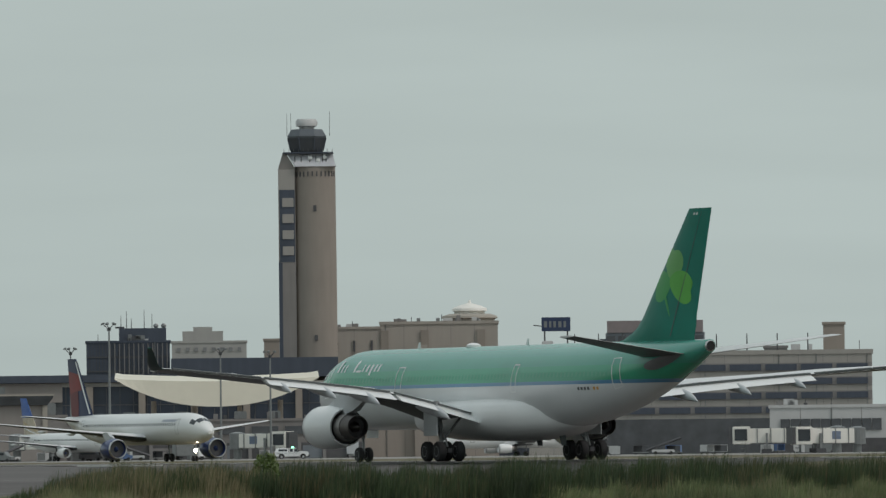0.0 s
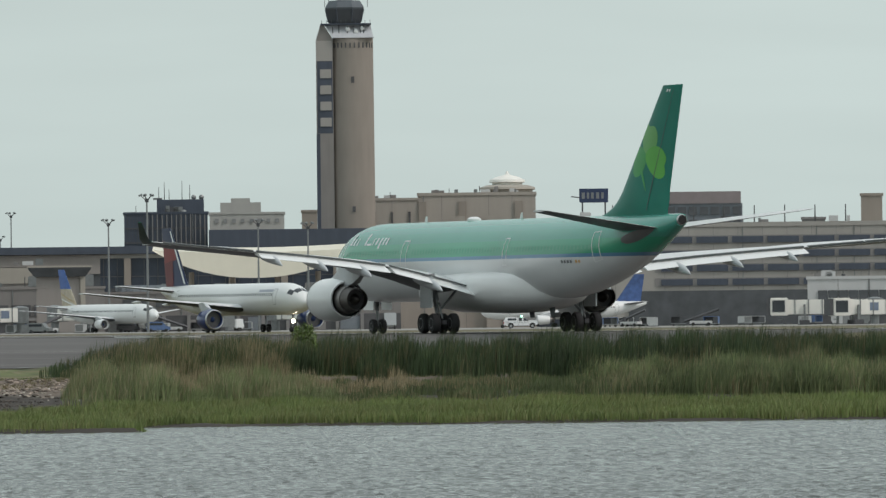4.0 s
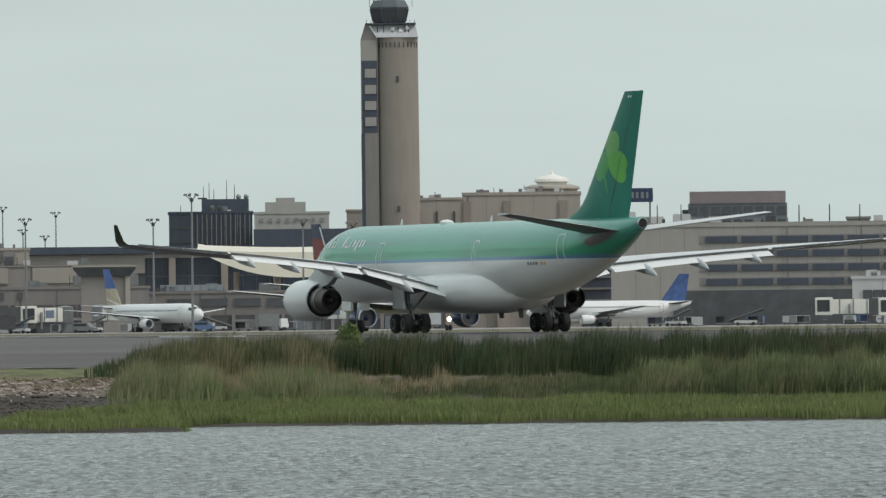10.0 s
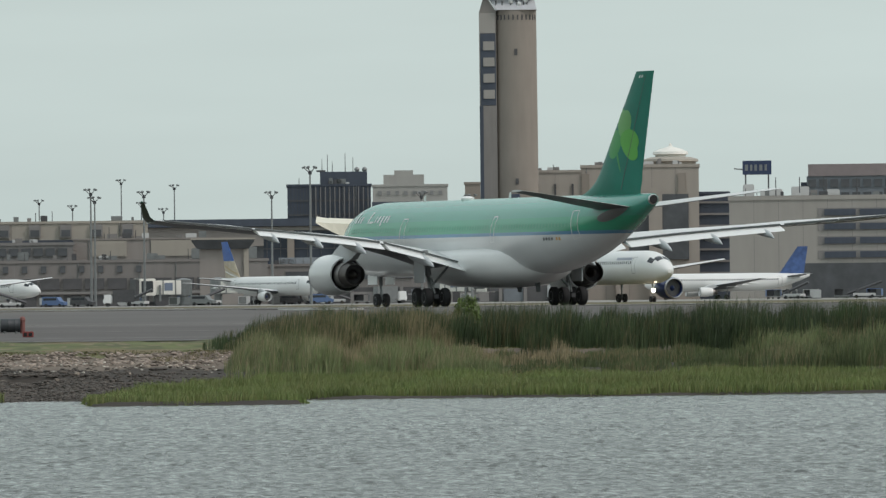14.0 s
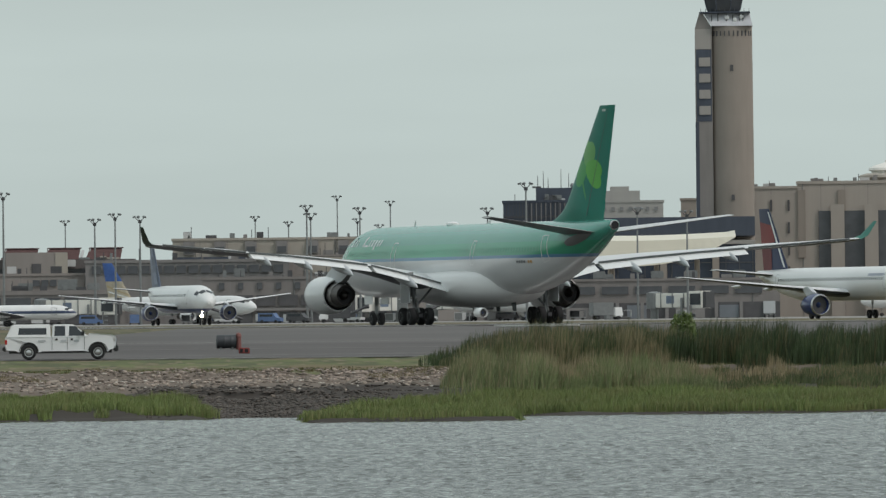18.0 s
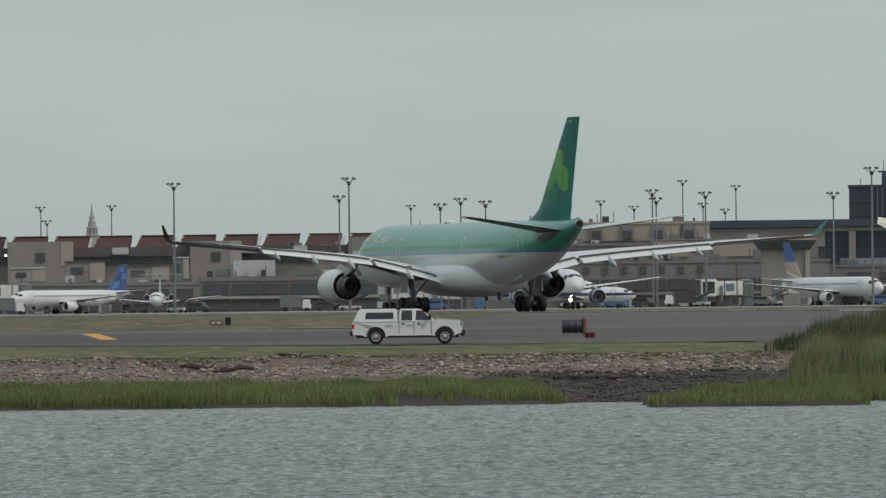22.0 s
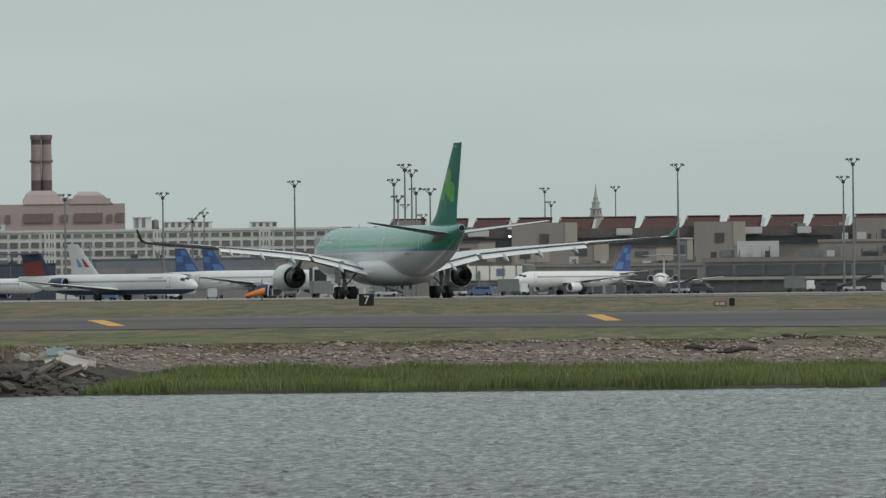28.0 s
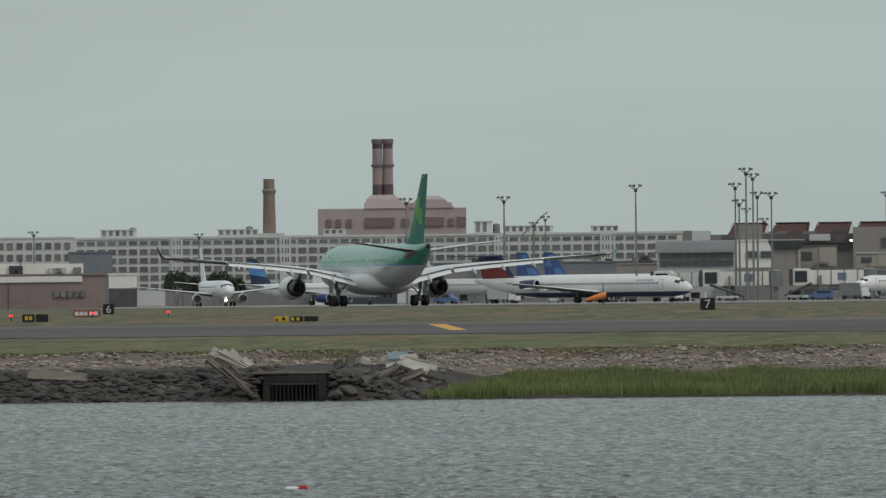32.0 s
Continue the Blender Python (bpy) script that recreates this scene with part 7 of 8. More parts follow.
def leaf_material(name, col, straw, mix, spread=0.38, var=0.25, size=2.5):
    """Green blades of which a share is dry; each blade has its own tone."""
    m = mat(name, col, 0.6, var=var, size=size, rnd=-spread)
    n, l = m.node_tree.nodes, m.node_tree.links
    p = n["Principled BSDF"]
    old = p.inputs["Base Color"].links[0].from_socket
    geo = n.new("ShaderNodeNewGeometry")
    tc = n.new("ShaderNodeTexCoord")
    nz = n.new("ShaderNodeTexNoise")
    nz.inputs["Scale"].default_value = 0.28
    l.new(tc.outputs["Object"], nz.inputs[0])
    ad = n.new("ShaderNodeMath")
    ad.operation = "MULTIPLY_ADD"
    ad.inputs[1].default_value = 0.55
    l.new(geo.outputs["Random Per Island"], ad.inputs[0])
    l.new(nz.outputs[0], ad.inputs[2])
    gt = n.new("ShaderNodeMapRange")
    gt.inputs[1].default_value, gt.inputs[2].default_value = 1 - mix - 0.06, 1 - mix + 0.06
    l.new(ad.outputs[0], gt.inputs[0])
    mx = n.new("ShaderNodeMixRGB")
    l.new(gt.outputs[0], mx.inputs[0])
    l.new(old, mx.inputs[1])
    mx.inputs[2].default_value = (*straw, 1)
    l.new(mx.outputs[0], p.inputs["Base Color"])
    p.inputs["Transmission Weight"].default_value = 0.0
    return m


MARSH = leaf_material("marsh_blade", (0.155, 0.205, 0.060), (0.18, 0.19, 0.07), 0.12, 0.16, 0.35)
REED = leaf_material("reed_blade", (0.036, 0.060, 0.021), (0.11, 0.10, 0.045), 0.05, 0.28, 0.6, 1.3)
REED_MIX = leaf_material("mixed_reed_blade", (0.085, 0.105, 0.038), (0.25, 0.205, 0.115), 0.22, 0.28, 0.6, 1.3)
REED_PALE = leaf_material("pale_reed_blade", (0.165, 0.205, 0.085), (0.27, 0.23, 0.135), 0.07, 0.25, 0.5, 1.0)
SEDGE = leaf_material("sedge_blade", (0.088, 0.118, 0.044), (0.20, 0.17, 0.09), 0.10, 0.25, 0.6, 1.0)
REED_DRY = leaf_material("dry_reed_blade", (0.22, 0.185, 0.10), (0.30, 0.25, 0.15), 0.3)
DEAD = leaf_material("dead_grass_blade", (0.15, 0.145, 0.065), (0.21, 0.17, 0.10), 0.3, 0.2)
TURF = leaf_material("turf_blade", (0.098, 0.110, 0.038), (0.140, 0.116, 0.055), 0.2, 0.10, 0.4)
r5 = np.random.default_rng(7)


def heights(l, s):
    return np.array([ground_z(a, b) for a, b in zip(l, s)])


# salt marsh on both sides of the creek, and on the spit
l = r5.uniform(-36, 72, 230000)
edge = np.array([shore_wave(x) for x in l])
q = r5.uniform(0, 1, len(l))
wob = np.array([2.2 * noise.noise((x * 0.11, 7.7, 0)) for x in l])
spit = (l > 11.2) & (l < 20.8)
s = 430.5 + edge + 21.5 * q + np.where(l > 20, 0.0, wob) * q
s = np.where(spit & (r5.uniform(0, 1, len(l)) < 0.5), 412.6 + 20 * q, s)
creek = np.clip((s - 428) / 24, 0, 1)
keep = ((l < 8.0 - 1.2 * creek + 0.5 * np.sin(s * 0.9)) | (l > 11.6 + 7.5 * creek + 0.6 * np.sin(s * 0.8))) & (l > -35.5 + (s - 430) * 0.12 + 0.8 * np.sin(s))
back = np.where(l < 9, 452.5 + 0.8 * np.sin(l * 0.6), np.where(l < 20, 449 + 0.7 * np.sin(l), np.where(l > 22, 451, 456) + 1.2 * np.sin(l * 0.5)))
keep &= (s < back) & ~((l > -0.4) & (l < 4.4) & (s < 432.9) & (np.sin(l * 5.1) + np.sin(l * 2.3 + 1) < 1.0 - 0.25 * (s - 430)))
gap = np.array([noise.noise((a * 0.22, b * 0.12, 4.0)) for a, b in zip(l, s)])
bite = np.clip(1 - np.abs(l - 5.2) / 3.2, 0, 1) * 2.6 + np.clip(1 - np.abs(l - 25) / 4.5, 0, 1) * 1.3
keep &= spit | ~(s < 430.6 + edge + bite + 0.9 * np.clip(gap, 0, 1) / 0.4)
l, s = l[keep], s[keep]
lump = np.array([noise.noise((a * 0.3, b * 0.2, 6.0)) for a, b in zip(l, s)])
h = r5.uniform(0.32, 0.58, len(l)) * (1 + 0.6 * lump) * np.where(s < 430, 0.7, 1.0) * np.where((l > -0.9) & (l < 5.2), 0.72, 1.0)
foliage("marsh_grass", "bright green salt marsh grass along the water", l, s, heights(l, s), h, 0.034, 0.24, MARSH, "grass", 1)


def clumps(n, l0, l1, s0, s1, r0, r1, tall, per, seed):
    """Blades gathered in rounded clumps; tall gives a clump's height from its place along the shore."""
    rr = np.random.default_rng(seed)
    cl, cs = rr.uniform(l0, l1, n), rr.uniform(s0, s1, n)
    ch, cr = np.array([tall(x) for x in cl]) * rr.uniform(0.72, 1.12, n), rr.uniform(r0, r1, n)
    k = np.repeat(np.arange(n), per)
    a, q = rr.uniform(0, 2 * np.pi, len(k)), np.sqrt(rr.uniform(0, 1, len(k)))
    h = ch[k] * (1 - 0.55 * q ** 2.2) * rr.uniform(0.8, 1.06, len(k))
    return cl[k] + cr[k] * q * np.cos(a), cs[k] + 1.5 * cr[k] * q * np.sin(a), np.maximum(h, 0.2)


def back_height(x):
    return (2.2 + 0.25 * noise.noise((x * 0.35, 1.7, 0))) * min(1.0, max(0.14, (x - 19.2) / 4.6)) ** 0.75


def front_height(x):
    return float(np.interp(x, [18.8, 19.6, 21, 24, 24.9, 25.7, 26.3, 28, 30, 31, 32.5, 34, 35.5, 40, 43.5, 46, 52, 58, 76], [0.3, 1.25, 1.75, 1.7, 0.85, 0.75, 1.35, 1.45, 1.25, 0.8, 0.55, 0.5, 0.62, 0.65, 0.85, 1.4, 1.65, 1.7, 1.6]))


# the reed bed: tall dark green behind, paler and drier clumps in front
l, s, h = clumps(360, 20.2, 76, 469, 499, 0.7, 1.6, back_height, 230, 41)
foliage("tall_reeds", "tall dense dark green reeds at the shore", l, s, heights(l, s), h, 0.038, 0.07, REED, "reeds", 2)
l, s, h = clumps(120, 20.6, 31, 467, 484, 0.6, 1.3, lambda x: back_height(x) * 0.98, 200, 42)
foliage("mixed_reeds", "green and straw reeds with pale seed heads", l, s, heights(l, s), h, 0.034, 0.08, REED_MIX, "reeds", 5)
l, s, h = clumps(130, 19.9, 31.8, 452.5, 468, 0.5, 1.2, front_height, 170, 43)
foliage("pale_reeds", "pale green reed clumps before the tall ones", l, s, heights(l, s), h, 0.032, 0.13, REED_PALE, "reeds", 3)
l, s, h = clumps(120, 45.0, 62, 455, 470, 0.5, 1.3, front_height, 170, 46)
foliage("pale_reeds", "pale green reed clumps rising before the tall ones", l, s, heights(l, s), h, 0.032, 0.13, REED_PALE, "reeds", 10)
l, s, h = clumps(330, 32.5, 76, 453.5, 468, 0.5, 1.3, front_height, 170, 45)
foliage("low_sedge", "low grey-green sedge before the tall reeds", l, s, heights(l, s), h, 0.032, 0.14, SEDGE, "sedge", 9)
l, s, h = clumps(46, 22, 36, 457, 471, 0.4, 0.9, lambda x: 0.85 * front_height(x) + 0.4, 90, 44)
foliage("dry_reeds", "straw-coloured dry reeds among the green", l, s, heights(l, s), h, 0.03, 0.09, REED_DRY, "reeds", 6)

# short turf of the verge, and ranker tufts along its lip
l = r5.uniform(-64, 40, 42000)
s = 469.6 + 9.0 * r5.uniform(0, 1, len(l)) ** 1.5
bend = np.array([1.6 * noise.noise((x * 0.16, 5.5, 0)) + 0.7 * noise.noise((x * 0.5, 1.5, 0)) for x in l])
tuft = np.array([noise.noise((a * 0.18, b * 0.12, 8.0)) for a, b in zip(l, s)])
keep = (s > 469.9 + bend)
l, s, tuft, bend = l[keep], s[keep], tuft[keep], bend[keep]
h = 0.012 + 0.035 * np.clip(tuft + 0.25, 0, 1) * r5.uniform(0.5, 1.2, len(l)) + np.where(s < 472.5 + bend, 0.08 * r5.uniform(0, 1, len(l)), 0)
foliage("verge_turf", "short yellow-green turf between taxiway and shore", l, s, heights(l, s), h, 0.06, 0.9, TURF, "grass", 4)

l = r5.uniform(-64, 22, 60000)
s = r5.uniform(466, 471.5, len(l))
patch = np.array([noise.noise((a * 0.24, b * 0.3, 12.0)) for a, b in zip(l, s)])
keep = patch > 0.46 - 0.06 * (s - 466)
l, s = l[keep], s[keep]
foliage("dead_grass", "brown dead grass and weeds along the worn lip", l, s, heights(l, s), r5.uniform(0.05, 0.16, len(l)), 0.035, 0.5, DEAD, "grass", 8)


def bush(m, r, h, seed, label, leaf=None, grow=1.0):
    """A small leafy bush: stems and many leaves."""
    ob = thing("bush", m, label, "bush")
    rg = random.Random(seed)
    bm = bmesh.new()
    for i in range(7):
        a = rg.uniform(0, 6.28)
        tube(bm, (0.1 * math.cos(a), 0.1 * math.sin(a), 0), (r * 0.6 * math.cos(a), r * 0.6 * math.sin(a), h * rg.uniform(0.6, 0.9)), 0.03, 0.01, 5)
    part("stem", bm, BARK, ob)
    bm = bmesh.new()
    for i in range(1500):
        a, e, k = rg.uniform(0, 6.28), rg.uniform(-0.2, 1.0), rg.uniform(0.45, 1) ** 0.6
        p = Vector((r * k * math.cos(a) * math.sqrt(max(0, 1 - e * e * 0.8)), r * k * math.sin(a), h * (0.55 + 0.45 * e * k) + 0.1 * math.sin(3 * a)))
        q = Euler((rg.uniform(0, 3), rg.uniform(0, 3), rg.uniform(0, 3))).to_matrix()
        s_ = rg.uniform(0.05, 0.10) * grow
        bm.faces.new([bm.verts.new(p + q @ Vector(c)) for c in ((-s_, 0, 0), (0, -s_ * 0.5, 0), (s_, 0, 0), (0, s_ * 0.5, 0))])
    part("crown", bm, leaf or LEAF, ob, kind="stuff")
    return ob


BARK = mat("bark", (0.09, 0.065, 0.045), 0.9, size=0.2)
LEAF = mat("bush_leaf", (0.115, 0.165, 0.045), 0.55, var=0.2, size=0.5, rnd=-0.35)



def on_shore(l, s, z=None, turn=0.0):
    return SHORE @ pose(l, s, ground_z(l, s) if z is None else z, 0, 0, turn)


bush(on_shore(31.7, 476), 0.72, 2.6, 3, "light green leafy bush rising from the reeds")
DARK_LEAF = mat("dark_tree_leaf", (0.045, 0.062, 0.035), 0.6, var=0.25, size=1.5, rnd=-0.4)
for b, d, r, h in ((-175.3, 2460, 3.4, 9.2), (-173.6, 2470, 3.0, 8.0), (-170.9, 2450, 3.2, 9.0), (-169.2, 2480, 2.6, 7.4)):
    bush(facing(b, d), r, h, int(-b * 10), "dark green tree behind the parked jets", DARK_LEAF, 4.5)


# ---------------------------------------------------------------- stones of the bank
STONE = mat("bank_stone", (0.28, 0.24, 0.20), 0.9, var=0.2, size=0.25, bump=0.3, rnd=0.45)
STONE_REST = mat("bank_shingle", (0.27, 0.225, 0.19), 0.9, var=0.2, size=0.3, rnd=-0.5)
WET_STONE = mat("wet_dark_stone", (0.06, 0.052, 0.045), 0.6, var=0.3, size=0.3, bump=0.3, rnd=0.4)
WET_REST = mat("wet_dark_rubble", (0.075, 0.064, 0.055), 0.75, var=0.3, size=0.3, rnd=-0.4)


def stone_bm(rg, flat_=0.6):
    bm = bmesh.new()
    for i in range(22):
        v = Vector((rg.gauss(0, 1), rg.gauss(0, 1), rg.gauss(0, 1))).normalized() * rg.uniform(0.86, 1.0)
        bm.verts.new((v.x, v.y * 0.8, v.z * flat_))
    out = bmesh.ops.convex_hull(bm, input=bm.verts[:])
    bmesh.ops.delete(bm, geom=[g for g in out["geom_interior"] if isinstance(g, bmesh.types.BMVert)], context="VERTS")
    return bm


rg = random.Random(21)
STONES = []
for i in range(7):
    me = bpy.data.meshes.new("stone")
    b_ = stone_bm(rg)
    b_.to_mesh(me)
    b_.free()
    me.materials.append(STONE if i < 5 else WET_STONE)
    STONES.append(me)


def lay_stone(l, s, r, k):
    ob = new("stone", STONES[k])
    ob.parent = GROUND
    z = ground_z(l, s)
    ob.matrix_basis = Matrix.Translation((l, s, z + r * 0.2)) @ pose(0, 0, 0, rg.uniform(-20, 20), rg.uniform(-20, 20), rg.uniform(0, 360)) @ Matrix.Diagonal((r * rg.uniform(0.8, 1.5), r, r * rg.uniform(0.7, 1.1), 1))
    return ob


for i in range(175):
    lay_stone(rg.uniform(-58, 19), rg.triangular(453, 471, 467), rg.uniform(0.10, 0.27), rg.randrange(5))
for l_, s_, r_ in ((6.8, 468.6, 0.3), (7.6, 467.4, 0.22), (5.6, 469.2, 0.2), (-12.4, 469.8, 0.26), (-26.5, 469.2, 0.28)):
    lay_stone(l_, s_, r_, 1)
for i in range(120):
    lay_stone(rg.choice((rg.uniform(-60, -44.6), rg.uniform(-40.4, -36))), rg.uniform(431, 441), rg.uniform(0.2, 0.5), 5 + rg.randrange(2)) if rg.random() < 0.93 else lay_stone(rg.uniform(-58, -36), rg.uniform(440, 452), rg.uniform(0.2, 0.4), 2)


def rubble(name, label, count, region, sizes, material, seed):
    r_ = random.Random(seed)
    protos = []
    for i in range(6):
        b_ = stone_bm(r_)
        b_.verts.ensure_lookup_table()
        b_.verts.index_update()
        protos.append((np.array([v.co[:] for v in b_.verts]), np.array([[v.index for v in f.verts] for f in b_.faces if len(f.verts) == 3])))
        b_.free()
    vs, fs, off = [], [], 0
    for i in range(count):
        l_, s_ = region(r_)
        r = r_.uniform(*sizes)
        co, fa = protos[i % 6]
        a = r_.uniform(0, 6.28)
        c, d = math.cos(a), math.sin(a)
        z = ground_z(l_, s_)
        x = co * np.array([r * r_.uniform(0.8, 1.5), r, r * r_.uniform(0.5, 1)])
        vs.append(np.stack([l_ + x[:, 0] * c - x[:, 1] * d, s_ + x[:, 0] * d + x[:, 1] * c, z + r * 0.1 + x[:, 2]], 1))
        fs.append(fa + off)
        off += len(co)
    me = bpy.data.meshes.new(name)
    me.from_pydata(np.concatenate(vs).tolist(), [], np.concatenate(fs).tolist())
    me.materials.append(material)
    me.polygons.foreach_set("use_smooth", [True] * len(me.polygons))
    ob = new(name, me)
    ob.matrix_basis = SHORE
    return tagged(ob, label, "stones", kind="stuff")


DARK_REST = mat("dark_slimed_rubble", (0.05, 0.043, 0.038), 0.75, var=0.35, size=0.3, rnd=-0.45)
PALE_REST = mat("pale_flecked_stone", (0.46, 0.43, 0.38), 0.9, var=0.15, size=0.2, rnd=-0.35)
rubble("shingle", "brown-grey shingle and small stones on the bank", 9500, lambda r: (lambda a: (a, r.triangular(451 if a < 4 else 462.5, 472.3, 469.5)))(r.uniform(-62, 22)), (0.05, 0.17), STONE_REST, 31)
rubble("pale_stones", "scattered pale stones and shells on the bank", 1100, lambda r: (r.uniform(-62, 21), r.triangular(455, 471.5, 468)), (0.04, 0.13), PALE_REST, 32)
rubble("wet_rubble", "dark wet rubble in the creek mouth", 5200, lambda r: (r.uniform(4, 12) + r.uniform(0, 8) * (1 if r.random() < 0.5 else 0.2), r.triangular(431, 463.5, 456)), (0.05, 0.17), WET_REST, 33)
rubble("wet_rubble", "dark wet rubble round the outfall", 2100, lambda r: (r.choice((r.uniform(-64, -43.3), r.uniform(-62, -43.3), r.uniform(-40.3, -34.8))), r.uniform(430, 445)), (0.1, 0.34), DARK_REST, 34)


# ---------------------------------------------------------------- outfall and flotsam
PALE_SLAB = mat("pale_broken_slab", (0.43, 0.41, 0.365), 0.85, var=0.15, size=0.5, bump=0.2)
BROWN_SLAB = mat("brown_broken_slab", (0.17, 0.145, 0.118), 0.9, var=0.2, size=0.5, bump=0.2)
OLD_CONCRETE = mat("stained_old_concrete", (0.046, 0.04, 0.035), 0.9, var=0.4, size=0.5, bump=0.3)
DRIFT = mat("driftwood", (0.055, 0.047, 0.04), 0.9, var=0.25, size=0.4)
GREY_SHEET = mat("grey_blue_sheet", (0.22, 0.29, 0.31), 0.6, size=0.4)


def outfall():
    ob = thing("storm_drain_outfall", SHORE @ pose(-41.75, 432.6, -3.9), "old concrete storm drain outfall with iron grate", "drain")
    wall = bevelled(0.04, (-1.5, -1.15, 0.2, 0.6, -0.6, 1.22), (1.0, 1.4, 0.2, 0.6, -0.6, 1.22), (-1.15, 1.0, 0.2, 0.6, 0.86, 1.22))
    part("headwall", wall, OLD_CONCRETE, ob)
    part("cap", bevelled(0.03, (-2.0, -0.35, 0.12, 3.0, 1.225, 1.33), (-0.3, 1.55, 0.18, 3.0, 1.225, 1.30)), BROWN_SLAB, ob)
    part("side_wall", boxes((-1.5, -1.2, 0.61, 8, -0.6, 1.2)), OLD_CONCRETE, ob)
    part("side_wall", boxes((1.1, 1.4, 0.61, 8, -0.6, 1.2)), OLD_CONCRETE, ob)
    part("tunnel_end", boxes((-1.2, 1.1, 6, 6.3, -0.6, 1.2)), VOID_SHADE, ob)
    for i in range(12):
        x = -1.05 + i * 0.18
        part("grate_bar", tube(bmesh.new(), (x, 0.2, -0.4), (x, 0.2, 0.95), 0.04, n=6), RUBBER, ob)
    part("grate_rail", boxes((-1.15, 1.0, 0.17, 0.25, 0.75, 0.85)), DARK_STEEL, ob)
    return ob


outfall()


def slab(l, s, z, size, rot, material, label, name="broken_slab"):
    a, b, c = size
    ob = thing(name, SHORE @ Matrix.Translation((l, s, z)) @ pose(0, 0, 0, *rot), label, "slab", "broken slabs")
    bm = bevelled(min(a, b, c) * 0.18, (-a / 2, a / 2, -b / 2, b / 2, -c / 2, c / 2))
    rr = random.Random(int(l * 100))
    for v in bm.verts:
        v.co += Vector((rr.uniform(-1, 1), rr.uniform(-1, 1), rr.uniform(-1, 1))) * 0.06 * max(a, b)
    part("slab", bm, material, ob)
    return ob


for l_, s_, z_, size, rot, mt in ((-46.2, 446, -2.12, (1.6, 0.30, 0.07), (50, 27, 0), PALE_SLAB), (-46.35, 446.4, -1.98, (1.3, 0.22, 0.06), (55, 34, 0), PALE_SLAB), (-46.0, 445.8, -2.0, (1.0, 0.34, 0.07), (50, 43, 0), PALE_SLAB),
                                  (-45.6, 445.6, -2.08, (1.1, 0.32, 0.07), (58, 45, 0), PALE_SLAB), (-45.15, 445.4, -2.24, (0.65, 0.3, 0.07), (50, 38, 0), PALE_SLAB), (-45.4, 443, -2.5, (2.3, 0.22, 0.08), (45, 24, 0), BROWN_SLAB), (-44.4, 437, -3.0, (1.9, 0.2, 0.1), (30, 42, 0), BROWN_SLAB),
                                  (-45.3, 443.5, -2.33, (2.5, 0.2, 0.06), (45, 30, 0), PALE_SLAB), (-44.7, 432.2, -2.68, (2.3, 0.18, 0.06), (40, 36, 0), BROWN_SLAB), (-44.2, 431.6, -3.0, (2.0, 0.16, 0.06), (35, 42, 0), BROWN_SLAB),
                                  (-40.5, 441, -2.45, (0.42, 0.4, 0.8), (8, -8, 0), BROWN_SLAB), (-40.1, 441.5, -2.3, (0.4, 0.3, 0.8), (0, 12, 10), BROWN_SLAB), (-39.5, 443, -2.2, (0.5, 0.4, 0.4), (0, 20, 0), PALE_SLAB),
                                  (-37.8, 442, -2.42, (1.2, 0.6, 0.10), (40, -12, 8), PALE_SLAB), (-37.1, 441.8, -2.40, (1.3, 0.75, 0.10), (38, 10, -14), PALE_SLAB), (-36.6, 442, -2.46, (0.9, 0.45, 0.08), (42, 4, 10), PALE_SLAB), (-37.5, 443, -2.1, (0.8, 0.5, 0.10), (40, -8, 0), PALE_SLAB), (-38.2, 445, -1.98, (0.95, 0.5, 0.10), (45, -10, 0), GREY_SHEET), (-37.6, 447, -2.05, (1.0, 0.6, 0.08), (20, 14, 0), DRIFT),
                                  (-38.2, 437, -2.75, (1.5, 0.6, 0.15), (25, -28, 0), BROWN_SLAB), (-37.0, 437, -2.9, (1.4, 0.5, 0.15), (25, -20, 5), BROWN_SLAB), (-53.2, 439, -2.78, (2.6, 0.9, 0.25), (25, 2, 0), BROWN_SLAB)):
    slab(l_, s_, z_, size, rot, mt, {"pale_broken_slab": "pale broken concrete slab tipped on the bank", "brown_broken_slab": "brown broken concrete slab on the muddy bank", "driftwood": "dark weathered board on the stones", "grey_blue_sheet": "crumpled grey sheet on the stones"}[mt.name])


def log(l, s, n, r, turn, material, label, bent=0.0):
    """A worn log or plank: uneven thickness, a slight bend, a broken end and a stub."""
    ob = thing("driftwood_log", on_shore(l, s, ground_z(l, s) + r * 0.8, turn), label, "driftwood", "driftwood")
    rr = random.Random(int(abs(l) * 37 + s))
    rings = []
    for k in range(10):
        q = k / 9
        rad = r * (0.55 + 0.5 * math.sin(math.pi * (0.15 + 0.7 * q))) * rr.uniform(0.85, 1.12)
        cy, cz = bent * n * 0.1 * math.sin(4 * q), bent * n * 0.05 * math.sin(5 * q + 1)
        rings.append([(-n / 2 + n * q + rr.uniform(-0.02, 0.02) * n, cy + rad * math.cos(c), cz + rad * math.sin(c)) for c in [2 * math.pi * i / 9 for i in range(9)]])
    bm = bmesh.new()
    loft(bm, rings)
    bmesh.ops.recalc_face_normals(bm, faces=bm.faces[:])
    part("trunk", bm, material, ob, smooth=True)
    if bent:
        part("stub", tube(bmesh.new(), (n * 0.12, 0, 0), (n * 0.22, r * 0.4, r * 2.0), r * 0.4, r * 0.22, 7), material, ob)


log(-4.3, 470.4, 1.7, 0.10, 4, DRIFT, "dark driftwood log on the stones", 1.0)
log(-8.6, 466, 2.3, 0.12, -3, DRIFT, "dark driftwood log on the stones", 1.0)
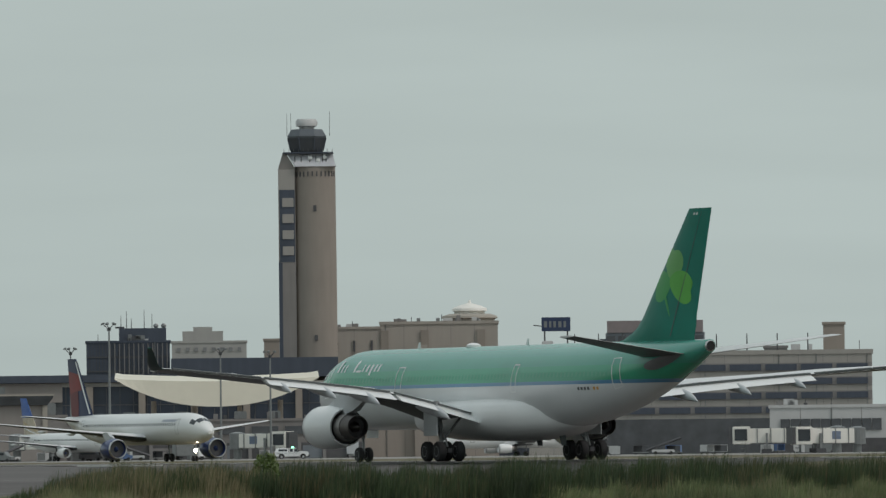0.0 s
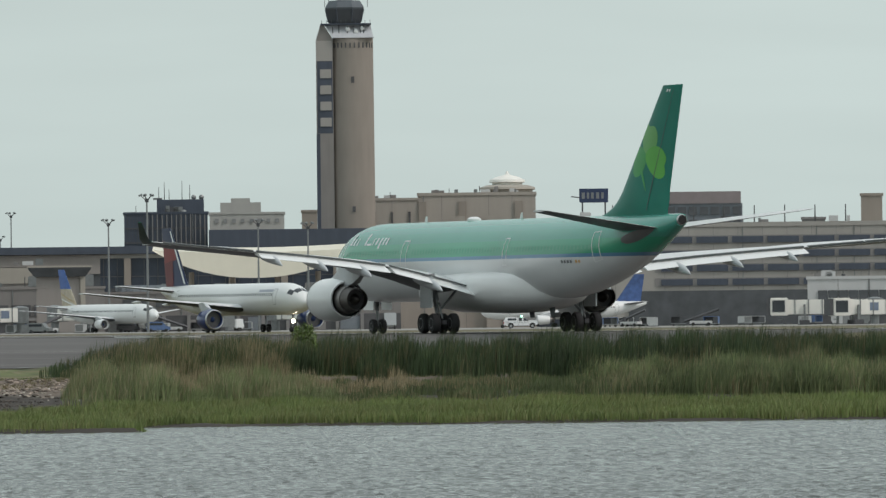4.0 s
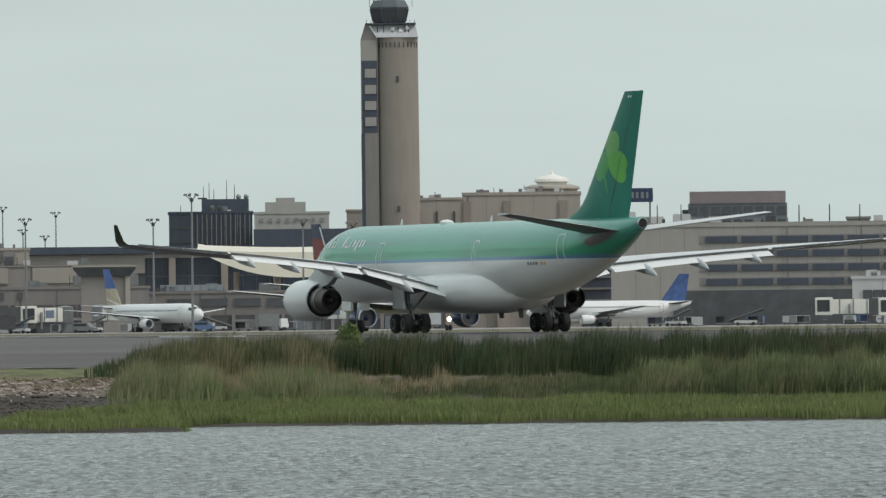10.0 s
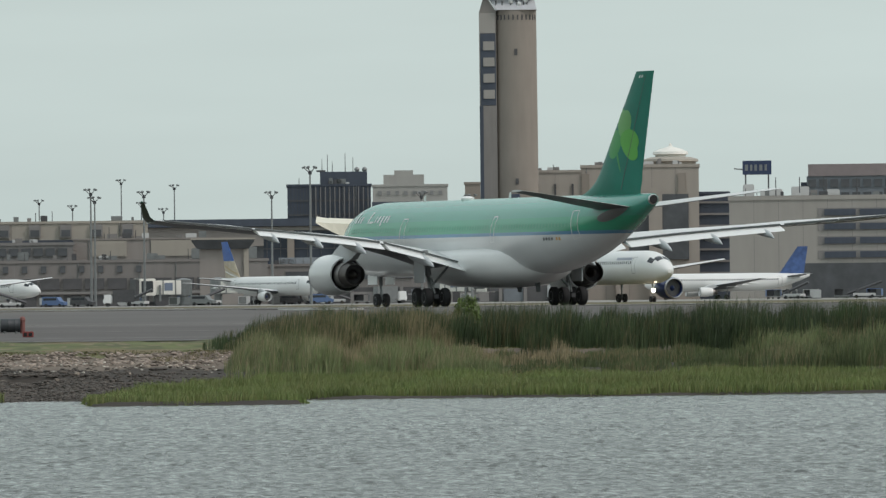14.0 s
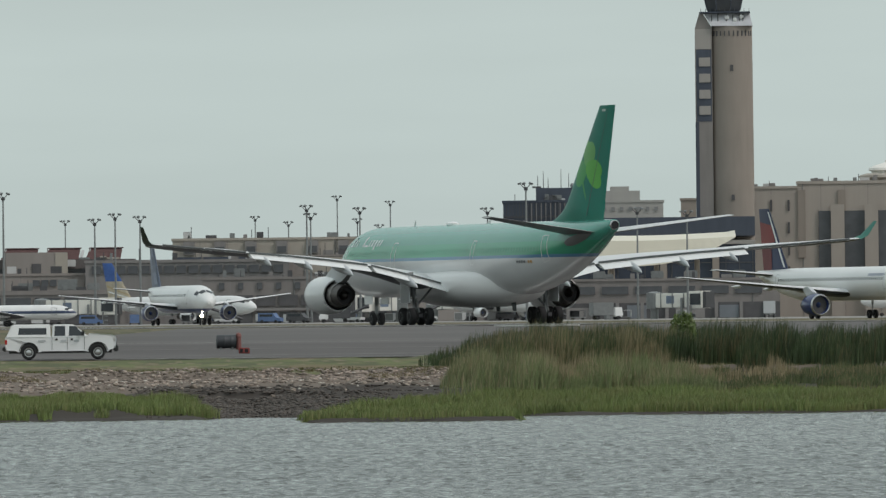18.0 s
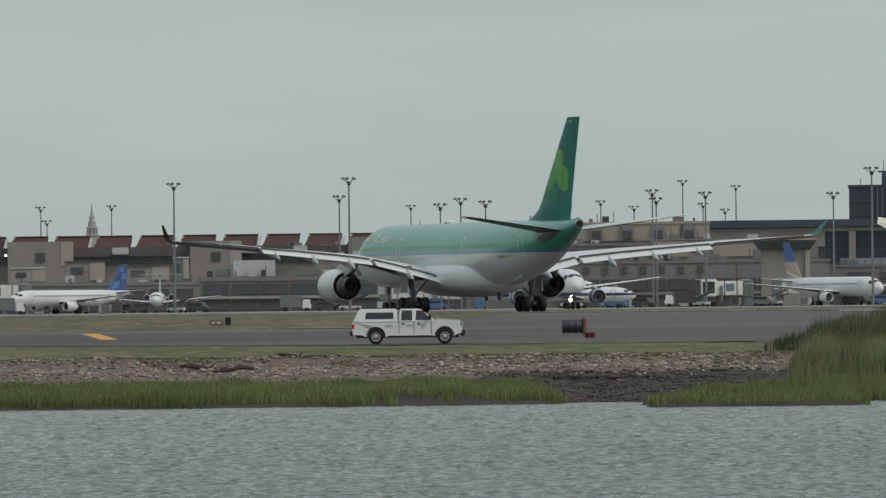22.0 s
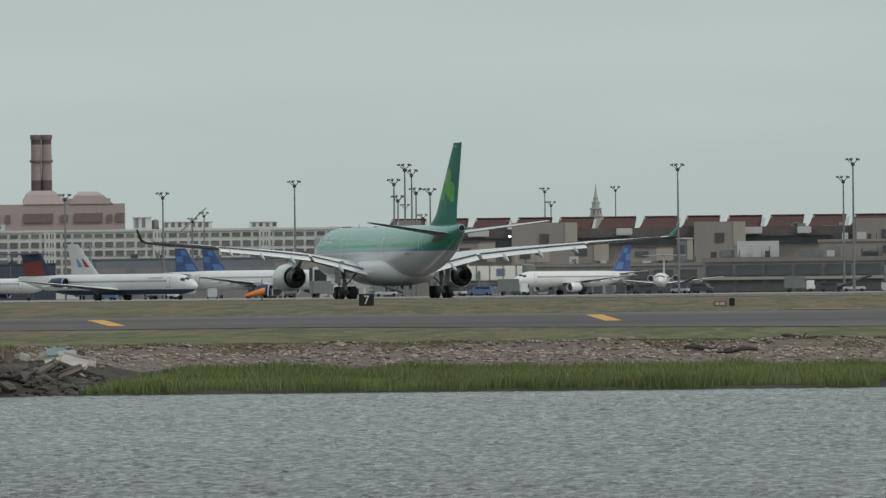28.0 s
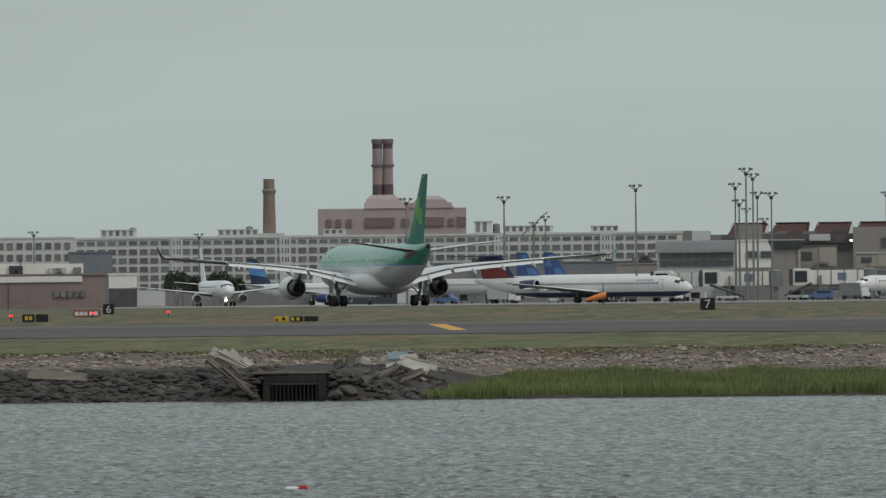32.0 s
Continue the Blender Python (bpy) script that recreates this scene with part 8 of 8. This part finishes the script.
log(-7.2, 465, 2.0, 0.10, 6, DRIFT, "dark driftwood log on the stones", -1.0)
log(-17.2, 470.8, 0.75, 0.07, 3, PALE_SLAB, "pale bleached plank on the stones")
log(4.3, 466.4, 1.2, 0.06, 14, PALE_SLAB, "pale bleached plank on the stones")
log(21.0, 459, 1.4, 0.07, -4, PALE_SLAB, "pale bleached plank by the reeds")
log(27.0, 457, 1.0, 0.08, 5, GREY_SHEET, "grey plastic pipe at the reeds' foot")
log(41.5, 457, 1.3, 0.09, 8, GREY_SHEET, "grey plastic pipe at the reeds' foot")

fl = thing("floating_bottle", SHORE @ pose(-21.85, 226, -3.84, 0, 0, 8), "white and red plastic bottle afloat", "bottle")
part("body", turned(bmesh.new(), [(-0.22, 0.02), (-0.2, 0.06), (0.05, 0.06), (0.12, 0.03)], (0, 0, 0), "x", 10), WHITE_PAINT, fl, smooth=True)
part("cap", turned(bmesh.new(), [(0.10, 0.07), (0.26, 0.07), (0.3, 0.03)], (0, 0, 0.02), "x", 10), mat("red_plastic", (0.45, 0.03, 0.03), 0.4), fl, smooth=True)


# ---------------------------------------------------------------- pickup on the taxiway
TRUCK_WHITE = mat("white_truck_paint", (0.78, 0.79, 0.79), 0.3, var=0.04, size=1.5, coat=0.3)
BLACK_PLASTIC = mat("black_plastic", (0.02, 0.02, 0.02), 0.6)
TAIL_RED = mat("red_tail_lamp", (0.45, 0.02, 0.02), 0.25)
HEAD_GLASS = mat("headlamp_glass", (0.7, 0.72, 0.72), 0.15)


def pickup():
    ob = thing("pickup_truck", Matrix(), "white crew-cab pickup with a cargo cap", "truck")
    # lower body with wheel arches, seen from the side, then the cabin and the cap
    def arch(cx, r, n=7):
        return [(cx + r * math.cos(a), 0.42 + r * math.sin(a)) for a in np.linspace(math.pi, 0, n)]
    prof = [(-2.98, 0.55), (-2.45, 0.5)] + arch(-1.72, 0.52) + [(-0.9, 0.48), (1.2, 0.48)] + arch(2.05, 0.52) + [(2.75, 0.55), (3.0, 0.62), (3.06, 0.98), (3.0, 1.24), (2.84, 1.33), (1.62, 1.42), (1.5, 1.26), (-3.0, 1.24)]
    bm = bmesh.new()
    rings = []
    for y, k in ((-0.98, 0.985), (-1.01, 1.0), (1.01, 1.0), (0.98, 0.985)):
        rings.append([(x * k, y, 0.9 + (z - 0.9) * k) for x, z in prof])
    loft(bm, rings, cap=False)
    for side, flip in ((rings[0], True), (rings[-1], False)):
        vs = [bm.verts.new(p) for p in side]
        f = bm.faces.new(vs)
        bmesh.ops.triangulate(bm, faces=[f])
    bmesh.ops.remove_doubles(bm, verts=bm.verts[:], dist=0.0005)
    bmesh.ops.recalc_face_normals(bm, faces=bm.faces[:])
    body = part("body", bm, TRUCK_WHITE, ob)

    def shell(name, foot, top, z0, z1, in_):
        b_ = bmesh.new()
        loft(b_, [[(foot[0], -0.98, z0), (foot[1], -0.98, z0), (foot[1], 0.98, z0), (foot[0], 0.98, z0)], [(top[0], -0.98 + in_, z1), (top[1], -0.98 + in_, z1), (top[1], 0.98 - in_, z1), (top[0], 0.98 - in_, z1)]])
        bmesh.ops.recalc_face_normals(b_, faces=b_.faces[:])
        bmesh.ops.bevel(b_, geom=b_.edges[:], offset=0.05, segments=2, affect="EDGES")
        return part(name, b_, TRUCK_WHITE, ob, smooth=True)
    cab = shell("cabin", (-0.47, 1.62), (-0.40, 0.72), 1.2, 1.93, 0.13)
    cap = shell("cargo_cap", (-2.98, -0.52), (-2.62, -0.55), 1.2, 1.94, 0.12)
    def pane(name, pts, parent):
        b_ = bmesh.new()
        for s in (1, -1):
            v = [b_.verts.new((x, s * (0.985 - (z - 1.2) / 0.73 * 0.13 + 0.006), z)) for x, z in pts]
            b_.faces.new(v if s < 0 else v[::-1])
            part(name, b_, DARK_GLASS, parent)
            b_ = bmesh.new()
        b_.free()
    pane("door_window", [(0.46, 1.30), (1.33, 1.30), (0.86, 1.82), (0.50, 1.84)], cab)
    pane("rear_door_window", [(-0.33, 1.30), (0.27, 1.30), (0.27, 1.84), (-0.29, 1.84)], cab)
    pane("cap_window", [(-2.3, 1.38), (-0.75, 1.38), (-0.75, 1.74), (-2.24, 1.74)], cap)
    b_ = bmesh.new()
    b_.faces.new([b_.verts.new(p) for p in ((1.58, -0.82, 1.28), (1.58, 0.82, 1.28), (0.84, 0.72, 1.86), (0.84, -0.72, 1.86))])
    part("windscreen", b_, DARK_GLASS, cab)
    b_ = bmesh.new()
    b_.faces.new([b_.verts.new(p) for p in ((-2.97, -0.8, 1.32), (-2.97, 0.8, 1.32), (-2.72, 0.7, 1.84), (-2.72, -0.7, 1.84))])
    part("rear_window", b_, DARK_GLASS, cap)
    for s in (1, -1):
        for x in (-0.45, 0.38, 1.32):
            part("door_seam", boxes((x - 0.012, x + 0.012, s * 1.012 - 0.004, s * 1.012 + 0.004, 0.55, 1.25)), SEAM, body)
        for x in (-0.28, 0.56):
            part("door_handle", bevelled(0.02, (x, x + 0.14, s * 1.03 - 0.02, s * 1.03 + 0.02, 1.06, 1.16)), BLACK_PLASTIC, body)
        for x, a in ((0.02, 0.3), (0.75, 0.26), (-1.2, 0.4)):
            part("door_emblem", boxes((x, x + a, s * 1.014 - 0.003, s * 1.014 + 0.003, 0.98, 1.08)), GREY_PAINT, body, "plain lettering bar")
        part("mirror", bevelled(0.04, (1.15, 1.32, s * 1.2 - 0.12, s * 1.2 + 0.12, 1.32, 1.58)), BLACK_PLASTIC, cab)
        part("tail_lamp", bevelled(0.02, (-3.02, -2.9, s * 0.93 - 0.09, s * 0.93 + 0.09, 0.85, 1.12)), TAIL_RED, body)
        part("headlamp", bevelled(0.03, (2.86, 3.06, s * 0.82 - 0.16, s * 0.82 + 0.16, 0.92, 1.20)), HEAD_GLASS, body)
        for cx in (-1.72, 2.05):
            lip = bmesh.new()
            loft(lip, [[(cx + r_ * math.cos(a), y_, 0.42 + r_ * math.sin(a)) for r_, y_ in ((0.505, s * 0.99), (0.545, s * 0.99), (0.545, s * 1.025), (0.505, s * 1.025))] for a in np.linspace(0.12, math.pi - 0.12, 14)])
            bmesh.ops.recalc_face_normals(lip, faces=lip.faces[:])
            part("arch_trim", lip, BLACK_PLASTIC, body)
            # solid black half-disc fills the arch in place of its shaded gap
            well = bmesh.new()
            loft(well, [[(cx + 0.515 * math.cos(a), y_, 0.42 + 0.515 * math.sin(a)) for a in np.linspace(0, math.pi, 14)] for y_ in (s * 0.7, s * 0.985)])
            bmesh.ops.recalc_face_normals(well, faces=well.faces[:])
            part("wheel_well_shade", well, BLACK_PLASTIC, body)
    part("rear_bumper", bevelled(0.05, (-3.16, -2.9, -1.0, 1.0, 0.48, 0.72)), BLACK_PLASTIC, body)
    part("front_bumper", bevelled(0.05, (2.9, 3.16, -1.0, 1.0, 0.42, 0.78)), BLACK_PLASTIC, body)
    part("grille", boxes((3.03, 3.08, -0.62, 0.62, 0.8, 1.1)), BLACK_PLASTIC, body)
    part("underbody", boxes((-2.8, 2.8, -0.8, 0.8, 0.36, 0.56)), BLACK_PLASTIC, body)
    for s in (1, -1):
        part("running_board", bevelled(0.02, (-1.05, 1.42, s * 0.97 - 0.09, s * 0.97 + 0.09, 0.38, 0.47)), BLACK_PLASTIC, body)
    rack = part("roof_rack", boxes((-2.45, 0.5, -0.72, -0.66, 1.96, 2.0), (-2.45, 0.5, 0.66, 0.72, 1.96, 2.0), (-0.9, -0.3, -0.7, 0.7, 1.95, 2.03)), BLACK_PLASTIC, ob)
    wheels = [wheel(ob, x, y, 0.41, 0.41, 0.28) for x in (-1.72, 2.05) for y in (-0.88, 0.88)]
    for w_ in wheels:
        o = 1 if w_.matrix_basis.translation.y > 0 else -1
        part("hub", turned(bmesh.new(), [(o * 0.10, 0.27), (o * 0.146, 0.25), (o * 0.135, 0.16), (o * 0.16, 0.10), (o * 0.165, 0.01)], (0, 0, 0), "y", 16, cap=False), BARE_METAL, w_, "bright metal wheel hub", smooth=True)
    return ob, wheels


truck, truck_wheels = pickup()
truck_z = lie(531) + 0.03
TRUCK_RUN = [(0, -64.65), (16, -64.65), (21.5, -64.65), (22.0, -64.53), (22.5, -64.24), (23.0, -63.85), (23.5, -63.19), (24.0, -62.29), (24.5, -61.0), (25, -59.0), (25.5, -56.34), (27.5, -42.0), (29, -29), (32, -1)]
truck_rows, wheel_rows = [], []
for t, b in TRUCK_RUN:
    p = SHORE @ Vector(((b + 67.0) * 0.531, 531, truck_z))
    truck_rows.append((t, pose(p.x, p.y, p.z, 0, 0, 3.84)))
MOVING.append((truck, truck_rows))
d_of = lambda t: float(np.interp(t, [a for a, _ in TRUCK_RUN], [(b + 64.65) * 0.531 for _, b in TRUCK_RUN]))
marks = [0.0] + [round(21.5 + i * 0.0333333, 4) for i in range(316)]
last = None
spin = []
for t in marks:
    a = math.degrees(d_of(t) / 0.41)
    if last is None or abs(a - last) > 30 or t == marks[-1]:
        spin.append((t, a))
        last = a
for wh in truck_wheels:
    loc = wh.matrix_basis.translation.copy()
    rows_ = [(t, pose(loc.x, loc.y, loc.z, 0, a, 0)) for t, a in spin]
    rows_.append((32.0, rows_[-1][1])) if rows_[-1][0] < 31.99 else None
    MOVING.append((wh, rows_))


# ---------------------------------------------------------------- signs, lamps and other things of the airfield
BLACK_SIGN = mat("black_sign", (0.012, 0.012, 0.013), 0.5)
RED_SIGN = mat("red_sign", (0.26, 0.05, 0.045), 0.5)
FADED_RED = mat("faded_red_sign", (0.26, 0.13, 0.125), 0.6)
YELLOW_SIGN = mat("yellow_sign", (0.62, 0.42, 0.03), 0.5)
ORANGE = mat("orange_cloth", (0.78, 0.27, 0.08), 0.7, var=0.15, size=0.4)
DRUM = mat("dark_drum", (0.05, 0.055, 0.06), 0.5, 0.3, size=0.4)


def ground_at(b, d):
    a = (b + 67.0) / 1000
    return lie(d * math.cos(a))


def airfield_sign(b, d, w, h, face, bars, label, digit="", turn=0.0):
    z = ground_at(b, d)
    ob = thing("airfield_sign", facing(b, d, z, turn), label, "sign", "airfield signs")
    panel = part("panel", bevelled(0.03, (-w / 2, w / 2, -0.15, 0.15, 0.02, 0.02 + h)), face, ob)
    for x in (-w * 0.35, w * 0.35):
        part("leg", boxes((x - 0.04, x + 0.04, -0.04, 0.04, -0.1, 0.03)), GREY_METAL, ob)
    for x0, x1, z0, z1, mt in bars:
        part("lettering_bar", boxes((x0 * w, x1 * w, -0.17, -0.151, 0.02 + z0 * h, 0.02 + z1 * h)), mt, panel)
    if digit:
        cu = bpy.data.curves.new("digit", "FONT")
        cu.body, cu.size, cu.align_x, cu.extrude = digit, h * 1.05, "CENTER", 0.004
        tmp = bpy.data.objects.new("digit", cu)
        me = bpy.data.meshes.new_from_object(tmp)
        bpy.data.objects.remove(tmp)
        me.materials.append(LINE_WHITE)
        dg = new("digit", me)
        dg.parent = panel
        dg.matrix_basis = pose(0, -0.16, 0.02 + h * 0.14, 90, 0, 0)
    return ob


airfield_sign(-120.65, 652, 1.0, 0.80, BLACK_SIGN, (), "black distance sign with a white number seven", "7")
airfield_sign(-182.35, 668, 0.78, 0.70, BLACK_SIGN, (), "black distance sign with a white number six", "6")
airfield_sign(-184.6, 655, 1.8, 0.45, RED_SIGN, ((-0.45, -0.3, 0.2, 0.8, LINE_WHITE), (-0.27, -0.12, 0.2, 0.8, LINE_WHITE), (-0.09, 0.02, 0.2, 0.8, LINE_WHITE), (0.1, 0.22, 0.2, 0.8, LINE_WHITE), (0.26, 0.42, 0.2, 0.8, LINE_WHITE)), "red runway holding sign with pale lettering")
airfield_sign(-190.6, 632, 0.8, 0.50, BLACK_SIGN, ((-0.3, -0.05, 0.25, 0.75, YELLOW_SIGN), (0.05, 0.3, 0.25, 0.75, YELLOW_SIGN)), "black taxiway sign with yellow lettering")
airfield_sign(-189.2, 632, 0.8, 0.50, BLACK_SIGN, (), "plain black back of a taxiway sign")
airfield_sign(-164.6, 618, 0.9, 0.34, YELLOW_SIGN, ((-0.4, -0.2, 0.2, 0.55, BLACK_SIGN), (0.05, 0.3, 0.25, 0.8, BLACK_SIGN)), "yellow taxiway direction sign")
airfield_sign(-163.0, 618, 0.85, 0.34, BLACK_SIGN, ((-0.4, -0.2, 0.2, 0.8, YELLOW_SIGN), (0.0, 0.2, 0.2, 0.8, YELLOW_SIGN)), "black taxiway location sign with yellow lettering")
airfield_sign(-161.5, 618, 0.9, 0.32, BLACK_SIGN, (), "plain black end of a taxiway sign")
airfield_sign(-84.2, 628, 0.9, 0.36, FADED_RED, ((-0.35, -0.1, 0.3, 0.7, GREY_PAINT), (0.0, 0.3, 0.3, 0.7, GREY_PAINT)), "faded red runway sign")
airfield_sign(-83.0, 630, 0.36, 0.5, BLACK_SIGN, (), "small black end post of a sign")
airfield_sign(-45.75, 548, 0.62, 0.34, RED_SIGN, ((-0.38, -0.1, 0.2, 0.8, BLACK_SIGN), (0.05, 0.36, 0.2, 0.8, BLACK_SIGN)), "small red marker board with dark lettering")

dr = thing("steel_drum", facing(-47.5, 566, ground_at(-47.5, 566), 4), "dark steel drum lying beside a red hydrant", "drum")
part("barrel", turned(bmesh.new(), [(-0.62, 0.36), (-0.6, 0.41), (-0.2, 0.40), (-0.18, 0.42), (-0.15, 0.40), (0.2, 0.40), (0.22, 0.42), (0.25, 0.40), (0.5, 0.41), (0.52, 0.36)], (0, 0, 0.5), "x", 20), DRUM, dr, smooth=True)
part("cradle", boxes((-0.45, -0.35, -0.3, 0.3, -0.05, 0.16), (0.25, 0.35, -0.3, 0.3, -0.05, 0.16)), GREY_METAL, dr)
hy = thing("hydrant", facing(-46.3, 566, ground_at(-46.3, 566)), "faded red standpipe with a cap", "hydrant")
part("pipe", turned(bmesh.new(), [(-0.05, 0.16), (0.75, 0.14), (0.78, 0.18), (0.95, 0.15), (1.02, 0.05)], (0, 0, 0), "z", 12), mat("faded_red_paint", (0.21, 0.085, 0.075), 0.6), hy, smooth=True)

for b, d in ((-192.4, 640), (-176.2, 652), (-184.0, 650)):
    lp = thing("guard_light", facing(b, d, ground_at(b, d)), "low runway guard lamp glowing red", "lamp", "guard lights")
    part("stem", tube(bmesh.new(), (0, 0, -0.05), (0, 0, 0.3), 0.05, n=8), DARK_STEEL, lp)
    part("lens", bevelled(0.03, (-0.12, 0.12, -0.08, 0.08, 0.28, 0.38)), RED_GLOW, lp, "glowing red lens")

ws = thing("windsock", facing(-131.4, 985) @ Matrix.Scale(0.86, 4), "orange windsock on a short post", "windsock")
part("post", tube(bmesh.new(), (0, 0, 0), (0, 0, 2.5), 0.08, 0.05, 8), DARK_STEEL, ws)
part("sock", turned(bmesh.new(), [(0.1, 0.42), (-0.8, 0.38), (-1.6, 0.30), (-2.4, 0.16)], (0, 0, 0), "x", 14), ORANGE, ws, smooth=True).matrix_basis = pose(0.3, 0, 1.15, 0, -14, 0)
part("hoop", turned(bmesh.new(), [(0.08, 0.45), (0.14, 0.45), (0.14, 0.40), (0.08, 0.40)], (0.3, 0, 1.15), "x", 14), DARK_STEEL, ws)

# painted marks of the taxiway
for l0, l1, label in ((-49.1, -45.3, "yellow painted taxiway arrow"), (-18.5, -16.4, "yellow painted taxiway arrow")):
    strip("taxiway_mark", [(l0, 594), (l0 + 1.05, 594), (l1 + 1.0, 564), (l1, 564)][::1], 0.036, LINE_YELLOW, label, "marking")
strip("taxiway_mark", [(-6.0, 609), (-1.6, 608), (-1.6, 610), (-6.0, 611)], 0.05, mat("worn_orange_marking", (0.36, 0.24, 0.12), 0.8), "faded orange painted line", "marking")
for s0 in (530.2, 601.2):
    l0 = -300 if s0 > 560 else 2
    strip("taxiway_edge_line", [(l0, s0), (300, s0), (300, s0 + 0.5), (l0, s0 + 0.5)], 0.036, mat("faded_white_marking", (0.30, 0.30, 0.28), 0.8), "faded white taxiway edge line", "marking")

# airport pickup on the far apron
fp, spare = pickup()
fp.matrix_basis = facing(2.1, 1700)
p4 = at(2.1, 1700)
MOVING.append((fp, [(t, pose(p4.x + far, p4.y, 0, 0, 0, 0)) for t, far in ((0, 0), (2, 14.4), (5, 44), (8, 74.7), (16, 155), (32, 315))]))
tagged(fp, "white airport pickup with a green roof beacon", "truck")
part("beacon", turned(bmesh.new(), [(1.94, 0.22), (2.2, 0.2), (2.28, 0.03)], (0.2, 0, 0), "z", 10), GREEN_GLOW, fp, "glowing green beacon")


# ---------------------------------------------------------------- a bird over the shore
FEATHER = mat("dark_feathers", (0.06, 0.055, 0.05), 0.8, size=0.05)
bird = thing("bird", Matrix(), "small dark bird flying with spread wings", "bird")
part("body", turned(bmesh.new(), [(0.12, 0.004), (0.10, 0.018), (0.06, 0.03), (-0.02, 0.036), (-0.08, 0.02), (-0.13, 0.006)], (0, 0, 0), "x", 10), FEATHER, bird, smooth=True)
part("tail", boxes((-0.19, -0.11, -0.022, 0.022, -0.004, 0.004)), FEATHER, bird)
part("beak", turned(bmesh.new(), [(0.115, 0.008), (0.145, 0.001)], (0, 0, 0), "x", 6), ORANGE, bird)
for s in (1, -1):
    wb = bmesh.new()
    loft(wb, [foil(0.05, s * y, z, c, 0.10, 0, 5) for y, z, c in ((0.02, 0.01, 0.09), (0.09, 0.045, 0.085), (0.19, 0.05, 0.03))])
    bmesh.ops.recalc_face_normals(wb, faces=wb.faces[:])
    part("bird_wing", wb, FEATHER, bird)
MOVING.append((bird, [(t, pose(x, 480, z, 0, 4, 0)) for t, x, z in ((0, -245, 30), (14.5, -22, 14.2), (15.5, -7.3, 11.2), (16, 0.2, 9.96), (16.5, 7.5, 8.85), (17.5, 22, 7.5), (32, 240, 20))]))


# ---------------------------------------------------------------- motions
def on_run(d):
    """Place on the take-off line, d metres on from where the run begins."""
    h = radians(RUN_TURN)
    return RUN0.x - math.sin(h) * d, RUN0.y + math.cos(h) * d


RUN = [(6, -22.9), (7, -21.0), (8, -18.75), (9, -16.15), (10, -13.0), (11, -9.3), (12, -4.9), (13, 0.2), (14, 7.0), (15, 15.4), (16, 27.5), (17, 41.5),
       (18, 59.0), (19, 78.6), (20, 101.0), (21, 125.6), (22, 152.6), (23, 182.0), (24, 213.7), (25, 248.5), (26, 285.5), (27, 325.0), (28, 366.7),
       (29, 410.5), (30, 457.5), (31, 506.8), (32, 558.0)]


def motions():
    rows = [(0, pose(16.6, 661.9, 0.03, 0, 0, 113.3)), (1.5, pose(15.35, 666.4, 0.03, 0, 0, 112.3)), (3, pose(14.62, 671.2, 0.03, 0, 0, 111.3))]
    rows += [(t, pose(*on_run(d), 0.03, 0, 0, 90 + 20.45)) for t, d in RUN]
    walk(airliner, rows)
    for t_ob, t_rows in MOVING:
        walk(t_ob, t_rows)


motions()
